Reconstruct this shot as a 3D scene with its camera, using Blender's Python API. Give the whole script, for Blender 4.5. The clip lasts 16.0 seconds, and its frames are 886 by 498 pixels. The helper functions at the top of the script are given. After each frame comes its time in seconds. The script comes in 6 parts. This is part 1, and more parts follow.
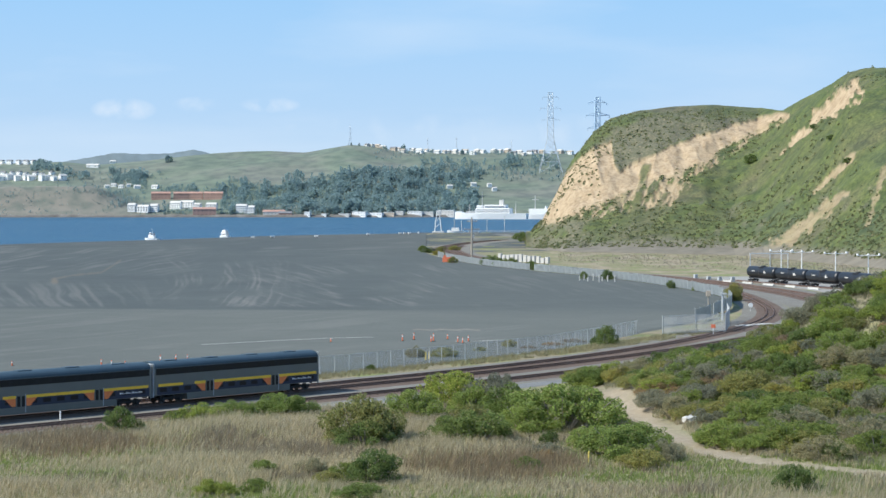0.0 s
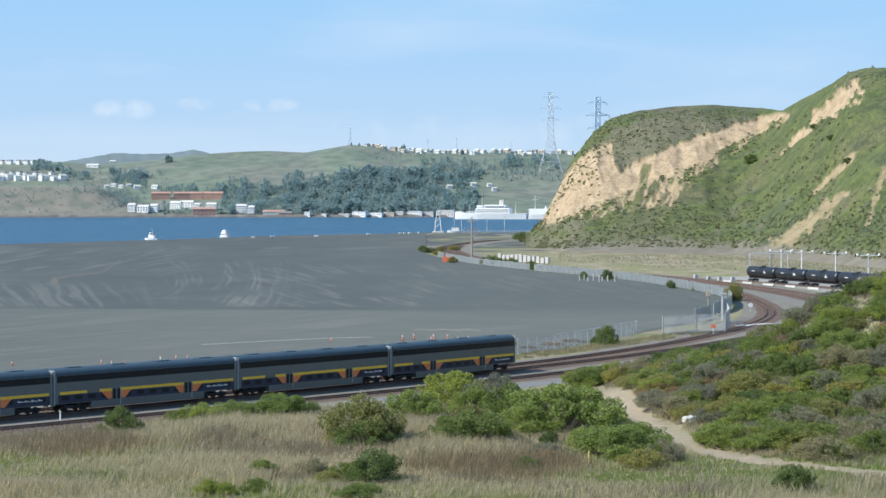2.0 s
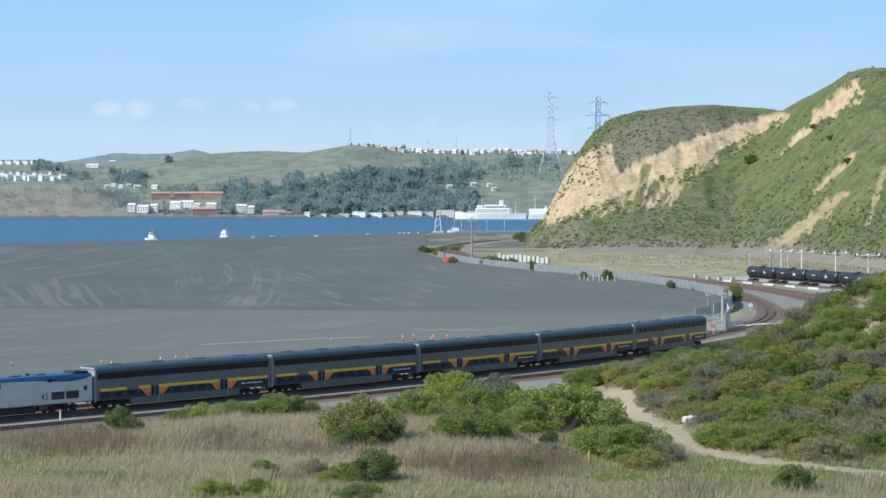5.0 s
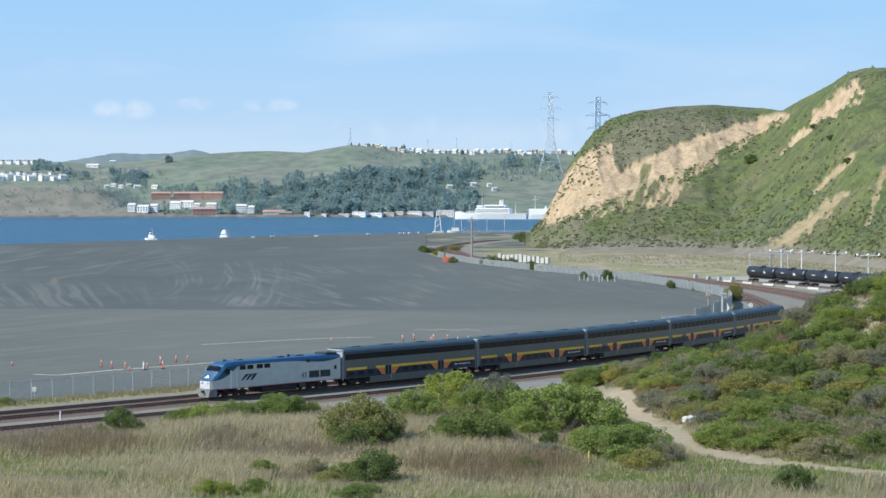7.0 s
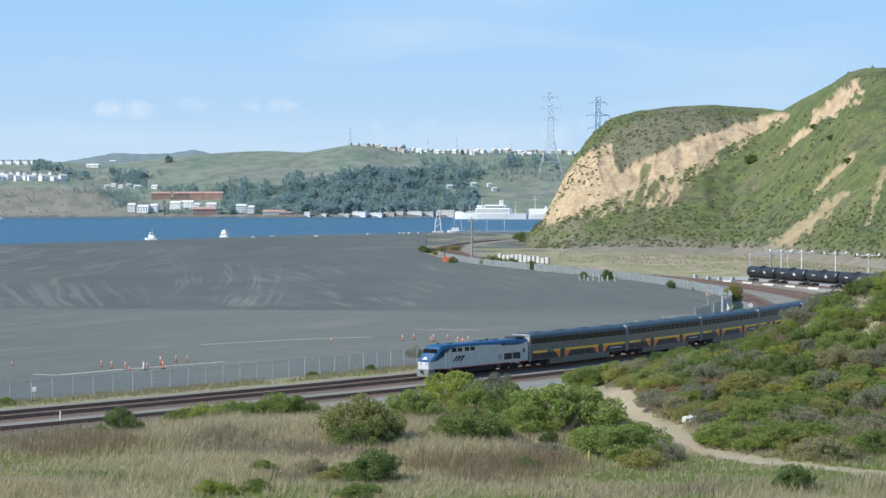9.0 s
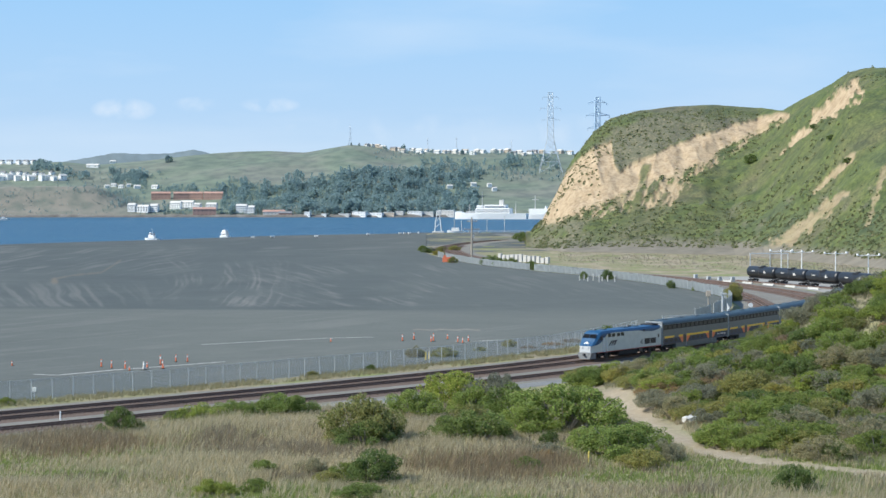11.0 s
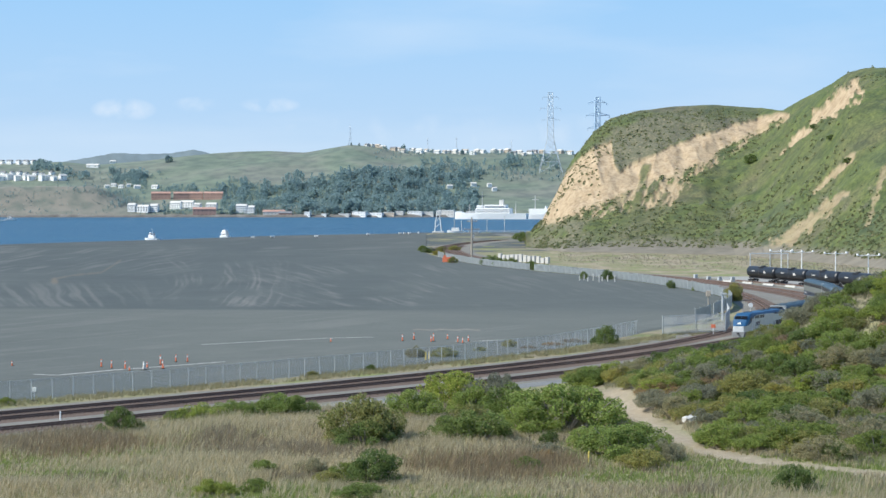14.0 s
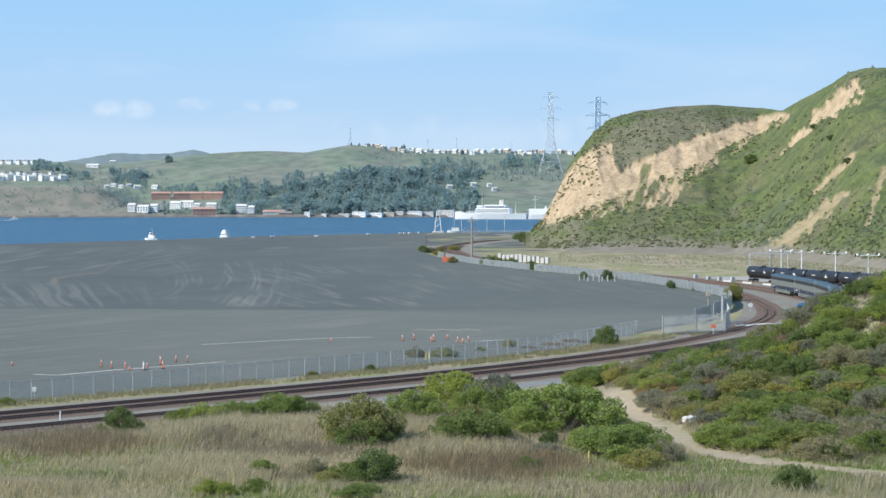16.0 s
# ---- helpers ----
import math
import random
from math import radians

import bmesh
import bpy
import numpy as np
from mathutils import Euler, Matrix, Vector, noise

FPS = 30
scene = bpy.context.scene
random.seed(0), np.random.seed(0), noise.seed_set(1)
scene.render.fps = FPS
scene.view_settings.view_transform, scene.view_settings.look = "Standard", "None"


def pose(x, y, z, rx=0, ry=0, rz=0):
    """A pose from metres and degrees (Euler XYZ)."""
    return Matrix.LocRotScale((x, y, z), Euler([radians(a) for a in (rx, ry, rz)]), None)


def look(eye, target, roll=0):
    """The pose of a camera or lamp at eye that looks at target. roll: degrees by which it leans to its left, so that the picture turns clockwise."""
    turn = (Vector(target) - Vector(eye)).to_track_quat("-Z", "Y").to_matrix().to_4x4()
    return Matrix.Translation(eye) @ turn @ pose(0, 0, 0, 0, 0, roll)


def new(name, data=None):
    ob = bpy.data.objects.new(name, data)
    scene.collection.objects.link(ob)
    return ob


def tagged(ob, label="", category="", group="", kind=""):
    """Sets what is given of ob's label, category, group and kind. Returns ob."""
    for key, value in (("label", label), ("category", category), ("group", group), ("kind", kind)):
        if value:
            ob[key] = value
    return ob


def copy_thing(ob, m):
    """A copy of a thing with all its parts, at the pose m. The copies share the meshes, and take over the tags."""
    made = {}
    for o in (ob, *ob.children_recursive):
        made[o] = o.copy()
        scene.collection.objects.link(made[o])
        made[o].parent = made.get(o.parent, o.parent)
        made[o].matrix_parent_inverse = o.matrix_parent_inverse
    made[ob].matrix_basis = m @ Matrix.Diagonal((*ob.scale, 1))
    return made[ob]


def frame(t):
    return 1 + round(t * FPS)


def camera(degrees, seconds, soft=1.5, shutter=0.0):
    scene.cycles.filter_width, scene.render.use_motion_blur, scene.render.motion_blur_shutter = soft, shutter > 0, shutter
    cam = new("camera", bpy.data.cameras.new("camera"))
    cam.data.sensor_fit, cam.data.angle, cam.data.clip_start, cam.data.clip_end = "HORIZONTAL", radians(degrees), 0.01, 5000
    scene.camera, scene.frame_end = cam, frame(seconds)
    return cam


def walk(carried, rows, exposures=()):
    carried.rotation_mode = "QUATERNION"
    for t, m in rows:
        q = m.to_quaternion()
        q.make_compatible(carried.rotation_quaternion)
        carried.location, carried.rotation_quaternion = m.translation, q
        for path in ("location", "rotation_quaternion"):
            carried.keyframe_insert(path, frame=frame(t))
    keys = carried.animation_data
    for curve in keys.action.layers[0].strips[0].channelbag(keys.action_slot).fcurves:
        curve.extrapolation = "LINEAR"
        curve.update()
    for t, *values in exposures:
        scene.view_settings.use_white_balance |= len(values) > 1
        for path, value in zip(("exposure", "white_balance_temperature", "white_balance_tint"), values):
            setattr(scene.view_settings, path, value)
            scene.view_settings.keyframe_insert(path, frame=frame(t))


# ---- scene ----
from collections import defaultdict

# ------------------------------------------------------------ camera
EYE = (0.0, 0.0, 23.0)
cam = camera(25.97, 16.0, soft=1.52)
STAND = pose(*EYE, 90 - 1.2976, 0, 0)
walk(cam, [(0.0, STAND), (16.0, STAND)], exposures=[(0.0, 0.3, 6150, 8), (16.0, 0.3, 6150, 8)])

# ------------------------------------------------------------ sky and sun
SUN_AZ, SUN_EL = 255.0, 42.0      # compass degrees, 0 = +Y, clockwise
world = bpy.data.worlds.new("world")
scene.world = world
world.use_nodes = True
wt = world.node_tree
wt.nodes.clear()
w_out = wt.nodes.new("ShaderNodeOutputWorld")
w_bg = wt.nodes.new("ShaderNodeBackground")
w_sky = wt.nodes.new("ShaderNodeTexSky")
w_sky.sky_type, w_sky.sun_disc = "NISHITA", False
w_sky.sun_elevation, w_sky.sun_rotation = radians(SUN_EL), radians(SUN_AZ)
w_sky.air_density, w_sky.dust_density, w_sky.ozone_density = 1.0, 0.6, 1.5
w_bg.inputs["Strength"].default_value = 0.10
# clear sky over the strait: pale towards the horizon, a little thin cloud low down
w_tc = wt.nodes.new("ShaderNodeTexCoord")
w_xyz = wt.nodes.new("ShaderNodeSeparateXYZ")
w_grad = wt.nodes.new("ShaderNodeValToRGB")
w_grad.color_ramp.elements[0].position, w_grad.color_ramp.elements[0].color = 0.0, (5.2, 6.4, 7.7, 1)
w_grad.color_ramp.elements[1].position, w_grad.color_ramp.elements[1].color = 1.0, (1.0, 2.2, 4.8, 1)
for place, tone in ((0.045, (4.0, 5.6, 7.6, 1)), (0.115, (2.9, 5.1, 7.7, 1)), (0.35, (1.7, 3.4, 6.0, 1))):
    w_grad.color_ramp.elements.new(place).color = tone
w_map = wt.nodes.new("ShaderNodeMapping")
w_map.inputs["Scale"].default_value = (5, 5, 24)
w_cloud = wt.nodes.new("ShaderNodeTexNoise")
w_cloud.inputs["Scale"].default_value, w_cloud.inputs["Detail"].default_value = 1.3, 6
w_thin = wt.nodes.new("ShaderNodeValToRGB")
w_thin.color_ramp.elements[0].position, w_thin.color_ramp.elements[0].color = 0.46, (0, 0, 0, 1)
w_thin.color_ramp.elements[1].position, w_thin.color_ramp.elements[1].color = 0.85, (0.40, 0.40, 0.40, 1)
w_mix = wt.nodes.new("ShaderNodeMix")
w_mix.data_type, w_mix.inputs[0].default_value = "RGBA", 0.88
w_veil = wt.nodes.new("ShaderNodeMix")
w_veil.data_type, w_veil.inputs[7].default_value = "RGBA", (6.4, 7.0, 7.7, 1)
wt.links.new(w_tc.outputs["Generated"], w_xyz.inputs[0])
wt.links.new(w_tc.outputs["Generated"], w_map.inputs["Vector"])
wt.links.new(w_map.outputs[0], w_cloud.inputs["Vector"])
wt.links.new(w_cloud.outputs["Fac"], w_thin.inputs["Fac"])
wt.links.new(w_xyz.outputs["Z"], w_grad.inputs["Fac"])
wt.links.new(w_sky.outputs[0], w_mix.inputs[6])
wt.links.new(w_grad.outputs["Color"], w_mix.inputs[7])
wt.links.new(w_mix.outputs[2], w_veil.inputs[6])


def w_math(op, a, b=0.0):
    n = wt.nodes.new("ShaderNodeMath")
    n.operation = op
    for sock, v in zip(n.inputs, (a, b)):
        if isinstance(v, (int, float)):
            sock.default_value = v
        else:
            wt.links.new(v, sock)
    return n.outputs[0]


# three small fair-weather clouds low over the hills, torn by fine noise
w_puff = wt.nodes.new("ShaderNodeTexNoise")
w_puff.inputs["Scale"].default_value, w_puff.inputs["Detail"].default_value = 70.0, 6
wt.links.new(w_tc.outputs["Generated"], w_puff.inputs["Vector"])
w_fog = w_thin.outputs["Color"]
for east, up, wide, tall, thick in ((-0.166, 0.0490, 0.0125, 0.0046, 1.0), (-0.128, 0.0520, 0.0095, 0.0030, 0.7), (-0.090, 0.0520, 0.0115, 0.0032, 0.8), (0.02, 0.036, 0.13, 0.009, 0.30)):
    du = w_math("MULTIPLY", w_math("SUBTRACT", w_math("DIVIDE", w_xyz.outputs["X"], w_xyz.outputs["Y"]), east), 1 / wide)
    dv = w_math("MULTIPLY", w_math("SUBTRACT", w_xyz.outputs["Z"], up), 1 / tall)
    far_off = w_math("ADD", w_math("MULTIPLY", du, du), w_math("MULTIPLY", dv, dv))
    soft_ball = w_math("MAXIMUM", w_math("SUBTRACT", 1.0, w_math("MULTIPLY", far_off, 0.5)), 0.0)
    torn = w_math("MULTIPLY", soft_ball, w_math("MAXIMUM", w_math("MULTIPLY", w_math("SUBTRACT", w_puff.outputs["Fac"], 0.38), 3.4), 0.0))
    ahead = w_math("GREATER_THAN", w_xyz.outputs["Y"], 0.2)
    w_fog = w_math("MAXIMUM", w_fog, w_math("MULTIPLY", w_math("MULTIPLY", torn, ahead), thick))
w_fog = w_math("MINIMUM", w_fog, 0.9)
wt.links.new(w_fog, w_veil.inputs[0])
wt.links.new(w_veil.outputs[2], w_bg.inputs["Color"])
wt.links.new(w_bg.outputs[0], w_out.inputs["Surface"])

sun = new("sun", bpy.data.lights.new("sun", "SUN"))
sun.data.energy, sun.data.angle, sun.data.color = 5.0, radians(0.6), (1.0, 0.94, 0.83)
sx = math.sin(radians(SUN_AZ)) * math.cos(radians(SUN_EL))
sy = math.cos(radians(SUN_AZ)) * math.cos(radians(SUN_EL))
sun.matrix_basis = look((sx * 100, sy * 100, math.sin(radians(SUN_EL)) * 100), (0, 0, 0))


# ------------------------------------------------------------ materials
def mat(name, rough=0.8, metal=0.0):
    m = bpy.data.materials.new(name)
    m.use_nodes = True
    b = m.node_tree.nodes["Principled BSDF"]
    b.inputs["Roughness"].default_value, b.inputs["Metallic"].default_value = rough, metal
    return m, m.node_tree, b


def rgb(c):
    return (c[0], c[1], c[2], 1.0)


def noise_tex(nt, scale, detail=4.0, stretch=(1, 1, 1), rough=0.55, coords="Object", distort=0.0):
    tc = nt.nodes.new("ShaderNodeTexCoord")
    mp = nt.nodes.new("ShaderNodeMapping")
    mp.inputs["Scale"].default_value = stretch
    nz = nt.nodes.new("ShaderNodeTexNoise")
    nz.inputs["Scale"].default_value, nz.inputs["Detail"].default_value = scale, detail
    nz.inputs["Roughness"].default_value, nz.inputs["Distortion"].default_value = rough, distort
    nt.links.new(tc.outputs[coords], mp.inputs["Vector"])
    nt.links.new(mp.outputs[0], nz.inputs["Vector"])
    return nz.outputs["Fac"]


def ramp(nt, fac, stops):
    r = nt.nodes.new("ShaderNodeValToRGB")
    e = r.color_ramp.elements
    while len(e) < len(stops):
        e.new(0.5)
    for k, (p, c) in enumerate(stops):
        e[k].position, e[k].color = p, rgb(c) if len(c) == 3 else c
    nt.links.new(fac, r.inputs["Fac"])
    return r.outputs["Color"]


def mix(nt, fac, a, b, blend="MIX"):
    n = nt.nodes.new("ShaderNodeMix")
    n.data_type, n.blend_type = "RGBA", blend
    for sock, v in ((n.inputs[0], fac), (n.inputs[6], a), (n.inputs[7], b)):
        if isinstance(v, (int, float)):
            sock.default_value = v
        elif isinstance(v, tuple):
            sock.default_value = rgb(v)
        else:
            nt.links.new(v, sock)
    return n.outputs[2]


def attr(nt, name):
    a = nt.nodes.new("ShaderNodeAttribute")
    a.attribute_name = name
    return a.outputs["Fac"]


def bump(nt, b, height, strength=0.4, dist=0.05):
    n = nt.nodes.new("ShaderNodeBump")
    n.inputs["Strength"].default_value, n.inputs["Distance"].default_value = strength, dist
    nt.links.new(height, n.inputs["Height"])
    nt.links.new(n.outputs[0], b.inputs["Normal"])


def simple(name, c, rough=0.7, metal=0.0, vary=0.15, scale=3.0, grain=25.0, relief=0.0, coords="Object"):
    """A surface of one colour with soft patches and grain at two scales."""
    m, nt, b = mat(name, rough, metal)
    lo = tuple(v * (1 - vary) for v in c)
    hi = tuple(min(1, v * (1 + vary)) for v in c)
    base = ramp(nt, noise_tex(nt, scale, 3, coords=coords), [(0.3, lo), (0.7, hi)])
    g = ramp(nt, noise_tex(nt, grain, 2, coords=coords), [(0.3, (1 - vary,) * 3), (0.7, (1.0,) * 3)])
    nt.links.new(mix(nt, 1.0, base, g, "MULTIPLY"), b.inputs["Base Color"])
    if relief:
        bump(nt, b, noise_tex(nt, grain, 3, coords=coords), relief, 0.03)
    return m


def leafy(name, dark, light, twig):
    """Leaves that differ from leaf to leaf and from bush to bush."""
    m, nt, b = mat(name, 0.85)
    b.inputs["Specular IOR Level"].default_value = 0.2
    geo = nt.nodes.new("ShaderNodeNewGeometry")
    inf = nt.nodes.new("ShaderNodeObjectInfo")
    c = ramp(nt, geo.outputs["Random Per Island"], [(0.0, dark), (0.62, light), (0.93, light), (1.0, twig)])
    v = ramp(nt, inf.outputs["Random"], [(0.0, (0.72, 0.76, 0.8)), (0.5, (1, 1, 1)), (1.0, (1.22, 1.12, 0.9))])
    tone = mix(nt, 1.0, c, v, "MULTIPLY")
    nt.links.new(tone, b.inputs["Base Color"])
    through_light = nt.nodes.new("ShaderNodeBsdfTranslucent")
    both = nt.nodes.new("ShaderNodeMixShader")
    both.inputs[0].default_value = 0.5
    nt.links.new(tone, through_light.inputs["Color"])
    nt.links.new(b.outputs[0], both.inputs[1])
    nt.links.new(through_light.outputs[0], both.inputs[2])
    nt.links.new(both.outputs[0], nt.nodes["Material Output"].inputs["Surface"])
    return m


# ------------------------------------------------------------ mesh helpers
def mesh_object(name, verts, faces, material, parent=None, smooth=False):
    me = bpy.data.meshes.new(name)
    me.from_pydata([tuple(v) for v in verts] if not isinstance(verts, np.ndarray) else verts.tolist(), [],
                   faces if not isinstance(faces, np.ndarray) else faces.tolist())
    for one in (material if isinstance(material, (list, tuple)) else [material]):
        me.materials.append(one)
    if smooth:
        me.polygons.foreach_set("use_smooth", [True] * len(me.polygons))
    me.update()
    ob = new(name, me)
    if parent:
        ob.parent = parent
    return ob


def part(name, bm, material, parent, label="", smooth=False):
    """One mesh object from a bmesh, under a thing or a part."""
    me = bpy.data.meshes.new(name)
    bm.to_mesh(me)
    bm.free()
    me.materials.append(material)
    if smooth:
        me.polygons.foreach_set("use_smooth", [True] * len(me.polygons))
    ob = new(name, me)
    if parent:
        ob.parent = parent
    if label:
        ob["label"] = label
    return ob


def add_box(bm, x0, y0, z0, x1, y1, z1, bevel=0.0):
    vs = bmesh.ops.create_cube(bm, size=1.0)["verts"]
    for v in vs:
        v.co = Vector((x0 + (v.co.x + 0.5) * (x1 - x0), y0 + (v.co.y + 0.5) * (y1 - y0), z0 + (v.co.z + 0.5) * (z1 - z0)))
    if bevel:
        es = list({e for v in vs for e in v.link_edges})
        bmesh.ops.bevel(bm, geom=es, offset=bevel, segments=1, affect="EDGES")
    return vs


def box(x0, y0, z0, x1, y1, z1, bevel=0.0):
    bm = bmesh.new()
    add_box(bm, x0, y0, z0, x1, y1, z1, bevel)
    return bm


def add_rod(bm, a, b, r0, r1=None, sides=8):
    a, b = Vector(a), Vector(b)
    m = Matrix.Translation((a + b) / 2) @ (b - a).to_track_quat("Z", "Y").to_matrix().to_4x4()
    bmesh.ops.create_cone(bm, cap_ends=True, segments=sides, radius1=r0, radius2=r0 if r1 is None else r1,
                          depth=(b - a).length, matrix=m)


def tube(points, r, sides=4):
    """One rod bent through several points."""
    bm = bmesh.new()
    rings = []
    for x, y, z in points:
        rings.append([bm.verts.new((x + r * math.cos(6.283 * k / sides), y + r * math.sin(6.283 * k / sides), z)) for k in range(sides)])
    for a, b in zip(rings, rings[1:]):
        for k in range(sides):
            bm.faces.new((a[k], a[(k + 1) % sides], b[(k + 1) % sides], b[k]))
    bm.faces.new(rings[0][::-1])
    bm.faces.new(rings[-1])
    return bm


def rod(a, b, r0, r1=None, sides=8):
    bm = bmesh.new()
    add_rod(bm, a, b, r0, r1, sides)
    return bm


def prism(outline, y0, y1):
    """An outline in x and z, drawn out from y0 to y1."""
    bm = bmesh.new()
    a = [bm.verts.new((x, y0, z)) for x, z in outline]
    b = [bm.verts.new((x, y1, z)) for x, z in outline]
    n = len(a)
    bm.faces.new(a)
    bm.faces.new(b[::-1])
    for i in range(n):
        bm.faces.new((a[i], b[i], b[(i + 1) % n], a[(i + 1) % n]))
    bmesh.ops.recalc_face_normals(bm, faces=bm.faces)
    return bm


def empty(name, m, label, category, group="", kind=""):
    ob = new(name)
    ob.empty_display_size = 0.5
    ob.matrix_basis = m
    return tagged(ob, label, category, group, kind)


def smoothstep(a, b, x):
    t = np.clip((np.asarray(x, float) - a) / (b - a), 0, 1)
    return t * t * (3 - 2 * t)


def grid_faces(rows, cols):
    i = np.arange((rows - 1) * (cols - 1))
    a = (i // (cols - 1)) * cols + i % (cols - 1)
    return np.stack([a, a + 1, a + cols + 1, a + cols], 1)


LATTICE = np.random.default_rng(7).random((256, 256))


def value_noise(x, y):
    xi, yi = np.floor(x).astype(int), np.floor(y).astype(int)
    fx, fy = x - xi, y - yi
    fx, fy = fx * fx * (3 - 2 * fx), fy * fy * (3 - 2 * fy)
    g = lambda a, b: LATTICE[a % 256, b % 256]
    top = g(xi, yi) * (1 - fx) + g(xi + 1, yi) * fx
    low = g(xi, yi + 1) * (1 - fx) + g(xi + 1, yi + 1) * fx
    return top * (1 - fy) + low * fy


def fbm(x, y, octaves=4):
    """Uneven ground, about -1 to 1."""
    x, y = np.asarray(x, float), np.asarray(y, float)
    total, amp = 0.0, 1.0
    for k in range(octaves):
        total = total + amp * (value_noise(x * 2 ** k + 17.3 * k, y * 2 ** k + 9.1 * k) * 2 - 1)
        amp *= 0.5
    return total / 1.6


# ------------------------------------------------------------ the line of the railway
WAY = [(-260, -4), (-150, 106), (-77.4, 178.7), (-41.2, 215), (-23.1, 233.3), (-5.35, 252.5), (11.7, 272.1), (28, 293.6),
       (42.2, 316.3), (54.2, 336.5), (64.5, 357), (76, 381), (88, 425), (91.0, 467), (89.8, 504), (84.6, 551), (74.2, 606),
       (60.6, 650), (43.6, 689), (25.7, 752), (9.4, 870), (1.7, 990), (6, 1101), (23.7, 1222), (44.5, 1303)]


def resample(c, step):
    s = np.r_[0, np.cumsum(np.hypot(*np.diff(c, axis=0).T))]
    u = np.arange(0, s[-1], step)
    return np.c_[np.interp(u, s, c[:, 0]), np.interp(u, s, c[:, 1])]


def smooth_way(points):
    p = np.array(points, float)
    q = np.vstack([2 * p[0] - p[1], p, 2 * p[-1] - p[-2]])
    t, out = np.linspace(0, 1, 24, endpoint=False)[:, None], []
    for i in range(1, len(q) - 2):
        a, b, c, d = q[i - 1:i + 3]
        out.append(0.5 * (2 * b + (c - a) * t + (2 * a - 5 * b + 4 * c - d) * t * t + (3 * b - a - 3 * c + d) * t ** 3))
    c = resample(np.vstack(out + [q[-2:-1]]), 2.0)
    k = np.ones(21) / 21
    for _ in range(2):
        before = c[0] + np.arange(-10, 0)[:, None] * (c[1] - c[0])
        after = c[-1] + np.arange(1, 11)[:, None] * (c[-1] - c[-2])
        e = np.vstack([before, c, after])
        c = np.c_[np.convolve(e[:, 0], k, "valid"), np.convolve(e[:, 1], k, "valid")]
    return resample(c, 1.0)


MAIN = smooth_way(WAY)
LENGTH = len(MAIN) - 1
TAN = np.gradient(MAIN, axis=0)
TAN /= np.hypot(TAN[:, 0], TAN[:, 1])[:, None]
NRM = np.c_[-TAN[:, 1], TAN[:, 0]]            # to the lot's side of the line


def beside(offset, lo=0, hi=None):
    """The line moved sideways; offset is a number or one for each metre."""
    o = np.broadcast_to(np.asarray(offset, float), (len(MAIN),))[:, None]
    return (MAIN + NRM * o)[lo:hi]


def on_way(s):
    i = np.arange(len(MAIN))
    return np.array([np.interp(s, i, MAIN[:, 0]), np.interp(s, i, MAIN[:, 1])])


def off_way(x, y, line=None):
    """Distance from the line, for arrays of places."""
    line = MAIN[::4] if line is None else line
    x, y = np.asarray(x, float), np.asarray(y, float)
    best = np.full(x.shape, 1e9)
    for px, py in line:
        best = np.minimum(best, (x - px) ** 2 + (y - py) ** 2)
    return np.sqrt(best)


METRE = np.arange(len(MAIN))
INNER_OFF = np.interp(METRE, [0, 380, 430, 470, 510, 560, 600, 640, 685, 760, 1500], [4.6, 4.6, 5.6, 8.2, 11.8, 15.0, 14.6, 11.5, 7.0, 4.7, 4.6])
INNER_OFF = np.convolve(np.pad(INNER_OFF, 20, "edge"), np.ones(41) / 41, "valid")
OUTER_OFF = np.interp(METRE, [0, 420, 560, 700, 900, 1500], [-8.4, -8.4, -6.0, -5.0, -4.8, -4.8])
FENCE_OFF = np.interp(METRE, [0, 330, 420, 470, 540, 620, 740, 800, 850, 1500], [16.5, 15.5, 16.5, 22, 25, 20, 20, 17, 12.5, 12])
FENCE = beside(FENCE_OFF)


# ------------------------------------------------------------ heights of the land
def near_height(x, y):
    """The camera's hill, the grass field below it and the brushy spur beside the path."""
    x, y = np.asarray(x, float), np.asarray(y, float)
    d = (x + 256 - y) / math.sqrt(2)
    hill = np.minimum(0.235 * np.maximum(0, d - 88), np.maximum(0, 21.3 - 0.178 * y))
    hill = np.where(y < 0, np.minimum(0.235 * np.maximum(0, d - 88), 24 + 0.02 * -y), hill)
    crest = np.interp(x, [14, 22, 30, 36, 41, 45, 49, 52, 57, 80, 120, 200], [0, 2.2, 3.4, 4.3, 5.4, 7.3, 9.9, 11.3, 12.1, 15.5, 22, 28])
    foot = np.interp(x, [14, 20, 23, 30, 36, 60, 120], [236, 222, 193, 174, 169, 160, 130])
    spur = crest * smoothstep(0, 1, (y - foot) / (248 - foot)) * smoothstep(12, 52, off_way(x, y))
    z = hill + spur + 0.35 * smoothstep(14, 30, off_way(x, y)) * (1 + fbm(x / 9, y / 9, 3))
    return np.where(x > np.interp(y, MAIN[:, 1], MAIN[:, 0]), z, 0.0)


SHORE_U = [-1.2, -0.45, -0.2306, -0.142, -0.0835, -0.013, 0.02, 0.3]
SHORE_Y = [500, 900, 1133, 1303, 1475, 1600, 1660, 1700]


def shore(u):
    return np.interp(u, SHORE_U, SHORE_Y)


def ground_height(x, y):
    u = x / np.maximum(y, 60)
    z = np.where(y < 330, near_height(x, y), 0.0) - 0.32
    wet = smoothstep(0, 12, y - shore(u))
    return z * (1 - wet) - 5.0 * wet


WATER_Z = -0.8


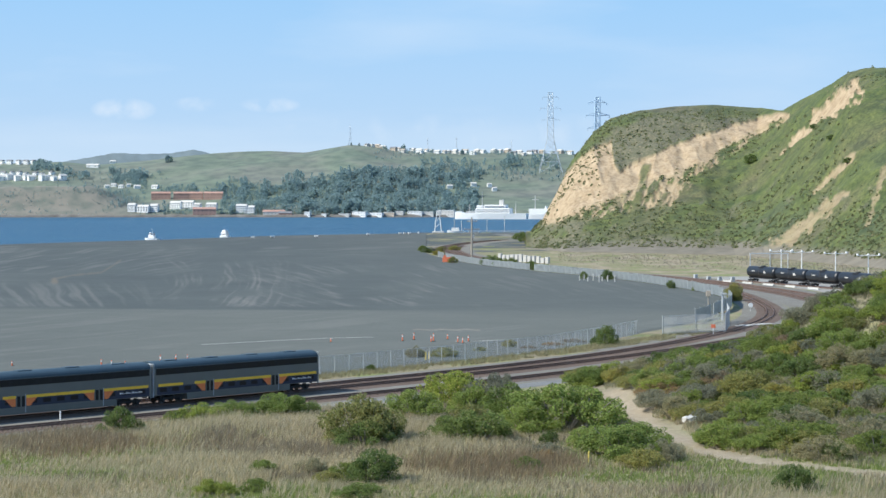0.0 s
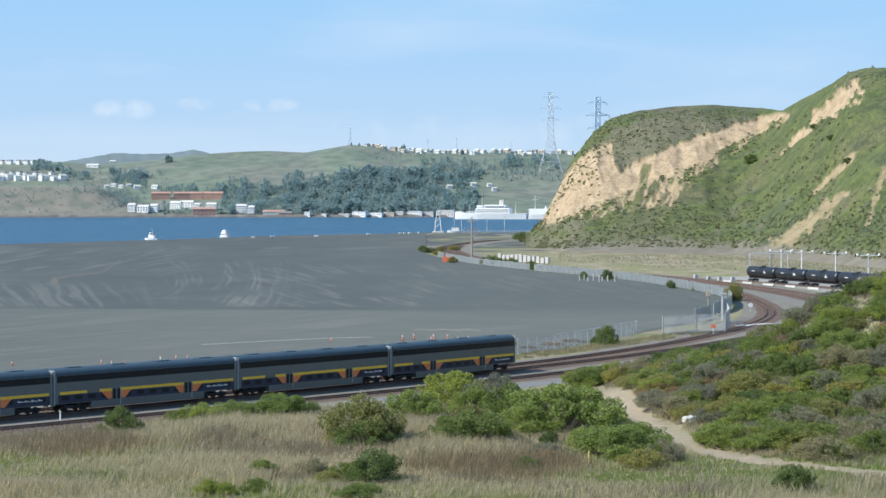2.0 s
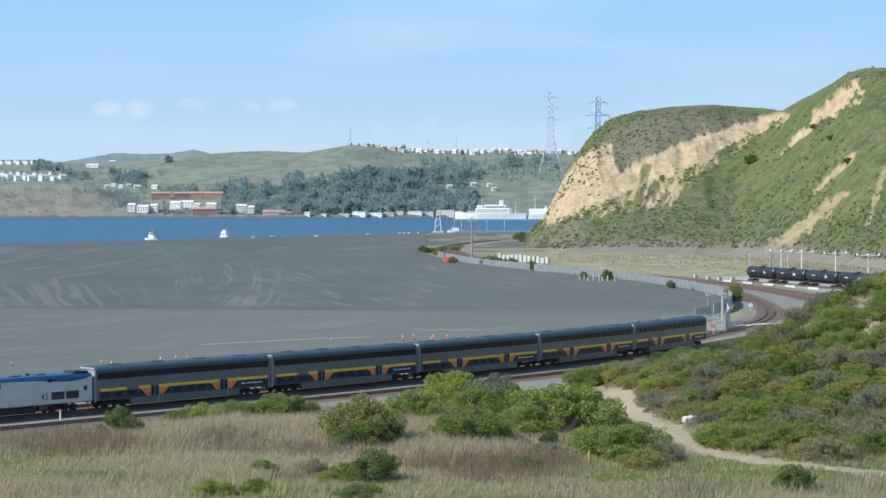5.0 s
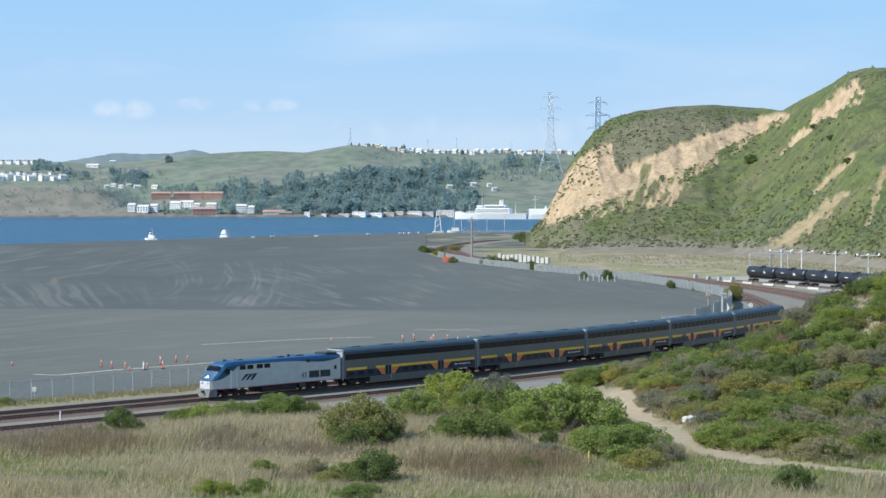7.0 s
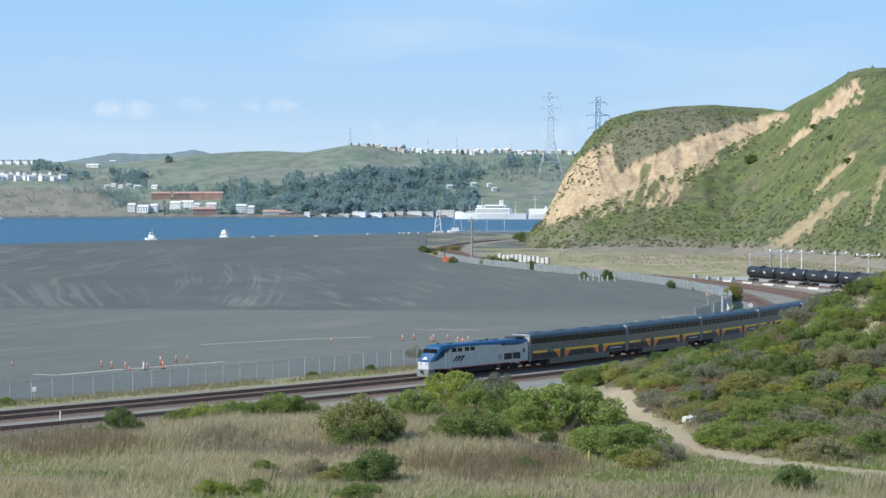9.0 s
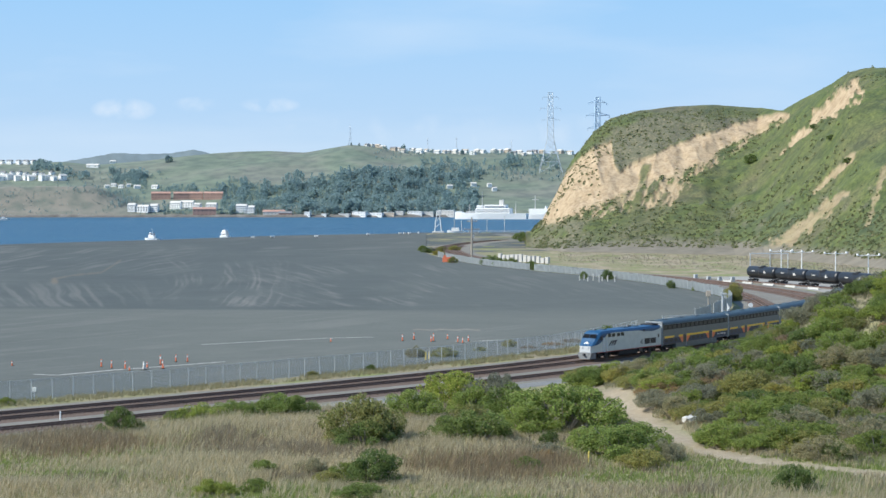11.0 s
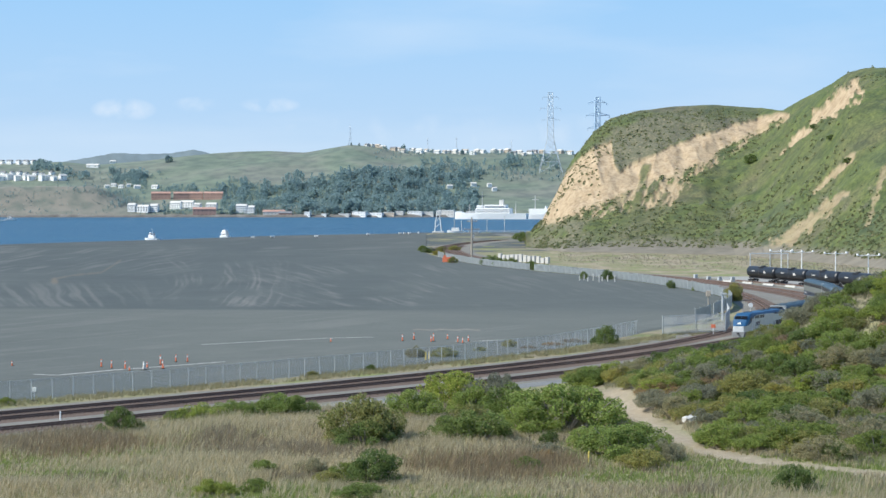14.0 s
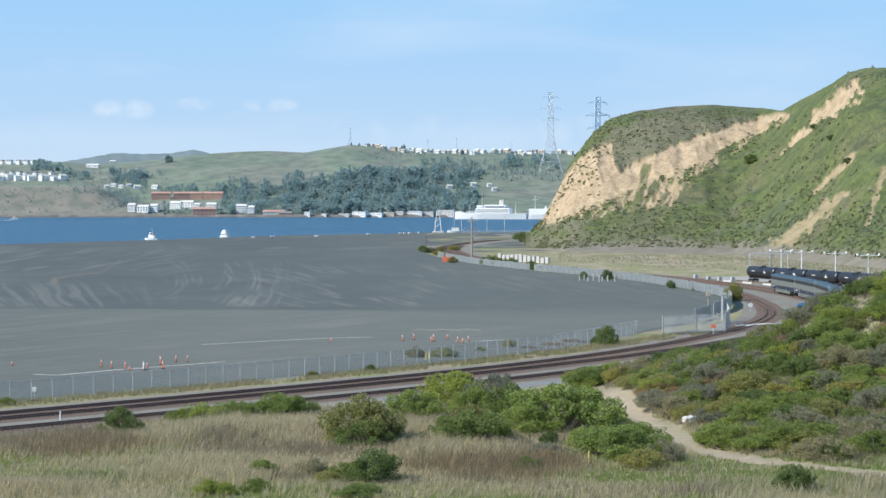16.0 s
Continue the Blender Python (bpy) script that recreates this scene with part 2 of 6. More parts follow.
# ------------------------------------------------------------ surfaces of the place
def ground_surface():
    m, nt, b = mat("dry_grass_ground", 0.95)
    big = noise_tex(nt, 0.06, 4)
    mid = noise_tex(nt, 0.5, 5)
    fine = noise_tex(nt, 4.0, 4)
    brown = ramp(nt, mid, [(0.3, (0.20, 0.155, 0.10)), (0.7, (0.32, 0.26, 0.18))])
    straw = ramp(nt, mid, [(0.3, (0.21, 0.18, 0.108)), (0.7, (0.315, 0.275, 0.178))])
    green = ramp(nt, mid, [(0.3, (0.15, 0.185, 0.05)), (0.7, (0.24, 0.27, 0.09))])
    c = mix(nt, ramp(nt, big, [(0.42, (0, 0, 0)), (0.62, (1, 1, 1))]), straw, green)
    c = mix(nt, ramp(nt, noise_tex(nt, 0.11, 4, distort=0.4), [(0.52, (0, 0, 0)), (0.66, (0.9, 0.9, 0.9))]), c, brown)
    c = mix(nt, 1.0, c, ramp(nt, fine, [(0.3, (0.7, 0.68, 0.66)), (0.7, (1.12, 1.12, 1.1))]), "MULTIPLY")
    soil = ramp(nt, noise_tex(nt, 1.2, 5), [(0.3, (0.27, 0.22, 0.15)), (0.7, (0.38, 0.315, 0.225))])
    c = mix(nt, attr(nt, "path"), c, soil)
    nt.links.new(c, b.inputs["Base Color"])
    bump(nt, b, fine, 0.7, 0.15)
    return m


def lot_surface():
    m, nt, b = mat("lot_dirt", 0.9)
    swirl = noise_tex(nt, 0.014, 6, (1.0, 0.45, 1), 0.6, distort=1.5)
    streak = noise_tex(nt, 0.09, 6, (0.6, 0.8, 1), 0.65, distort=1.0)
    fine = noise_tex(nt, 1.5, 4)
    dark = ramp(nt, swirl, [(0.28, (0.054, 0.063, 0.060)), (0.5, (0.064, 0.074, 0.069)), (0.72, (0.079, 0.088, 0.080))])
    dark = mix(nt, 1.0, dark, ramp(nt, streak, [(0.35, (0.9, 0.9, 0.9)), (0.66, (1.1, 1.1, 1.09))]), "MULTIPLY")
    pale = ramp(nt, streak, [(0.3, (0.099, 0.106, 0.090)), (0.7, (0.122, 0.128, 0.109))])
    c = mix(nt, attr(nt, "pale"), dark, pale)
    c = mix(nt, attr(nt, "scrape"), c, (0.215, 0.207, 0.182))
    c = mix(nt, attr(nt, "stain"), c, (0.20, 0.155, 0.10))
    c = mix(nt, 1.0, c, ramp(nt, fine, [(0.3, (0.88, 0.88, 0.88)), (0.7, (1.06, 1.06, 1.06))]), "MULTIPLY")
    nt.links.new(c, b.inputs["Base Color"])
    bump(nt, b, streak, 0.4, 0.3)
    return m


def water_surface():
    m, nt, b = mat("sea_water", 0.34)
    chop = noise_tex(nt, 0.10, 5, (0.35, 1.0, 1), 0.65)
    caps = noise_tex(nt, 0.07, 8, (0.4, 1.0, 1), 0.75)
    tone = ramp(nt, noise_tex(nt, 0.006, 4, (0.4, 1.6, 1)), [(0.3, (0.012, 0.062, 0.12)), (0.7, (0.022, 0.088, 0.15))])
    c = mix(nt, ramp(nt, caps, [(0.625, (0, 0, 0)), (0.675, (0.7, 0.7, 0.7))]), tone, (0.7, 0.75, 0.8))
    nt.links.new(c, b.inputs["Base Color"])
    bump(nt, b, chop, 1.0, 2.2)
    b.inputs["Specular IOR Level"].default_value = 0.16
    return m


def bluff_surface():
    m, nt, b = mat("bluff_soil", 0.95)
    big = noise_tex(nt, 0.016, 5, distort=0.6)
    mid = noise_tex(nt, 0.12, 5)
    fine = noise_tex(nt, 0.7, 5)
    grass = ramp(nt, big, [(0.30, (0.155, 0.138, 0.075)), (0.42, (0.122, 0.130, 0.052)), (0.54, (0.108, 0.133, 0.036)), (0.70, (0.092, 0.112, 0.052))])
    grass = mix(nt, 1.0, grass, ramp(nt, mid, [(0.34, (0.56, 0.62, 0.66)), (0.6, (1.06, 1.06, 1.0))]), "MULTIPLY")
    grass = mix(nt, 1.0, grass, ramp(nt, fine, [(0.34, (0.50, 0.54, 0.56)), (0.62, (1.14, 1.12, 1.04))]), "MULTIPLY")
    grass = mix(nt, attr(nt, "slant_tone"), grass, mix(nt, 1.0, grass, (0.70, 0.80, 0.84), "MULTIPLY"))
    grass = mix(nt, attr(nt, "heath"), grass, ramp(nt, fine, [(0.3, (0.060, 0.070, 0.042)), (0.48, (0.115, 0.115, 0.065)), (0.58, (0.155, 0.14, 0.085)), (0.70, (0.27, 0.22, 0.14))]))
    runs = noise_tex(nt, 0.22, 7, (1.0, 0.35, 0.28), 0.66, distort=0.6)
    grit = noise_tex(nt, 0.45, 7, (1.0, 0.6, 0.45), 0.72)
    earth = ramp(nt, runs, [(0.30, (0.31, 0.225, 0.13)), (0.5, (0.41, 0.31, 0.195)), (0.72, (0.49, 0.38, 0.25))])
    earth = mix(nt, 1.0, earth, ramp(nt, grit, [(0.36, (0.66, 0.62, 0.55)), (0.52, (1.0, 1.0, 1.0)), (0.7, (1.08, 1.07, 1.05))]), "MULTIPLY")
    c = mix(nt, attr(nt, "earth"), grass, earth)
    c = mix(nt, attr(nt, "bank"), c, ramp(nt, mid, [(0.3, (0.135, 0.122, 0.092)), (0.7, (0.205, 0.182, 0.142))]))
    nt.links.new(c, b.inputs["Base Color"])
    bump(nt, b, mid, 0.8, 1.2)
    return m


def far_surface():
    m, nt, b = mat("hazed_far_grass", 0.95)
    big = noise_tex(nt, 0.006, 5, distort=0.5)
    mid = noise_tex(nt, 0.03, 5)
    # greens paled and greyed, so some haze sits in the base colour
    c = ramp(nt, big, [(0.35, (0.175, 0.185, 0.150)), (0.55, (0.145, 0.178, 0.130)), (0.7, (0.122, 0.160, 0.118))])
    c = mix(nt, 1.0, c, ramp(nt, mid, [(0.35, (0.7, 0.74, 0.78)), (0.6, (1.08, 1.08, 1.06))]), "MULTIPLY")
    c = mix(nt, attr(nt, "scrub"), c, ramp(nt, mid, [(0.35, (0.125, 0.140, 0.115)), (0.6, (0.21, 0.195, 0.160))]))
    nt.links.new(c, b.inputs["Base Color"])
    return m


def ballast_surface(name, lo, hi):
    m, nt, b = mat(name, 0.95)
    c = ramp(nt, noise_tex(nt, 5.0, 3), [(0.3, lo), (0.7, hi)])
    c = mix(nt, 1.0, c, ramp(nt, noise_tex(nt, 0.12, 4), [(0.3, (0.82, 0.8, 0.78)), (0.7, (1.12, 1.12, 1.12))]), "MULTIPLY")
    nt.links.new(c, b.inputs["Base Color"])
    bump(nt, b, noise_tex(nt, 8.0, 3), 0.8, 0.06)
    return m


def glass_dark(name, c=(0.012, 0.014, 0.018)):
    m, nt, b = mat(name, 0.28)
    b.inputs["Specular IOR Level"].default_value = 0.3
    b.inputs["Base Color"].default_value = rgb(c)
    return m


M_GROUND, M_LOT, M_WATER, M_BLUFF, M_FAR = ground_surface(), lot_surface(), water_surface(), bluff_surface(), far_surface()
# blued base colour: the haze of distance is painted into the ridge
M_RIDGE = simple("hazed_ridge_grass", (0.20, 0.25, 0.27), 0.95, scale=0.01, grain=0.05)
M_BALLAST = ballast_surface("rusty_ballast", (0.086, 0.058, 0.042), (0.158, 0.108, 0.079))
M_GRAVEL = ballast_surface("pale_gravel", (0.138, 0.130, 0.108), (0.235, 0.222, 0.192))
M_YARD = ballast_surface("pale_yard_gravel", (0.24, 0.232, 0.21), (0.36, 0.35, 0.32))
M_ROAD = ballast_surface("worn_asphalt", (0.15, 0.155, 0.155), (0.23, 0.235, 0.23))
M_RAIL = simple("rail_steel", (0.17, 0.11, 0.085), 0.6, 0.2)
M_TIE = simple("creosoted_timber", (0.150, 0.108, 0.088), 0.95)
M_GREY = simple("train_grey_paint", (0.146, 0.154, 0.140), 0.45, vary=0.06, scale=0.6)
M_ROOF = simple("train_roof_blue", (0.040, 0.068, 0.088), 0.5, vary=0.12, scale=0.7)
M_NAVY = simple("navy_paint", (0.017, 0.030, 0.066), 0.4, vary=0.08)
M_YELLOW = simple("yellow_paint", (0.95, 0.58, 0.05), 0.5, vary=0.06)
M_ORANGE = simple("orange_paint", (0.86, 0.24, 0.07), 0.5, vary=0.08)
M_SILVER = simple("silver_paint", (0.57, 0.60, 0.56), 0.45, 0.05, vary=0.07, scale=0.8)
M_END = simple("car_end_aluminium", (0.38, 0.405, 0.42), 0.5, vary=0.12, scale=1.5)
M_BLUE = simple("locomotive_blue", (0.014, 0.076, 0.175), 0.45, vary=0.08)
M_NOSE = simple("nose_white", (0.56, 0.58, 0.59), 0.4, vary=0.06)
M_PILOT = simple("grey_pilot_steel", (0.22, 0.23, 0.235), 0.6, vary=0.2)
M_RED = simple("red_stripe", (0.42, 0.06, 0.05), 0.5)
M_UNDER = simple("underframe_black", (0.03, 0.03, 0.032), 0.75, vary=0.3)
M_STEEL = simple("wheel_steel", (0.12, 0.11, 0.105), 0.55, 0.5, vary=0.25)
M_WINDOW = glass_dark("tinted_glass")
M_RUBBER = simple("black_rubber", (0.022, 0.022, 0.024), 0.85)
M_TANK = simple("black_tank_paint", (0.018, 0.021, 0.027), 0.42, vary=0.25, scale=0.5)
M_WHITE = simple("white_paint", (0.84, 0.84, 0.82), 0.55, vary=0.07, scale=0.6)
M_OFFWHITE = simple("weathered_white", (0.62, 0.60, 0.56), 0.75, vary=0.12, scale=0.4)
M_GALV = simple("galvanised_steel", (0.55, 0.57, 0.58), 0.55, 0.2, vary=0.12)
# steel lightened towards the sky, haze included in its colour
M_LATTICE = simple("hazed_pylon_steel", (0.50, 0.55, 0.60), 0.6, 0.3)
M_SCREEN = simple("pale_blue_screen_cloth", (0.37, 0.405, 0.415), 0.85, vary=0.14, scale=0.3, grain=3)
M_CONCRETE = simple("concrete", (0.50, 0.49, 0.46), 0.9, vary=0.12, scale=0.5, relief=0.3)
M_POLE = simple("weathered_timber", (0.42, 0.37, 0.31), 0.9, vary=0.15)
M_CONE = simple("traffic_orange", (0.80, 0.20, 0.09), 0.55, vary=0.05)
M_POST = simple("post_yellow", (0.78, 0.60, 0.12), 0.6, vary=0.1)
M_ROCK = simple("white_rock", (0.66, 0.64, 0.60), 0.9, vary=0.2, scale=1.2, relief=0.6)
M_BRICK = simple("red_brown_brick", (0.50, 0.31, 0.245), 0.9, vary=0.12, scale=0.1)
M_TILE = simple("red_roof", (0.46, 0.28, 0.225), 0.9, vary=0.12, scale=0.1)
M_SHINGLE = simple("grey_roof", (0.22, 0.22, 0.23), 0.9, vary=0.12, scale=0.1)
M_TAN = simple("tan_stucco", (0.52, 0.44, 0.35), 0.9, vary=0.1, scale=0.1)
M_PANE = glass_dark("house_glass", (0.05, 0.06, 0.075))
M_RIPRAP = simple("shore_rock", (0.20, 0.185, 0.165), 0.95, vary=0.3, scale=0.05, grain=0.3)
M_TWIG = simple("grey_twigs", (0.30, 0.27, 0.235), 0.95, vary=0.2)
M_BARK = simple("bark", (0.12, 0.09, 0.07), 0.95, vary=0.25)
L_GREEN = leafy("coyote_brush_leaves", (0.129, 0.174, 0.046), (0.305, 0.380, 0.105), (0.391, 0.326, 0.167))
L_OLIVE = leafy("olive_leaves", (0.147, 0.162, 0.054), (0.363, 0.363, 0.132), (0.495, 0.340, 0.123))
L_DARK = leafy("dark_leaves", (0.078, 0.124, 0.041), (0.230, 0.294, 0.095), (0.301, 0.254, 0.127))
L_SAGE = leafy("grey_sage_leaves", (0.160, 0.160, 0.106), (0.339, 0.339, 0.234), (0.371, 0.297, 0.210))
L_DRY = leafy("dry_red_brush", (0.184, 0.138, 0.090), (0.345, 0.270, 0.172), (0.460, 0.380, 0.241))
L_RUST = leafy("rust_twigs", (0.25, 0.185, 0.11), (0.42, 0.32, 0.195), (0.34, 0.32, 0.16))
L_WEED = leafy("dead_weed_stalks", (0.27, 0.21, 0.135), (0.46, 0.375, 0.25), (0.38, 0.34, 0.18))
L_SCRUB = leafy("hillside_scrub_leaves", (0.150, 0.174, 0.090), (0.270, 0.288, 0.156), (0.360, 0.300, 0.192))
# haze over the strait is put into these leaf colours, raised towards blue-grey
L_FAR = leafy("hazed_eucalyptus_leaves", (0.215, 0.305, 0.305), (0.295, 0.395, 0.39), (0.31, 0.37, 0.35))
M_LATTICE_BLUE = simple("blue_grey_pylon_steel", (0.42, 0.56, 0.70), 0.6, 0.2)
L_STRAW = leafy("straw_grass", (0.433, 0.355, 0.201), (0.700, 0.592, 0.381), (0.319, 0.319, 0.134))
L_BANK = leafy("dry_bank_weeds", (0.36, 0.31, 0.22), (0.52, 0.45, 0.34), (0.40, 0.36, 0.23))
L_VERGE = leafy("verge_grass_blades", (0.220, 0.209, 0.127), (0.385, 0.358, 0.237), (0.264, 0.286, 0.121))
L_BLADE = leafy("green_grass", (0.199, 0.260, 0.067), (0.366, 0.416, 0.138), (0.555, 0.488, 0.277))


# ------------------------------------------------------------ the land
PATH_LINE = resample(np.array([(20, 232), (20.5, 222), (21.3, 208), (22.2, 198), (23.0, 188), (25.5, 178.5), (30.5, 170), (36, 165), (48, 159), (70, 150)], float), 1.0)


def build_ground():
    xs = np.unique(np.r_[np.arange(-5000, -300, 400), np.arange(-300, -70, 12), np.arange(-70, 110, 2.0), np.arange(110, 300, 8), np.arange(300, 5001, 400)])
    ys = np.unique(np.r_[np.arange(-400, 100, 12), np.arange(100, 330, 2.0), np.arange(330, 700, 10), np.arange(700, 1800, 20), np.arange(1800, 4950, 350)])
    gx, gy = np.meshgrid(xs, ys)
    gz = ground_height(gx, gy)
    ob = mesh_object("ground", np.stack([gx, gy, gz], -1).reshape(-1, 3), grid_faces(len(ys), len(xs)), M_GROUND, smooth=True)
    path = off_way(gx, gy, PATH_LINE)
    at = ob.data.attributes.new("path", "FLOAT", "POINT")
    soil = 0.85 * smoothstep(0.05, 0.45, fbm(gx / 5, gy / 5, 4)) * smoothstep(46, 54, gx) * smoothstep(215, 232, gy)
    side = 0.8 * (1 - smoothstep(2.0, 4.5, np.hypot((gx - 8.5) / 2.2, gy - 186) + fbm(gx / 2, gy / 2)))
    trail = 1 - smoothstep(1.2, 2.6, path + 0.9 * fbm(gx / 3, gy / 3))
    at.data.foreach_set("value", np.maximum(np.maximum(trail, soil), side).reshape(-1))
    tagged(ob, "dry grass and green weeds on uneven ground", "ground", kind="structure")


def build_lot():
    i = np.arange(len(FENCE))
    fu = FENCE[:, 0] / np.maximum(FENCE[:, 1], 1)
    tip = int(np.argmax(np.where(FENCE[:, 1] > 100, fu, -9)))
    lo = int(np.argmax(FENCE[:, 1] > 60))
    us = np.r_[np.linspace(fu[lo] * 0.999, -0.26, 30), np.linspace(-0.258, fu[tip] * 0.999, 640)]
    gap = float(fu[tip:tip + 500].min())
    us = np.sort(np.r_[us, gap - 2e-5, gap + 2e-5])
    y_near = np.interp(us, fu[lo:tip + 1], FENCE[lo:tip + 1, 1])
    hi = tip + int(np.argmin(fu[tip:tip + 500]))
    far_u, far_y = fu[tip:hi + 1][::-1], FENCE[tip:hi + 1, 1][::-1]
    y_far = np.where(us < far_u[0], shore(us), np.interp(us, far_u, far_y))
    t = np.linspace(0, 1, 300)[:, None] ** 1.9
    gy = y_near + (y_far - y_near) * t
    gx = us * gy
    gz = -0.06 - 0.29 * (1 - smoothstep(0, 5, gy - y_near))
    ob = mesh_object("dirt_lot", np.stack([gx, gy, gz], -1).reshape(-1, 3), grid_faces(300, len(us)), M_LOT)
    # column and row of each spot in the camera's view, as on the bluff
    p, v = 784 + 3400 * gx / gy, 364 + 78200 / gy
    edge = 546 + 0.005 * p + 1.0 * fbm(p / 90, v / 40, 3)
    blur = 1.2 + 9 * smoothstep(620, 900, p)
    at = ob.data.attributes.new("pale", "FLOAT", "POINT")
    near_side = smoothstep(0, 1, (v - edge + blur) / (2 * blur))
    # paler on the near side, and paler towards the right
    pale_share = near_side * (0.72 + 0.28 * smoothstep(0, 450, p)) + (1 - near_side) * 0.4 * smoothstep(420, 900, p)
    at.data.foreach_set("value", pale_share.reshape(-1))
    # scrape marks in arcs, fans and long straight passes, laid out to fit the camera's view
    far_side = 1 - smoothstep(540, 545, v)
    wob_p, wob_v = p + 12 * fbm(p / 60 + 4, v / 22, 3), v + 3.5 * fbm(p / 70, v / 25 + 6, 3)
    arcs = fbm(np.hypot((wob_p - 190) / 2.6, wob_v - 494) / 2.1, np.arctan2(wob_v - 494, (wob_p - 190) / 2.6) * 3.0 + 7, 4)
    passes = fbm((wob_p + 2.2 * v) / 60, (wob_v - 0.27 * (p - 500)) / 2.6 + 3, 4)
    upper = fbm(wob_p / 55 + 11, (wob_v + 0.17 * p) / 2.3, 4)
    fans = fbm((wob_p - 0.95 * (v - 525)) / 11 + 2, v / 40, 4)
    ridge = fbm(wob_p / 80 + 5, (wob_v + 0.03 * p) / 1.8, 3)
    patch = smoothstep(-0.4, 0.35, fbm(p / 70 + 3, v / 20, 3))
    mark = 0.75 * smoothstep(-0.15, 0.7, arcs) * smoothstep(255, 340, p) * (1 - smoothstep(430, 560, p)) * smoothstep(448, 470, v) * patch
    mark = mark + 0.7 * smoothstep(-0.1, 0.7, passes) * smoothstep(380, 500, p) * (1 - 0.6 * smoothstep(760, 1000, p)) * smoothstep(458, 482, v) * patch
    mark = mark + 0.55 * smoothstep(-0.1, 0.7, upper) * (1 - smoothstep(240, 420, p)) * (1 - smoothstep(470, 500, v)) * smoothstep(436, 446, v)
    mark = mark + 0.55 * smoothstep(-0.25, 0.5, fans) * (1 - smoothstep(150, 330, p)) * smoothstep(492, 515, v)
    mark = mark + 0.4 * smoothstep(0.05, 0.6, ridge) * (1 - smoothstep(442, 462, v)) * patch
    mark = mark * far_side
    near_mark = 0.22 * smoothstep(0.1, 0.7, fbm((p + 3 * v) / 110 + 9, (v + 0.10 * p) / 4.0, 4)) * smoothstep(550, 556, v)
    at = ob.data.attributes.new("scrape", "FLOAT", "POINT")
    at.data.foreach_set("value", np.clip(0.62 * mark + near_mark, 0, 0.8).reshape(-1))
    trail = np.interp(p, [95, 130, 180, 215], [494, 487, 482, 460])
    stain = 0.55 * (1 - smoothstep(2, 8, np.hypot((p - 96) / 1.2, v - 497) + 2 * fbm(p / 4, v / 4)))
    stain = np.maximum(stain, 0.28 * (1 - smoothstep(0.8, 2.4, np.abs(v - trail) + fbm(p / 8, v / 8))) * (p > 90) * (p < 215))
    at = ob.data.attributes.new("stain", "FLOAT", "POINT")
    at.data.foreach_set("value", stain.reshape(-1))
    tagged(ob, "wide graded lot of dark grey dirt with tyre swirls", "dirt lot", kind="structure")


def build_dirt_flat():
    us = np.linspace(-0.02, 0.07, 40)
    ys = np.linspace(960, 1655, 60)
    gu, gy = np.meshgrid(us, ys)
    gx = gu * gy
    ob = mesh_object("dirt_flat", np.stack([gx, gy, np.full_like(gx, -0.31) + 0.06 * fbm(gx / 20, gy / 20)], -1).reshape(-1, 3), grid_faces(60, 40), M_LOT)
    at = ob.data.attributes.new("pale", "FLOAT", "POINT")
    at.data.foreach_set("value", (smoothstep(-0.2, 0.5, fbm(gx / 25, gy / 60, 4)) * smoothstep(0.0, 0.03, gu)).reshape(-1))
    at = ob.data.attributes.new("scrape", "FLOAT", "POINT")
    at.data.foreach_set("value", (smoothstep(0.2, 0.6, fbm(gx / 12 + 3, gy / 90, 4)) * smoothstep(0.0, 0.03, gu)).reshape(-1))
    tagged(ob, "bare dirt between the tracks and the water", "dirt", kind="structure")


def build_water():
    ob = mesh_object("water", [(-5200, 400, WATER_Z), (3000, 400, WATER_Z), (3000, 4400, WATER_Z), (-5200, 4400, WATER_Z)], [(0, 1, 2, 3)], M_WATER)
    tagged(ob, "wind-ruffled blue water of a wide strait", "water", kind="structure")


SKY_X = [940, 960, 985, 1010, 1050, 1080, 1130, 1190, 1260, 1340, 1385, 1420, 1470, 1500, 1530, 1568, 1800, 2400]
SKY_R = [412, 386, 338, 288, 236, 211, 197, 189, 186, 191, 196, 176, 150, 128, 121, 120, 105, 120]


# the great scar: its upper rim, the foot of its clean face and the foot of its broken ground
SCAR_TOP = ([940, 960, 985, 1005, 1030, 1060, 1082, 1088, 1096, 1130, 1200, 1300, 1386, 1397], [408, 370, 330, 300, 274, 258, 251, 292, 303, 284, 251, 219, 197, 200])
SCAR_LOW = ([940, 970, 1000, 1040, 1080, 1130, 1170, 1250, 1290, 1330, 1386], [398, 388, 384, 368, 350, 330, 312, 284, 256, 234, 207])
SCAR_FOOT = ([940, 1000, 1040, 1080, 1150, 1200, 1230, 1300, 1345, 1397], [402, 396, 389, 380, 368, 348, 318, 268, 240, 212])


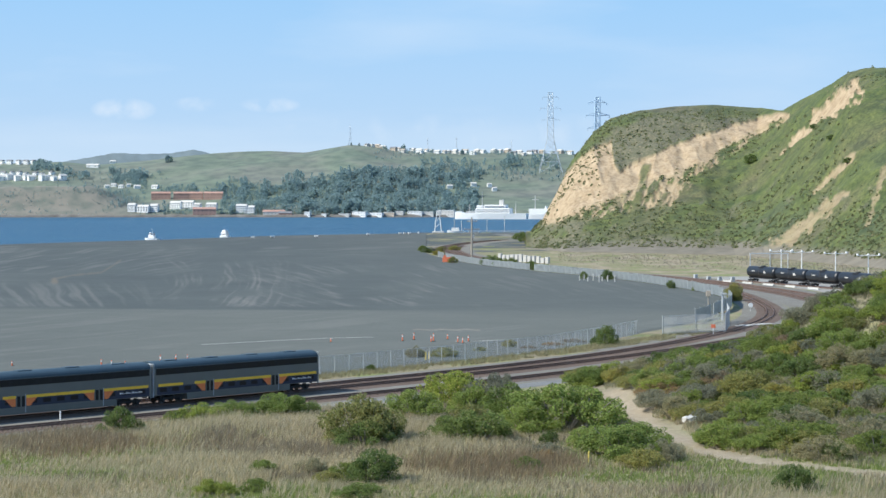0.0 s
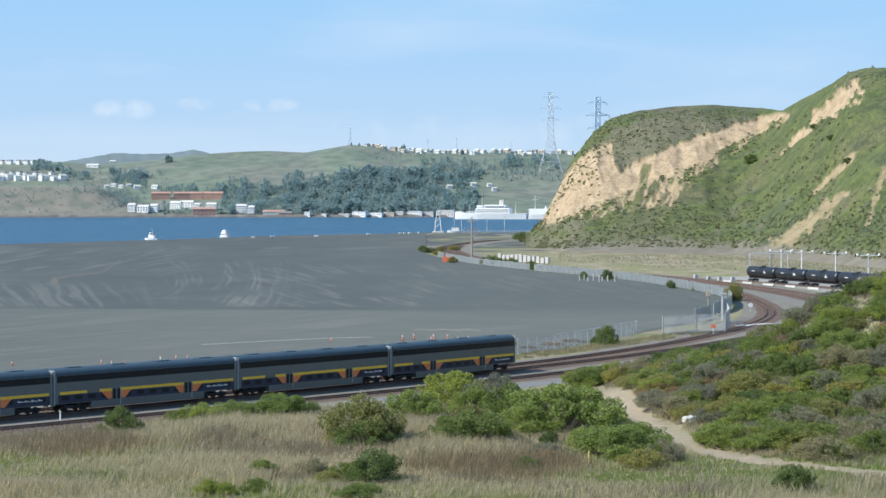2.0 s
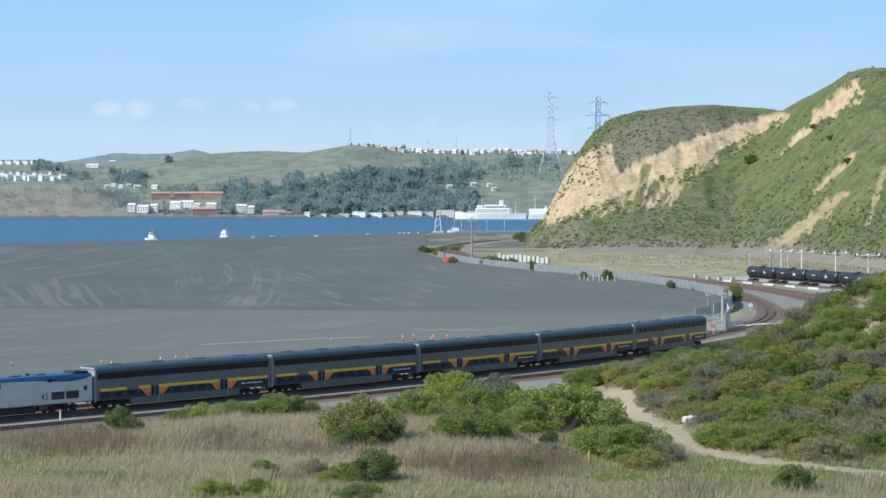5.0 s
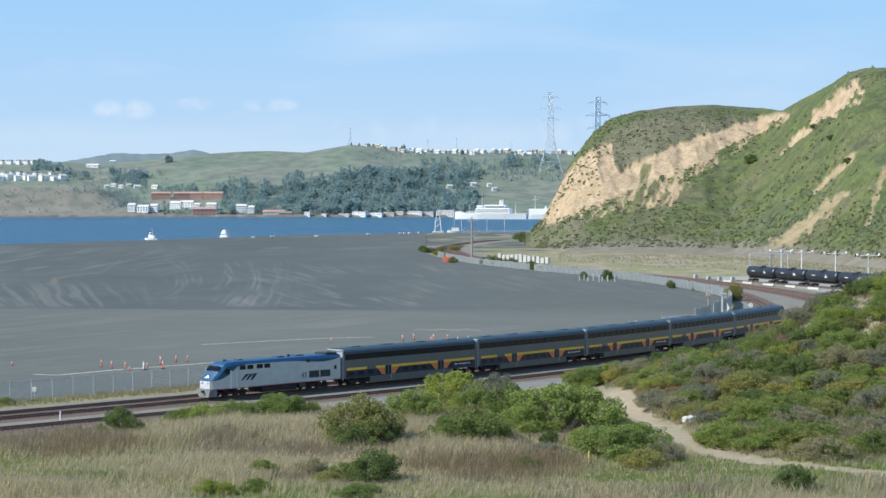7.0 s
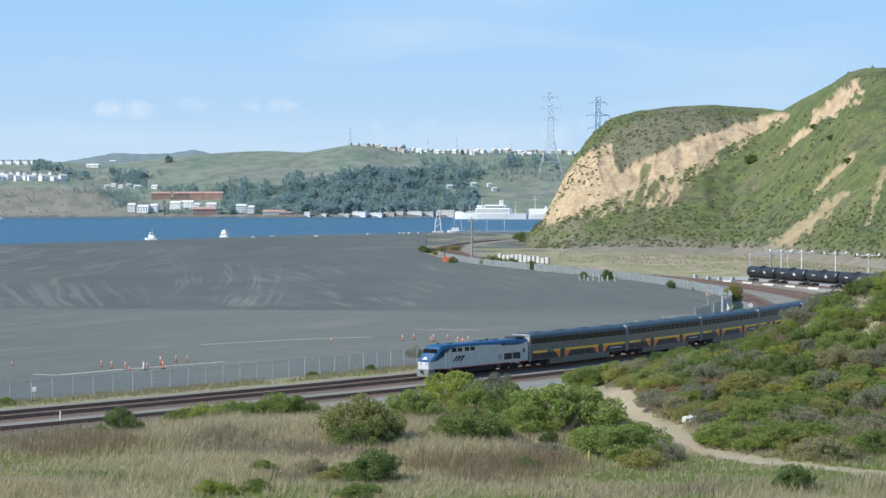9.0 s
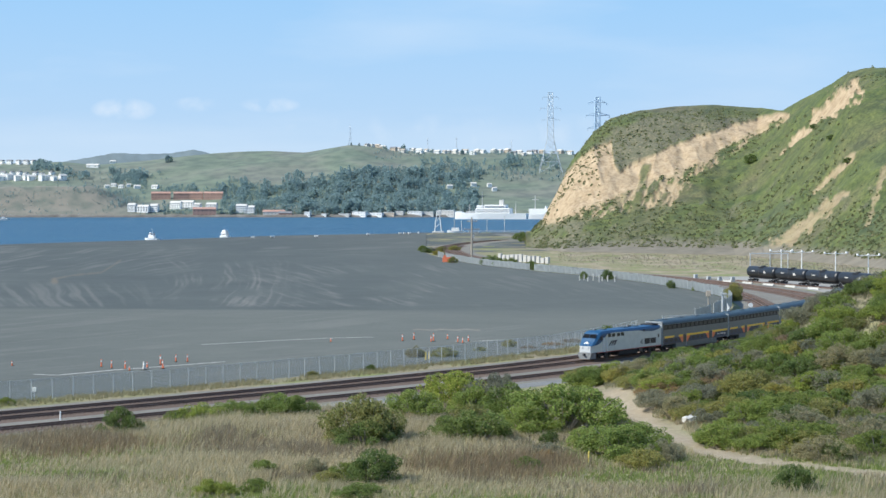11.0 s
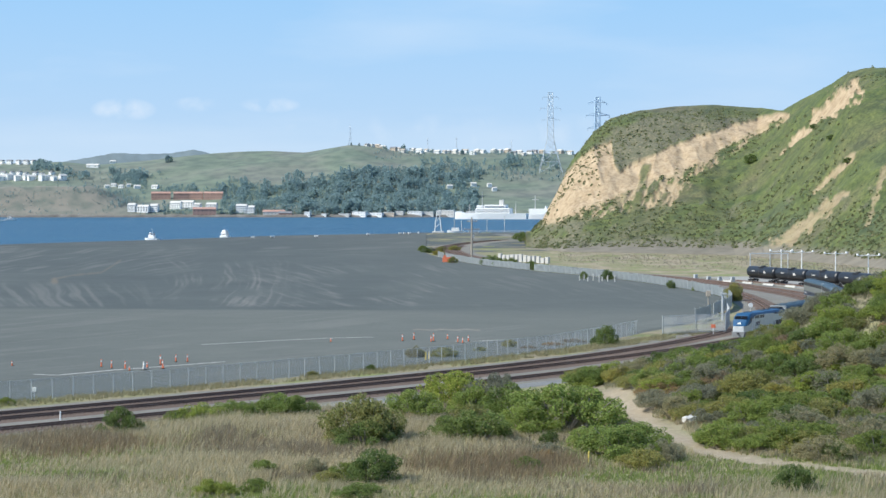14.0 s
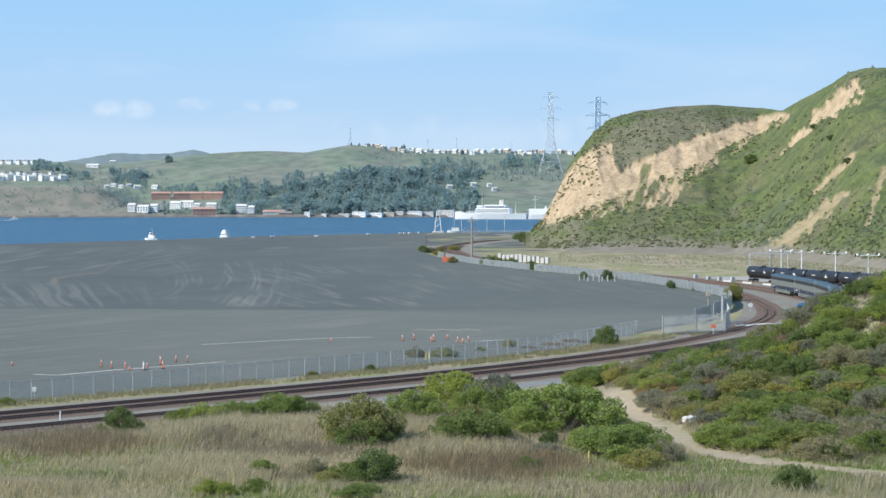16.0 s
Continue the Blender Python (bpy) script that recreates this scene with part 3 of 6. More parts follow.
def bluff_at(u, y):
    """Height of the bluff, and how bare its earth is, at a bearing and a distance."""
    px = 784 + 3400 * u
    y_c = np.interp(px, [930, 1080, 1340, 1400, 1500, 1700, 2400], [1120, 1250, 1270, 1150, 1040, 980, 900])
    y_f = np.interp(px, [930, 1000, 1300, 1420, 1568, 1800, 2400], [1040, 960, 900, 800, 700, 640, 560])
    z_c = 23 + (364 - np.interp(px, SKY_X, SKY_R)) * y_c / 3400
    t = (y - y_f) / (y_c - y_f)
    tt = np.clip(t, 0, 1)
    rise = 0.14 * tt + 0.86 * (smoothstep(-0.12, 1.12, tt) - 0.0259) / 0.948
    rise = np.where(t > 1, 1 - 0.12 * np.maximum(t - 1, 0) ** 1.2, rise)
    x = u * y
    gully = np.abs(fbm(x / 26 + 5, y / 130, 4))
    z = z_c * rise + (fbm(x / 40, y / 40, 4) * 3.2 - gully * 5.5 * np.sin(np.pi * np.clip(tt, 0, 1))) * smoothstep(0.0, 0.3, tt) * (1 - 0.75 * smoothstep(0.8, 1.0, tt))
    row = 364 - (z - 23) / y * 3400
    rag = fbm(px / 22, row / 22, 4)
    rag2 = fbm(px / 7 + 3, row / 9, 3)
    upper = np.interp(px, *SCAR_TOP)
    smooth_low = np.interp(px, *SCAR_LOW)
    torn_low = np.interp(px, *SCAR_FOOT)
    edge = 5.0 * rag + 3.5 * rag2
    inside = smoothstep(-2, 3, row - upper + edge)
    clean = inside * (1 - smoothstep(-4, 5, row - smooth_low + 1.5 * edge))
    ribs = fbm((px + 0.75 * row) / 6 + 5, (row - 0.75 * px) / 30, 4)
    torn = inside * (1 - smoothstep(-5, 5, row - torn_low + 1.5 * edge)) * smoothstep(-0.2, 0.3, 0.8 * ribs + 0.8 * rag2 + 0.05)
    strip = 0.9 * (1 - smoothstep(4, 11, np.abs(px - 1137 + 0.25 * (row - 320)) + 4 * rag2)) * smoothstep(282, 296, row)
    bare = np.maximum(clean, 0.85 * torn) * (1 - strip)
    bare = bare * (px < 1397)

    def streak(x0, r0, x1, r1, w0, w1, power=1.0):
        t = np.clip(((px - x0) * (x1 - x0) + (row - r0) * (r1 - r0)) / ((x1 - x0) ** 2 + (r1 - r0) ** 2), 0, 1)
        d = np.hypot(px - (x0 + t * (x1 - x0)), row - (r0 + t * (r1 - r0)))
        return power * smoothstep(-0.2, 0.2, 1 - d / (w0 + (w1 - w0) * t) + 0.5 * rag + 0.7 * rag2 + 0.5 * ribs - 0.2)
    for s in ((1506, 162, 1446, 210, 22, 12, 1), (1446, 212, 1380, 274, 9, 4, 0.95), (1508, 278, 1440, 340, 7, 3, 0.7),
              (1490, 345, 1370, 442, 12, 16, 0.62), (1565, 300, 1535, 400, 8, 4, 0.5), (1200, 330, 1185, 360, 5, 6, 0.8),
              (1215, 290, 1190, 330, 8, 5, 0.7), (1130, 330, 1080, 370, 12, 12, 0.5)):
        bare = np.maximum(bare, streak(*s))
    scarp = smoothstep(0.3, 0.9, bare)
    z = z - scarp * 1.2 * (0.8 + 0.6 * rag)
    return z, bare


def build_bluff():
    us = np.r_[np.linspace(0.043, 0.238, 380), np.linspace(0.245, 0.5, 40)]
    ts = np.r_[np.linspace(-0.04, 1.06, 190), np.linspace(1.15, 3.0, 10)]
    px = 784 + 3400 * us
    y_c = np.interp(px, [930, 1080, 1340, 1400, 1500, 1700, 2400], [1120, 1250, 1270, 1150, 1040, 980, 900])
    y_f = np.interp(px, [930, 1000, 1300, 1420, 1568, 1800, 2400], [1040, 960, 900, 800, 700, 640, 560])
    gy = y_f + (y_c - y_f) * ts[:, None]
    gu = np.broadcast_to(us, gy.shape)
    gz, bare = bluff_at(gu, gy)
    gz = gz - 3.0 * (ts[:, None] < 0)
    ob = mesh_object("bluff", np.stack([gu * gy, gy, gz], -1).reshape(-1, 3), grid_faces(len(ts), len(us)), M_BLUFF, smooth=True)
    at = ob.data.attributes.new("earth", "FLOAT", "POINT")
    at.data.foreach_set("value", bare.reshape(-1))
    px2, row = 784 + 3400 * gu, 364 - (gz - 23) / gy * 3400
    # slanting blue-green tone, drawn along the camera's columns and rows
    lay = fbm((row - px2) / 60 + 2, (px2 + row) / 8, 4)
    at = ob.data.attributes.new("slant_tone", "FLOAT", "POINT")
    at.data.foreach_set("value", (smoothstep(-0.1, 0.55, lay) * (0.35 + 0.65 * smoothstep(-0.3, 0.4, fbm(px2 / 70, row / 50, 3)))).reshape(-1))
    rim, sky = np.interp(px2, *SCAR_TOP), np.interp(px2, SKY_X, SKY_R)
    heath = smoothstep(10, 26, row - sky + 14 * fbm(px2 / 30, row / 12, 4) - 8 * (1 - smoothstep(1060, 1130, px2))) * (1 - smoothstep(-4, 4, row - rim)) * (1 - smoothstep(1290, 1370, px2))
    foot = smoothstep(-0.3, 0.2, fbm(px2 / 25, row / 18, 3)) * (1 - smoothstep(1030, 1110, px2)) * smoothstep(380, 398, row)
    stray = 0.7 * smoothstep(0.28, 0.6, fbm((row - px2) / 40 + 9, (px2 + row) / 16, 4)) * smoothstep(300, 340, row)
    at = ob.data.attributes.new("heath", "FLOAT", "POINT")
    at.data.foreach_set("value", np.clip(np.maximum(np.maximum(heath, foot), stray), 0, 1).reshape(-1))
    at = ob.data.attributes.new("bank", "FLOAT", "POINT")
    wave = ts[:, None] + 0.03 * fbm(gu * gy / 18, gy / 18, 4)
    at.data.foreach_set("value", (1 - smoothstep(0.06, 0.12, wave)).reshape(-1))
    tagged(ob, "steep green coastal bluff with tan landslide scars", "hill", kind="structure")


FAR_X = [-400, 0, 60, 110, 170, 260, 330, 380, 430, 480, 540, 580, 620, 650, 700, 800, 900, 1010, 1100, 1600, 2200]
FAR_R = [285, 290, 288, 286, 292, 284, 276, 271, 268, 267, 270, 263, 256, 258, 266, 271, 270, 272, 276, 280, 285]


def far_height(u, y):
    px = 784 + 3400 * u
    crest = 23 + (364 - np.interp(px, FAR_X, FAR_R)) * 4650 / 3400
    t = np.clip((y - 3850) / 800, 0, 1)
    z = crest * (0.10 * smoothstep(0, 0.05, t) + 0.9 * smoothstep(0.02, 1.05, t) ** 0.9)
    left = 1 - smoothstep(150, 260, px)
    bank = (62 + 6 * fbm(px / 30, y / 80)) * smoothstep(3850, 3990, y)
    z = np.where(left > 0, z * (1 - left) + np.maximum(z, bank) * left, z)
    z = z + fbm(u * y / 160, y / 160, 4) * 9 * smoothstep(0.1, 0.5, t) * (1 - smoothstep(0.85, 1.0, t))
    z = z - 60 * smoothstep(4680, 4900, y)
    return np.where(y < 3852, -3.0, z)


def build_far_shore():
    us = np.linspace(-0.55, 0.45, 420)
    ys = np.r_[3840, np.linspace(3852, 4700, 90), 4800, 4900]
    gy = np.broadcast_to(ys[:, None], (len(ys), len(us)))
    gu = np.broadcast_to(us, gy.shape)
    ob = mesh_object("far_shore", np.stack([gu * gy, gy, far_height(gu, gy)], -1).reshape(-1, 3), grid_faces(len(ys), len(us)), M_FAR, smooth=True)
    b = 784 + 3400 * gu
    scrub = (1 - smoothstep(150, 300, b)) * (1 - smoothstep(3990, 4040, gy)) + (1 - smoothstep(3852, 3880, gy))
    at = ob.data.attributes.new("scrub", "FLOAT", "POINT")
    at.data.foreach_set("value", np.clip(scrub, 0, 1).reshape(-1))
    tagged(ob, "rolling green hills along the opposite shore", "hills", kind="structure")
    xs = np.arange(-1700, 900, 14.0)
    foot = 3846 + 3 * fbm(xs / 60, xs * 0 + 2, 3)
    lip = 5.0 + 1.6 * fbm(xs / 35, xs * 0 + 5, 3)
    v = np.stack([np.c_[xs, foot, np.full_like(xs, -3.0)], np.c_[xs, foot + 4, lip * 0.6], np.c_[xs, foot + 9, lip], np.c_[xs, foot + 16, lip]], 0).reshape(-1, 3)
    ob = mesh_object("shore_riprap", v, grid_faces(4, len(xs)), M_RIPRAP)
    tagged(ob, "dark brown rock bank along the far waterline", "rock bank", kind="structure")
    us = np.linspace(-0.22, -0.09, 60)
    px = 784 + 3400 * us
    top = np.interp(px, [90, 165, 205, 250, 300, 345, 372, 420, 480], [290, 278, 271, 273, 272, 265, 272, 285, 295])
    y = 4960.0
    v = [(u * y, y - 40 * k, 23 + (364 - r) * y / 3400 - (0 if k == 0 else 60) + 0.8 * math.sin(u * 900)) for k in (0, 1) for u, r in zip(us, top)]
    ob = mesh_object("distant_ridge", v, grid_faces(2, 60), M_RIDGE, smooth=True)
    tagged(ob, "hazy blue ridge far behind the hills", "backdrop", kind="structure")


# ------------------------------------------------------------ the railway
def sweep(name, line, outline, material, label, category, parent=None, kind="structure", step=1):
    """An outline (across, up) carried along a line."""
    line = np.asarray(line)[::step]
    t = np.gradient(line, axis=0)
    t /= np.hypot(t[:, 0], t[:, 1])[:, None]
    n = np.c_[-t[:, 1], t[:, 0]]
    v = []
    for a, z in outline:
        p = line + n * a
        v.append(np.c_[p, np.full(len(p), z)])
    v = np.stack(v, 1).reshape(-1, 3)
    k = len(outline)
    faces = grid_faces(len(line), k)
    ob = mesh_object(name, v, faces, material, parent)
    return tagged(ob, label, category, kind=kind)


def build_track(off, lo, hi, label):
    line = beside(off)[lo:hi]
    bed = sweep("railway_track", line, [(-3.2, -0.31), (-2.6, -0.22), (2.6, -0.22), (3.2, -0.31)], M_BALLAST, label, "railway track")
    for side in (-0.7525, 0.7525):
        sweep("rail", line, [(side - 0.07, -0.2), (side - 0.035, -0.16), (side - 0.037, 0.0), (side + 0.037, 0.0), (side + 0.035, -0.16), (side + 0.07, -0.2)], M_RAIL, "", "", bed, "")
    fine = resample(line, 0.6)
    t = np.gradient(fine, axis=0)
    t /= np.hypot(t[:, 0], t[:, 1])[:, None]
    n = np.c_[-t[:, 1], t[:, 0]]
    v, f = [], []
    for p, a, b in zip(fine, t, n):
        k = len(v)
        for z in (-0.23, -0.165):
            for e, g in ((-1.3, -0.115), (1.3, -0.115), (1.3, 0.115), (-1.3, 0.115)):
                q = p + b * e + a * g
                v.append((q[0], q[1], z))
        f += [(k + 4, k + 5, k + 6, k + 7), (k, k + 1, k + 5, k + 4), (k + 1, k + 2, k + 6, k + 5), (k + 2, k + 3, k + 7, k + 6), (k + 3, k, k + 4, k + 7)]
    ties = mesh_object("ties", v, f, M_TIE, bed)
    ties["kind"] = "stuff"


def build_tracks():
    build_track(0.0, 20, len(MAIN) - 5, "rusty brown main railway track on dark ballast")
    build_track(INNER_OFF, 20, len(MAIN) - 5, "inner railway track on dark brown ballast")
    build_track(OUTER_OFF, 150, len(MAIN) - 200, "outer siding track on dark ballast in gravel")
    bed = sweep("gravel_bed", beside(0.0)[10:], [(-13.2, -0.36), (-12.2, -0.3), (-11.2, -0.262), (8.3, -0.262), (9.6, -0.3), (10.8, -0.36)], M_GRAVEL, "pale grey gravel strip under the tracks", "gravel")
    sweep("ballast_shoulder", beside(0.0)[20:415], [(-3.3, -0.27), (-2.8, -0.24), (7.4, -0.24), (7.9, -0.27)], M_BALLAST, "brown ballast between the two main tracks", "ballast")
    sweep("service_road", beside(0.0)[215:470], [(-17.2, -0.34), (-16.8, -0.24), (-13.4, -0.22), (-13.0, -0.30)], M_ROAD, "worn grey service road beside the siding", "road")
    sweep("curve_gravel", beside(INNER_OFF)[425:705], [(-4.5, -0.285), (5.0, -0.285), (6.5, -0.33)], M_GRAVEL, "grey gravel inside the curve", "gravel")
    yard = sweep("yard_gravel", MAIN[545:760], [(-62, -0.33), (-40, -0.29), (-13.6, -0.29)], M_YARD, "pale gravel yard beside the curve", "gravel")


# ------------------------------------------------------------ the train
# seconds, and metres along the line of the leading car's front
SPEED = [(0.0, 345.3), (3.5, 412.2), (7.0, 478.6), (9.0, 516.7), (12.5, 582.8), (14.5, 619.3), (16.0, 646.3)]
CAR, LOCO = 26.0, 21.3
TRAIN = []
FORWARD = np.polyfit([r[0] for r in SPEED], [r[1] for r in SPEED], 2)


def lead(t):
    return float(np.polyval(FORWARD, t))


def rail_pose(s, half=8.5):
    """A pose on the line, heading along it, for a body whose bogies stand half from its middle."""
    a, b = on_way(s - half), on_way(s + half)
    m = (a + b) / 2
    return pose(m[0], m[1], 0, 0, 0, math.degrees(math.atan2(b[1] - a[1], b[0] - a[0])))


def loft(sections):
    """A skin over cross sections (x, [(y, z), ...]) with closed ends."""
    bm = bmesh.new()
    rings = [[bm.verts.new((x, y, z)) for y, z in pts] for x, pts in sections]
    n = len(rings[0])
    for a, b in zip(rings, rings[1:]):
        for i in range(n):
            bm.faces.new((a[i], a[(i + 1) % n], b[(i + 1) % n], b[i]))
    bm.faces.new(rings[0])
    bm.faces.new(rings[-1][::-1])
    bmesh.ops.recalc_face_normals(bm, faces=bm.faces)
    return bm


def bogie(parent, x, axles, radius=0.46, heavy=False):
    span = axles[-1] - axles[0]
    frame_part = bmesh.new()
    for side in (-1, 1):
        add_box(frame_part, x + axles[0] - 0.5, side * 1.02 - 0.11, radius - 0.02, x + axles[-1] + 0.5, side * 1.02 + 0.11, radius + 0.34, 0.04)
        for a in axles:
            add_box(frame_part, x + a - 0.2, side * 1.12 - 0.12, radius - 0.2, x + a + 0.2, side * 1.12 + 0.12, radius + 0.24, 0.03)
        if heavy:
            add_box(frame_part, x - 0.3, side * 1.2 - 0.12, 0.3, x + 0.3, side * 1.2 + 0.12, 1.0, 0.03)
    add_box(frame_part, x - 0.35, -1.0, radius, x + 0.35, 1.0, radius + 0.45, 0.04)
    truck = part("bogie", frame_part, M_UNDER, parent)
    for a in axles:
        for side in (-1, 1):
            bm = rod((x + a, side * 0.68, radius), (x + a, side * 0.82, radius), radius, sides=20)
            part("wheel", bm, M_STEEL, truck)
        part("axle", rod((x + a, -0.68, radius), (x + a, 0.68, radius), 0.09), M_STEEL, truck)


def slanted(x0, x1, x2, x3, z0, z1, y, thick):
    """A panel with slanted sides: x0..x1 along the foot and x2..x3 along the head."""
    bm = bmesh.new()
    ring = [(x0, z0), (x1, z0), (x3, z1), (x2, z1)]
    a = [bm.verts.new((p, y, q)) for p, q in ring]
    b = [bm.verts.new((p, y + thick, q)) for p, q in ring]
    bm.faces.new(a)
    bm.faces.new(b[::-1])
    for i in range(4):
        bm.faces.new((a[i], b[i], b[(i + 1) % 4], a[(i + 1) % 4]))
    bmesh.ops.recalc_face_normals(bm, faces=bm.faces)
    return bm


def bars(x0, x1, z0, z1, y, count, thick):
    """A line of unreadable writing as short bars."""
    bm = bmesh.new()
    step = (x1 - x0) / count
    for k in range(count):
        add_box(bm, x0 + k * step, min(y, y + thick), z0, x0 + (k + 0.72) * step, max(y, y + thick), z1 - 0.06 * (k % 3))
    return bm


def build_passenger_car():
    car = empty("passenger_car", Matrix(), "grey double-deck passenger car with yellow and orange stripes, on the rails", "train car", "cars of the train")
    w, half = 1.55, 12.75
    side = [(-w, 1.05), (-w, 3.1), (-w + 0.03, 4.2), (w - 0.03, 4.2), (w, 3.1), (w, 1.05)]
    part("body", loft([(-half, side), (half, side)]), M_GREY, car)
    part("centre_skirt", loft([(-8.0, [(-w, 0.34), (-w, 1.045), (w, 1.045), (w, 0.34)]), (8.0, [(-w, 0.34), (-w, 1.045), (w, 1.045), (w, 0.34)])]), M_GREY, car)
    arc = [((w - 0.02) * math.cos(a), 4.205 + 0.74 * math.sin(a) ** 0.85) for a in np.linspace(0, math.pi, 13)]
    part("roof", loft([(-half, arc), (half, arc)]), M_ROOF, car, "rounded dark blue roof", smooth=False)
    for x in (-9.5, -3.4, 2.8, 9.0):
        part("roof_vent", box(x - 0.9, -0.5, 4.9, x + 0.9, 0.5, 4.99, 0.03), M_ROOF, car)
    for s in (-1, 1):
        y = s * (w + 0.012)
        o = lambda x0, x1, z0, z1, out=0.0: box(x0, min(s * w, y + s * out), z0, x1, max(s * w, y + s * out), z1)
        band = part("window_band", o(-12.55, 12.55, 3.42, 4.16), M_RUBBER, car, "black upper window band")
        for k in range(15):
            x = -11.9 + k * 1.7
            part("window_pane", o(x - 0.62, x + 0.62, 3.5, 4.06, 0.012), M_WINDOW, band)
        # the lot side goes without stripes, standing in for shade on it
        for x0, x1 in ((-12.2, -8.6), (-6.9, -5.25), (-3.95, 4.95), (6.25, 12.4)) if s < 0 else ():
            part("yellow_stripe", o(x0, x1, 2.06, 2.38, 0.004), M_YELLOW, car, "bright yellow stripe")
        for x0, x1 in ((-12.4, -5.25), (-3.95, 4.95), (6.25, 12.5)):
            panel = part("lower_panel", o(x0, x1, 1.12 if x0 < -5 or x0 > 5 else 1.18, 2.055), M_NAVY, car, "navy lower panel")
            n = int((x1 - x0) / 1.6)
            for k in range(n):
                x = x0 + (k + 0.5) * (x1 - x0) / n
                part("window_pane", o(x - 0.5, x + 0.5, 1.45, 1.92, 0.006), M_WINDOW, panel)
        # flashes are left off the lot side too, in place of shade
        for near, far in ((-5.28, -6.7), (-3.93, -2.5), (4.92, 3.5), (6.28, 7.7)) if s < 0 else ():
            d = far - near
            ring = (near, near + 0.35 * d, near, near + 0.95 * d)
            bm = slanted(*ring, 1.2, 2.058, s * w, s * 0.022)
            part("orange_flash", bm, M_ORANGE, car, "orange slanted flash beside the door")
        for x in (-4.6, 5.6):
            door = part("door", o(x - 0.62, x + 0.62, 0.55, 2.45, 0.004), M_GREY, car, "grey double door")
            for e in (-0.3, 0.3):
                part("door_pane", o(x + e - 0.2, x + e + 0.2, 1.15, 2.3, 0.012), M_WINDOW, door)
            part("door_edge", o(x + 0.5, x + 0.62, 0.5, 2.5, 0.02), M_END, door)
        part("lettering", bars(8.4, 11.6, 1.58, 1.78, s * (w + 0.012), 11, s * 0.012), M_WHITE, car, "small white lettering")
    for s in (-1, 1):
        x = s * half
        end = part("end_wall", box(min(x, x + s * 0.06), -1.52, 1.0, max(x, x + s * 0.06), 1.52, 4.72, 0.02), M_END, car, "pale aluminium end wall")
        bm = bmesh.new()
        for yy in (-1.45, 1.3):
            add_box(bm, min(x, x + s * 0.17), yy, 0.85, max(x, x + s * 0.17), yy + 0.15, 4.7, 0.03)
        add_box(bm, min(x, x + s * 0.17), -1.45, 4.55, max(x, x + s * 0.17), 1.45, 4.75, 0.03)
        part("corner_post", bm, M_END, car)
        part("gangway", box(min(x, x + s * 0.24), -0.6, 1.1, max(x, x + s * 0.24), 0.6, 3.7, 0.04), M_RUBBER, car, "black rubber gangway")
        part("coupler", box(min(x, x + s * 0.25), -0.12, 0.75, max(x, x + s * 0.25), 0.12, 1.0), M_UNDER, car)
    for x in (-9.9, 9.9):
        bogie(car, x, (-1.25, 1.25))
    return car


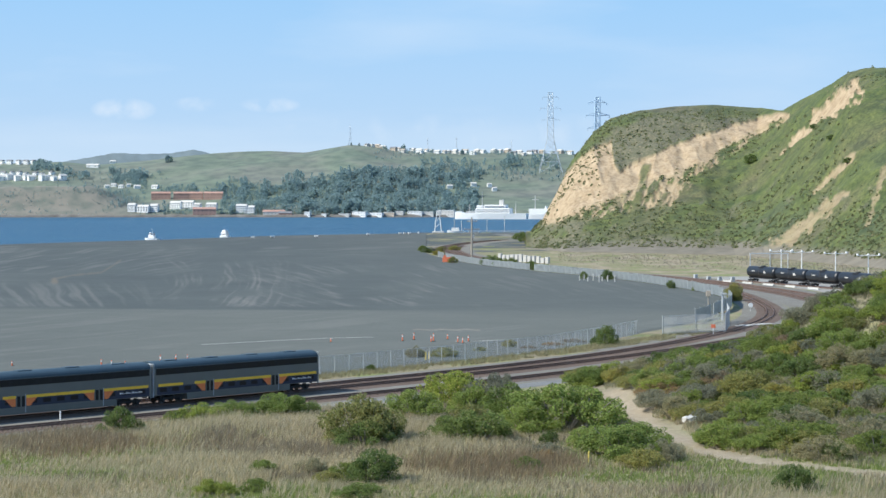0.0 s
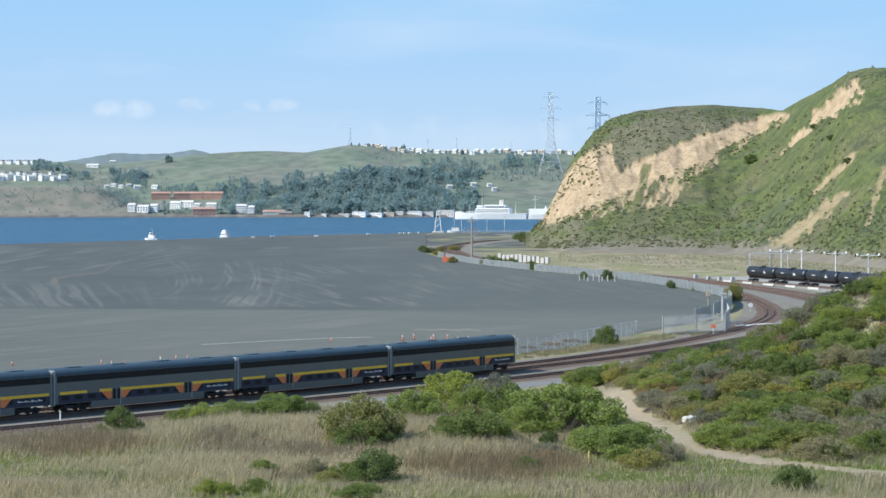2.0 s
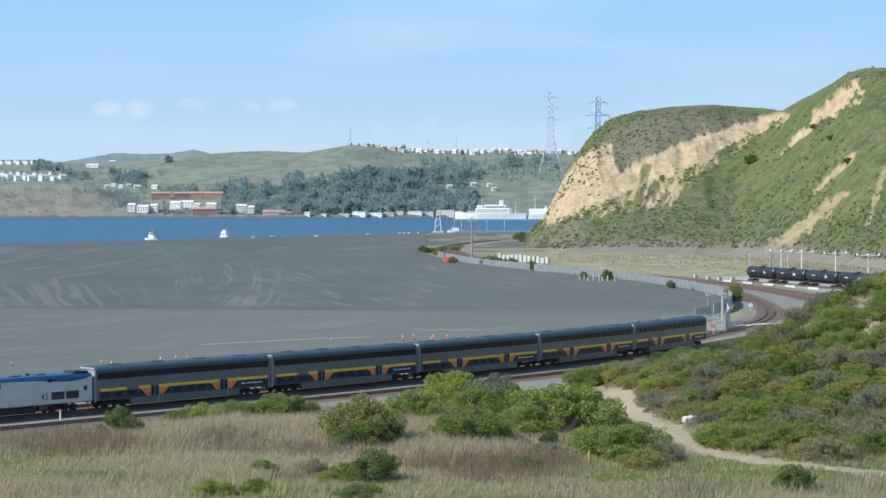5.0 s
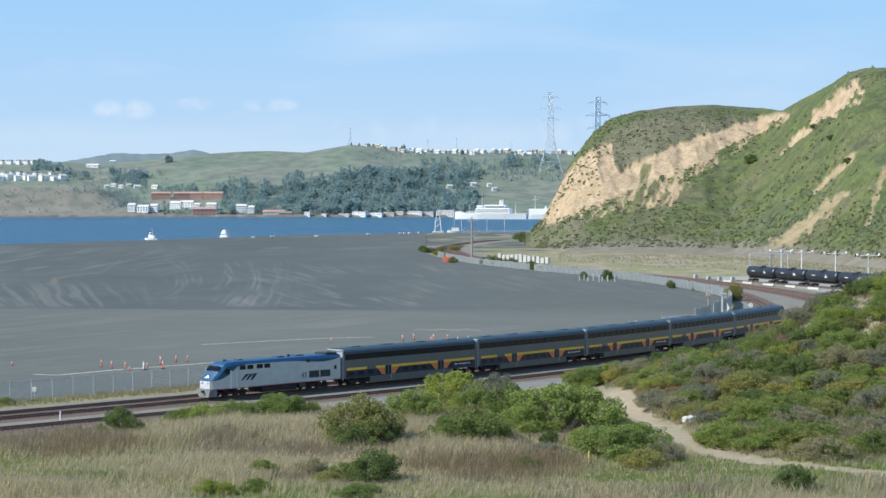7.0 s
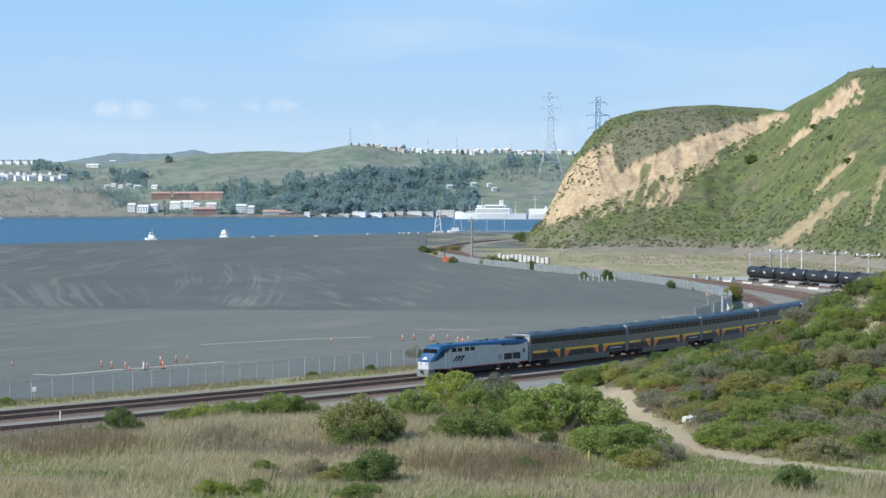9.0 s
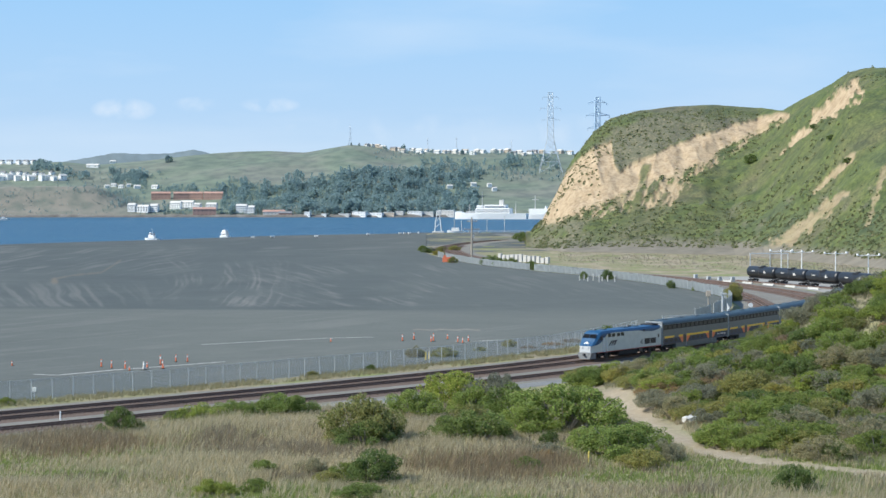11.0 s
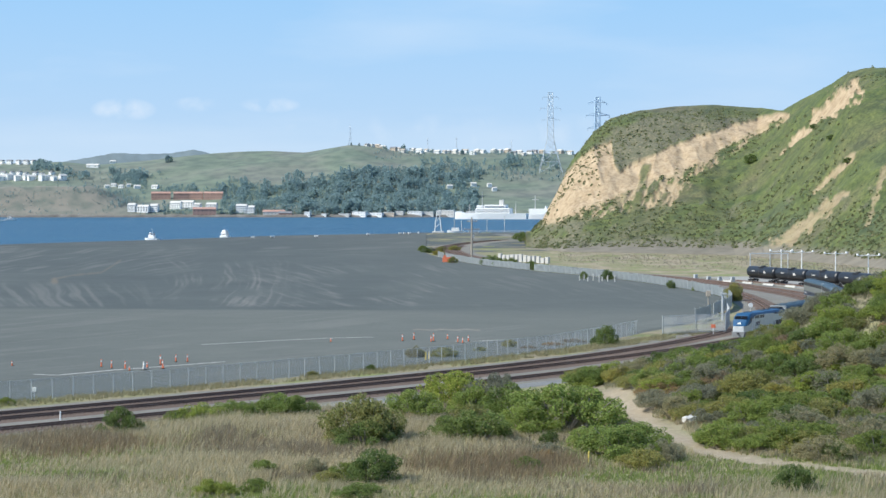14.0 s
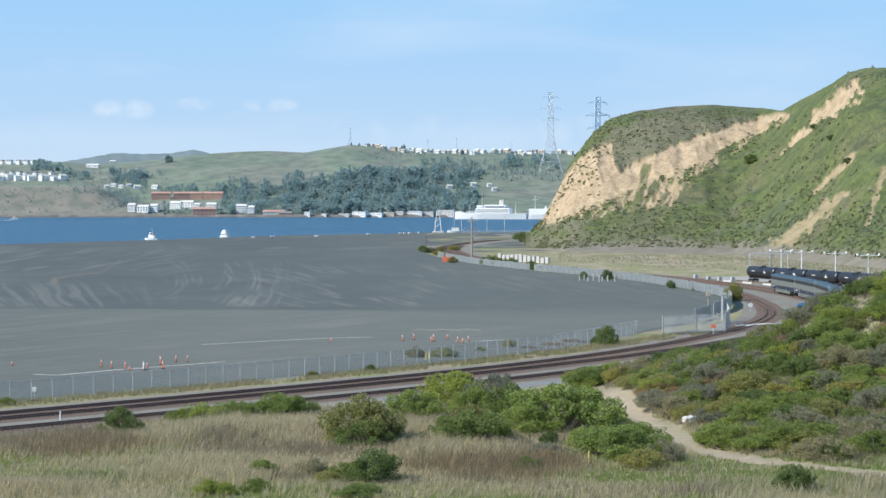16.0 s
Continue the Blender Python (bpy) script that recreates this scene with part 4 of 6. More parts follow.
def build_locomotive():
    """The nose points down the line, to -x."""
    eng = empty("locomotive", Matrix(), "blue and silver diesel locomotive with a sloped nose", "locomotive")
    xs = [-10.35, -10.15, -9.7, -9.1, -8.5, -8.0, -7.3, -6.5, -5, -3, 0, 3, 5.5, 7.5, 9.2, 10.35]
    wid = np.interp(xs, [-10.35, -10.15, -9.5, -8.6, -7.5], [0.95, 1.12, 1.34, 1.48, 1.52])
    split = np.interp(xs, [-10.35, -9.1, -8.0, -7.3, -6.5, -5, 0, 3, 6.5, 8.5, 10.35], [2.1, 2.3, 2.75, 3.25, 3.72, 3.9, 3.88, 3.8, 3.5, 3.45, 3.95])
    top = np.interp(xs, [-10.35, -10.0, -9.6, -8.6, -8.1, -7.5], [2.25, 2.5, 2.9, 3.98, 4.24, 4.34])
    low, high = [], []
    for x, w, s, t in zip(xs, wid, split, top):
        s = min(s, t - 0.12)
        low.append((x, [(-w, 1.18), (-w, s), (w, s), (w, 1.18)]))
        k = max(s + 0.02, t - 0.45)
        high.append((x, [(-w, s + 0.003), (-w, k), (-w * 0.82, t - 0.1), (-w * 0.4, t), (w * 0.4, t), (w * 0.82, t - 0.1), (w, k), (w, s + 0.003)]))
    part("lower_body", loft(low), M_SILVER, eng, "silver lower body")
    part("upper_body", loft(high), M_BLUE, eng, "blue cab and roof band")
    part("nose_plate", loft([(-10.42, [(-0.9, 1.2), (-0.9, 2.1), (0.9, 2.1), (0.9, 1.2)]), (-10.34, [(-0.97, 1.17), (-0.97, 2.12), (0.97, 2.12), (0.97, 1.17)])]), M_NOSE, eng, "white lower nose")
    part("pilot", loft([(-10.6, [(-0.9, 0.22), (-1.2, 1.16), (1.2, 1.16), (0.9, 0.22)]), (-9.7, [(-1.42, 0.28), (-1.42, 1.16), (1.42, 1.16), (1.42, 0.28)])]), M_PILOT, eng, "grey steel pilot")
    part("coupler", box(-10.95, -0.14, 0.75, -10.5, 0.14, 1.02, 0.03), M_UNDER, eng)
    # windscreen lies on the slope of the nose
    for y0, y1 in ((-1.12, -0.06), (0.06, 1.12)):
        bm = bmesh.new()
        a = [(-9.28, 3.26), (-8.82, 3.77)]
        ring = [(a[0][0] - 0.03, y0, a[0][1] + 0.05), (a[0][0] - 0.03, y1, a[0][1] + 0.05), (a[1][0] - 0.03, y1 * 0.97, a[1][1] + 0.05), (a[1][0] - 0.03, y0 * 0.97, a[1][1] + 0.05)]
        f = bm.faces.new([bm.verts.new(p) for p in ring])
        bmesh.ops.solidify(bm, geom=[f], thickness=0.08)
        part("windscreen", bm, M_WINDOW, eng)
    for y in (-0.5, 0.5):
        lamp = part("headlight", rod((-10.5, y, 1.95), (-10.3, y, 1.95), 0.13, sides=16), M_GALV, eng)
        part("lens", rod((-10.54, y, 1.95), (-10.5, y, 1.95), 0.09, sides=16), M_WHITE, lamp)
    bm = bmesh.new()
    for k in range(3):
        add_box(bm, -10.12 + 0.1 * k, -0.42 + 0.14 * k, 2.46 + 0.1 * k, -10.0 + 0.1 * k, 0.42 - 0.14 * k, 2.56 + 0.1 * k)
    part("nose_emblem", bm, M_WHITE, eng, "small white emblem")
    for s in (-1, 1):
        w = 1.52
        o = lambda x0, x1, z0, z1, out: box(x0, min(s * (w - 0.02), s * (w + out)), z0, x1, max(s * (w - 0.02), s * (w + out)), z1)
        part("side_sill", o(-9.4, 10.3, 1.08, 1.17, 0.02), M_RED, eng, "dull red sill stripe")
        for x in (-5.8, -4.6, -3.1, -1.9):
            part("side_window", o(x - 0.48, x + 0.48, 3.28, 3.8, 0.015), M_WINDOW, eng)
        part("cab_window", o(-8.55, -7.75, 2.95, 3.5, 0.012), M_WINDOW, eng)
        door = part("cab_door", o(-7.6, -6.9, 1.25, 3.2, 0.01), M_SILVER, eng)
        for x in (-7.72, -6.78):
            part("grab_rail", rod((x, s * (w + 0.07), 1.15), (x, s * (w + 0.07), 3.3), 0.075), M_WHITE, door, "white grab rail")
        for x0, x1 in ((5.0, 6.7), (6.9, 8.6)):
            grille = part("grille", o(x0, x1, 1.6, 2.45, 0.012), M_UNDER, eng, "dark air grille")
            for k in range(5):
                part("slat", o(x0 + 0.05, x1 - 0.05, 1.68 + 0.15 * k, 1.74 + 0.15 * k, 0.03), M_STEEL, grille)
        part("rear_door", o(9.1, 9.8, 1.3, 3.3, 0.012), M_SILVER, eng)
        part("rear_window", o(9.25, 9.65, 2.4, 2.9, 0.02), M_WINDOW, eng)
        part("roof_vent", o(4.5, 5.1, 3.55, 3.95, 0.02), M_UNDER, eng)
        bm = bmesh.new()
        for k in range(3):
            x = -6.1 + 0.75 * k
            q = slanted(x, x + 0.35, x + 0.75 - 0.1 * k, x + 1.35 - 0.1 * k, 2.0 - 0.02 * k, 2.72, s * w, s * 0.014)
            me = bpy.data.meshes.new("tmp")
            q.to_mesh(me)
            q.free()
            bm.from_mesh(me)
            bpy.data.meshes.remove(me)
        part("side_emblem", bm, M_NAVY, eng, "three dark blue slanted blades")
        text = bpy.data.curves.new("number", "FONT")
        text.body, text.size, text.extrude, text.align_x = "45", 1.0, 0.006, "CENTER"
        num = new("number", text)
        text.materials.append(M_NAVY)
        num.parent = eng
        num.matrix_basis = pose(4.15, s * (w + 0.01), 1.68, 90, 0, 0 if s < 0 else 180)
        num["label"] = "dark blue painted number"
    part("fuel_tank", box(-2.6, -1.35, 0.3, 3.2, 1.35, 1.06, 0.12), M_UNDER, eng)
    part("equipment_box", box(3.5, -1.4, 0.5, 4.6, 1.4, 1.06, 0.05), M_STEEL, eng)
    for x, r in ((-5.2, 0.32), (1.2, 0.62), (4.4, 0.6)):
        part("roof_hatch", box(x - r, -0.5, 4.3, x + r, 0.5, 4.46, 0.04), M_ROOF, eng)
    part("radiator_hood", box(8.3, -1.1, 4.3, 10.2, 1.1, 4.52, 0.08), M_UNDER, eng, "dark radiator hood")
    part("fan", rod((9.2, 0, 4.5), (9.2, 0, 4.58), 0.6, sides=16), M_STEEL, eng)
    part("exhaust", rod((2.9, 0, 4.3), (2.9, 0, 4.55), 0.22), M_UNDER, eng)
    part("horn", rod((-7.0, 0.1, 4.42), (-7.5, 0.1, 4.46), 0.05, 0.1), M_STEEL, eng)
    for x in (-6.6, 6.9):
        bogie(eng, x, (-1.37, 1.37), 0.5, True)
    return eng


def build_train():
    first = build_passenger_car()
    TRAIN.append((first, -CAR / 2, 9.9))
    for k in range(1, 5):
        TRAIN.append((copy_thing(first, Matrix()), -CAR / 2 - CAR * k, 9.9))
    TRAIN.append((build_locomotive(), -CAR * 5 - LOCO / 2, 6.7))


# ------------------------------------------------------------ plants
def leaf_cloud(rng, lobes, count, size, upright=0.0):
    """Small pointed leaves in and over rounded lobes (x, y, z, radius); returns vertices and faces."""
    lobes = np.array(lobes, float)
    pick = rng.choice(len(lobes), count, p=lobes[:, 3] ** 2 / (lobes[:, 3] ** 2).sum())
    d = rng.normal(size=(count, 3))
    d /= np.linalg.norm(d, axis=1)[:, None]
    c = lobes[pick, :3] + d * (lobes[pick, 3] * (0.55 + 0.5 * rng.random(count) ** 0.6))[:, None] * np.array([1, 1, 0.85])
    c[:, 2] = np.maximum(c[:, 2], 0.04)
    a = rng.normal(size=(count, 3)) + d * 0.6 + np.array([0, 0, upright])
    a /= np.linalg.norm(a, axis=1)[:, None]
    b = np.cross(a, rng.normal(size=(count, 3)))
    b /= np.linalg.norm(b, axis=1)[:, None]
    s = size * (0.6 + 0.8 * rng.random(count))[:, None]
    v = np.stack([c - a * s, c + b * s * 0.55, c + a * s, c - b * s * 0.55], 1).reshape(-1, 3)
    f = np.arange(count * 4).reshape(-1, 4)
    return v, f


def build_bush(seed, radius, height, leaves, leaf, size, stems=5, upright=0.3, spread=1.0):
    rng = np.random.default_rng(seed)
    bush = new("bush")
    lobes = []
    for k in range(60):
        a = rng.random() * 6.283
        r = radius * spread * math.sqrt(rng.random()) * 0.84
        lr = radius * (0.10 + 0.19 * rng.random() ** 1.5)
        z = max(lr * 0.7, (height - lr) * (0.08 + 0.92 * rng.random() ** 0.8) * (1 - 0.42 * (r / radius) ** 2.2))
        lobes.append((r * math.cos(a), r * math.sin(a), z, lr))
    lobes.append((0.1 * radius, 0, height - radius * 0.3, radius * 0.28))
    v, f = leaf_cloud(rng, lobes, leaves, size, upright)
    crown = mesh_object("crown", v, f, leaf, bush)
    bm = bmesh.new()
    for x, y, z, lr in lobes[:stems]:
        add_rod(bm, (x * 0.15, y * 0.15, -0.25), (x, y, z), 0.035 + 0.02 * radius, 0.015, 5)
    for x, y, z, lr in lobes[stems:stems + 24]:
        tip = Vector((x, y, z)) * (1.0 + 0.14 * rng.random()) + Vector((0, 0, lr * 0.8))
        add_rod(bm, (x * 0.1, y * 0.1, -0.2), tip, 0.018, 0.006, 4)
    part("trunk", bm, M_TWIG, bush)
    bush.matrix_basis = Matrix()
    return bush


BUSH_NOTES = {
    "green": ("bright green rounded coyote brush on the grassy slope", L_GREEN),
    "olive": ("tall olive-green shrub with yellowish tips in dry grass", L_OLIVE),
    "dark": ("dense dark green shrub standing in dry grass", L_DARK),
    "sage": ("grey-green sagebrush on the dry slope", L_SAGE),
    "dry": ("reddish-brown dry brush among the grass", L_DRY),
}
BUSHES = defaultdict(list)


def seed_bushes():
    k = 0
    for kind, (label, leaf) in BUSH_NOTES.items():
        for v in range(3):
            k += 1
            ob = build_bush(100 + k, 1.0, 1.15 if kind != "dry" else 0.85, 12000, leaf, 0.028, upright=1.0 if kind in ("dry", "sage") else 0.3, spread=1.0 + 0.12 * v)
            tagged(ob, label, "bush", "bushes of the slope")
            BUSHES[kind].append(ob)
    return k


def land(x, y):
    return float(ground_height(np.array([x]), np.array([y]))[0])


FIRST = {}


def put_bush(rng, kind, x, y, w, h):
    """A bush w wide and h high, standing at x, y."""
    proto = BUSHES[kind][int(rng.integers(3))]
    m = pose(x, y, land(x, y) - 0.05, 0, 0, float(rng.random() * 360)) @ Matrix.Diagonal((w * 0.62, w * 0.62 * (0.85 + 0.3 * rng.random()), h / 1.08, 1))
    if proto.name not in FIRST:
        FIRST[proto.name] = (proto, m)
        return proto
    return copy_thing(proto, m)


def settle_bushes():
    """The first bush of each kind takes its own place once the others have been copied from it."""
    for ob, m in FIRST.values():
        ob.matrix_basis = m


# kind, x, y, width, height
SHRUBS = [
    ("olive", -7.8, 184, 6.6, 4.9), ("dark", -7.4, 181.5, 4.8, 2.6), ("dark", 2.8, 186, 6.4, 3.4), ("olive", 2.4, 190, 4.6, 3.6),
    ("green", 12.2, 196, 8.8, 4.8), ("green", 15.6, 201, 5.2, 3.8), ("green", 7.2, 204, 6.0, 4.0), ("green", 1.0, 221, 6.6, 4.2), ("green", -3.2, 206, 5.4, 3.6),
    ("sage", 5.5, 214, 5.0, 4.4), ("green", 3.6, 212, 5.0, 3.2), ("sage", 7.0, 209, 2.6, 4.6), ("green", 8.8, 192, 5.6, 3.0),
    ("dark", -32.2, 191, 3.2, 3.0), ("green", -25.6, 203, 5.0, 2.4), ("green", -22.4, 204.5, 4.4, 2.5), ("dark", -28.0, 202, 3.0, 1.7), ("green", -18.6, 207, 6.0, 2.9), ("green", -16.0, 208.5, 4.0, 2.6),
    ("dark", -5.9, 158, 4.4, 2.9), ("dark", -8.3, 160, 2.4, 1.6), ("sage", -11.2, 163, 2.4, 1.6), ("green", -15.4, 163, 2.1, 1.3), ("green", -15.0, 154, 2.2, 1.2),
    ("green", -18.8, 152, 1.9, 1.4), ("green", -17.2, 151.5, 1.8, 1.3), ("green", -6.6, 150.5, 3.4, 1.2), ("olive", -9.4, 157, 2.2, 1.4),
    ("green", 16.8, 176, 7.4, 3.0), ("green", 19.2, 183, 4.6, 2.4), ("green", 14.2, 182, 4.4, 2.2), ("olive", 17.4, 169, 4.0, 1.8), ("sage", 20.0, 174, 3.0, 2.0),
    ("dark", 10.2, 184, 1.6, 1.4), ("dark", 28.0, 154, 3.0, 2.4), ("dry", 9.2, 170, 2.2, 1.6), ("green", 7.4, 166, 2.4, 1.3),
    ("sage", 9.6, 176, 3.0, 1.4), ("dark", -2.0, 185, 2.2, 1.4),
    ("dark", 27.2, 322, 3.3, 3.3), ("olive", 10.9, 314, 2.0, 1.5), ("olive", 0.1, 293, 3.2, 1.7), ("sage", -4.2, 292, 2.3, 2.1), ("dark", -3.5, 292.5, 1.4, 1.4),
    ("dark", -10.2, 270, 1.4, 1.0), ("olive", -17.8, 262, 1.4, 0.8), ("dark", -51, 224, 1.6, 1.0), ("dry", 18, 318, 3.6, 1.0), ("dry", 14, 311, 3.0, 0.9), ("olive", 5.8, 305, 1.8, 0.9), ("dry", 22, 325, 3.4, 1.2),
    ("dark", 51.5, 600, 3.6, 3.4), ("dark", 69, 521, 2.4, 2.6), ("dark", 63.6, 535, 2.2, 2.6), ("olive", 71.2, 470, 4.4, 4.6), ("dark", 44.5, 607, 2.2, 2.6),
    ("dark", 18.4, 745, 6.5, 4.2), ("dark", 26, 716, 5.0, 4.0), ("dark", 32.0, 696, 4.2, 3.4), ("dark", 36.5, 672, 3.2, 2.8), ("dark", 22.0, 728, 5.0, 3.6), ("olive", 4.0, 772, 3.6, 3.0), ("olive", -2, 905, 5, 2.4), ("dark", -8, 945, 5, 2.6), ("dark", -10.5, 985, 5, 3), ("olive", -1, 980, 5, 2.6), ("sage", -6, 965, 5, 2.4), ("olive", 6, 1000, 6, 2.6), ("dark", 54, 1290, 11, 6), ("dark", 57, 1240, 12, 6), ("olive", 55, 1180, 11, 5), ("dark", 56, 1120, 12, 6), ("sage", 58, 1075, 12, 5), ("olive", 61, 1035, 12, 5), ("dark", 66, 1000, 12, 5), ("sage", 72, 975, 12, 4.5),
]


def scatter_shrubs():
    rng = np.random.default_rng(21)
    for kind, x, y, w, h in SHRUBS:
        put_bush(rng, kind, x, y, w, h)
    placed = 0
    while placed < 300:
        y = 158 + 105 * rng.random()
        x = 17 + 58 * rng.random()
        if not 0.06 < x / y < 0.262:
            continue
        if off_way(x, y, PATH_LINE[::3]) < 2.6 or off_way(x, y) < 17:
            continue
        if math.hypot(x - 25.6, y - 196.3) < 2.8:
            continue
        foot = float(np.interp(x, [14, 20, 23, 30, 36, 60, 120], [236, 222, 193, 174, 169, 160, 130]))
        if y < foot + 1.0 or y > 262 or (x > 50 and y > 228 and rng.random() < 0.3):
            continue
        sage = 0.14 + 0.007 * (x - 20)
        r = rng.random()
        kind = "sage" if r < sage else "green" if r < sage + 0.42 else "dark" if r < sage + 0.58 else "olive" if r < 0.97 else "dry"
        w = 2.2 + 3.0 * rng.random()
        put_bush(rng, kind, x, y, w, w * (0.42 + 0.22 * rng.random()))
        placed += 1


def grass_blades(name, rng, xs, ys, zs, height, width, leaf, label, per=3):
    """Tufts of narrow bent blades, one mesh."""
    n = len(xs) * per
    c = np.repeat(np.c_[xs, ys, zs], per, 0) + np.c_[rng.normal(size=(n, 2)) * 0.12, np.zeros(n)]
    h = np.repeat(height, per) * (0.6 + 0.6 * rng.random(n))
    a = rng.random(n) * 6.283
    side = np.c_[np.cos(a), np.sin(a) * 0.3, np.zeros(n)] * (width * (0.6 + 0.8 * rng.random(n)))[:, None]
    lean = np.c_[rng.normal(size=n) * 0.22 + 0.14, rng.normal(size=n) * 0.22, np.ones(n)] * h[:, None]
    mid = c + lean * 0.55
    tip = c + lean * np.array([1.25, 1.25, 0.95])
    v = np.stack([c - side, c + side, mid + side * 0.7, mid - side * 0.7, tip], 1).reshape(-1, 3)
    k = np.arange(n)[:, None] * 5
    f = (k + np.array([0, 1, 2, 3])).tolist() + (k + np.array([3, 2, 4])).tolist()
    ob = mesh_object(name, v, f, leaf)
    return tagged(ob, label, "grass", kind="stuff")


def grow_grass():
    rng = np.random.default_rng(5)
    n = 100000
    y = 140 + 76 * rng.random(n)
    x = (-0.27 + 0.53 * rng.random(n)) * y
    ok = (off_way(x, y, PATH_LINE[::3]) > 2.2) & (off_way(x, y) > 16.8) & (x > np.interp(y, MAIN[:, 1], MAIN[:, 0]))
    x, y = x[ok], y[ok]
    z = ground_height(x, y)
    patch = 1.3 * fbm(x / 14, y / 9 + 3, 3) + 0.35 * smoothstep(0, 18, x) - 0.45 * smoothstep(172, 190, y) + 0.3 * (1 - smoothstep(150, 172, y)) - 0.08
    green = patch + 0.5 * rng.normal(size=len(x)) > 0.13
    tall = 0.45 + 0.55 * smoothstep(-0.2, 0.7, fbm(x / 11 + 7, y / 11, 3)) + 0.45 * smoothstep(172, 190, y) * (x < 0)
    weeds = ~green & (fbm(x / 10 + 31, y / 8, 3) + 0.25 * rng.normal(size=len(x)) + 0.75 * (1 - smoothstep(-36, -28, x)) * smoothstep(172, 178, y) > 0.38)
    d = ~green & ~weeds
    grass_blades("dry_weeds", rng, x[weeds], y[weeds], z[weeds], tall[weeds] * 1.35, 0.035, L_WEED, "reddish-brown dead weeds among the grass")
    grass_blades("dry_grass", rng, x[d], y[d], z[d], tall[d] * 1.3, 0.032, L_STRAW, "tall straw-coloured dry grass")
    grass_blades("green_grass", rng, x[green], y[green], z[green], tall[green] * 0.6, 0.04, L_BLADE, "short green spring grass between dry stalks")
    # rust-coloured brush in front of the big shrubs and by the field's edge
    n = 3800
    spot = rng.integers(0, 5, n)
    bx = np.array([1.0, 5.5, 8.0, -37.0, -33.5])[spot] + rng.normal(size=n) * np.array([3.4, 2.8, 2.2, 4.4, 3.4])[spot]
    by = np.array([168.0, 165.0, 169.0, 181.0, 183.0])[spot] + rng.normal(size=n) * np.array([3.0, 3.2, 2.4, 4.0, 3.4])[spot]
    grass_blades("rust_brush", rng, bx, by, ground_height(bx, by), 0.6 + 0.9 * rng.random(n), 0.03, L_RUST, "rust-brown twiggy dead brush standing in the grass")
    n = 15000
    y = 164 + 98 * rng.random(n)
    x = 20 + 46 * rng.random(n)
    ok = (off_way(x, y, PATH_LINE[::3]) > 2.4) & (off_way(x, y) > 14) & (y > np.interp(x, [14, 20, 23, 30, 36, 60, 120], [236, 222, 193, 174, 169, 160, 130])) & (x / y < 0.265)
    x, y = x[ok], y[ok]
    grass_blades("slope_grass", rng, x, y, ground_height(x, y), 0.35 + 0.5 * rng.random(len(x)), 0.05, L_VERGE, "dry grass between the bushes of the slope")
    # verge along the fence, on the lot's side of the tracks
    n = 9000
    s = 180 + 300 * rng.random(n)
    o = 10.8 + 5.5 * rng.random(n)
    i = s.astype(int)
    p = MAIN[i] + NRM[i] * o[:, None]
    keep = fbm(p[:, 0] / 7, p[:, 1] / 7, 3) > -0.35
    p = p[keep]
    grass_blades("verge_grass", rng, p[:, 0], p[:, 1], np.full(len(p), -0.34), 0.28 + 0.4 * rng.random(len(p)), 0.045, L_VERGE, "dry grass verge along the chain-link fence")


def clump_cloud(rng, centres, sizes, leaf, name, label, category, per=26, squash=1.0, leaf_size=0.34):
    """Many far trees or shrubs as leaf clumps in one mesh."""
    n = len(centres)
    c = np.repeat(np.asarray(centres), per, 0)
    s = np.repeat(np.asarray(sizes), per)
    d = rng.normal(size=(n * per, 3))
    d /= np.linalg.norm(d, axis=1)[:, None]
    d[:, 2] = np.abs(d[:, 2]) * squash * 1.6 * (0.5 + 0.5 * rng.random(n * per))
    c = c + d * (s * (0.45 + 0.55 * rng.random(n * per)))[:, None] * np.array([0.62, 0.62, 1])
    a = rng.normal(size=(n * per, 3))
    a /= np.linalg.norm(a, axis=1)[:, None]
    b = np.cross(a, rng.normal(size=(n * per, 3)))
    b /= np.linalg.norm(b, axis=1)[:, None]
    q = (s * leaf_size * (0.6 + 0.8 * rng.random(n * per)))[:, None]
    v = np.stack([c - a * q, c + b * q * 0.8, c + a * q, c - b * q * 0.8], 1).reshape(-1, 3)
    ob = mesh_object(name, v, np.arange(len(v)).reshape(-1, 4), leaf)
    return tagged(ob, label, category, kind="stuff")


def far_trees(rng, centres, sizes, leaf, name, label, category, per=44):
    """Far trees, each a tall uneven crown of leaf sprays, in one mesh."""
    n = len(centres) * per
    c = np.repeat(np.asarray(centres, float), per, 0)
    s = np.repeat(np.asarray(sizes, float), per)
    slim = np.repeat(0.75 + 0.5 * rng.random(len(centres)), per)
    up = rng.random(n) ** 0.8
    a = rng.random(n) * 6.283
    r = s * 0.30 * slim * np.sqrt(rng.random(n)) * (0.35 + 1.3 * np.sqrt(np.clip(up * (1.04 - up), 0, 1)))
    c = c + np.c_[r * np.cos(a), r * np.sin(a), s * (0.04 + 0.98 * up)]
    ax = rng.normal(size=(n, 3)) + np.array([0, 0, 0.9])
    ax /= np.linalg.norm(ax, axis=1)[:, None]
    b = np.cross(ax, rng.normal(size=(n, 3)))
    b /= np.linalg.norm(b, axis=1)[:, None]
    q = (s * 0.115 * (0.6 + 0.8 * rng.random(n)))[:, None]
    v = np.stack([c - ax * q, c + b * q * 0.7, c + ax * q, c - b * q * 0.7], 1).reshape(-1, 3)
    ob = mesh_object(name, v, np.arange(len(v)).reshape(-1, 4), leaf)
    return tagged(ob, label, category, kind="stuff")


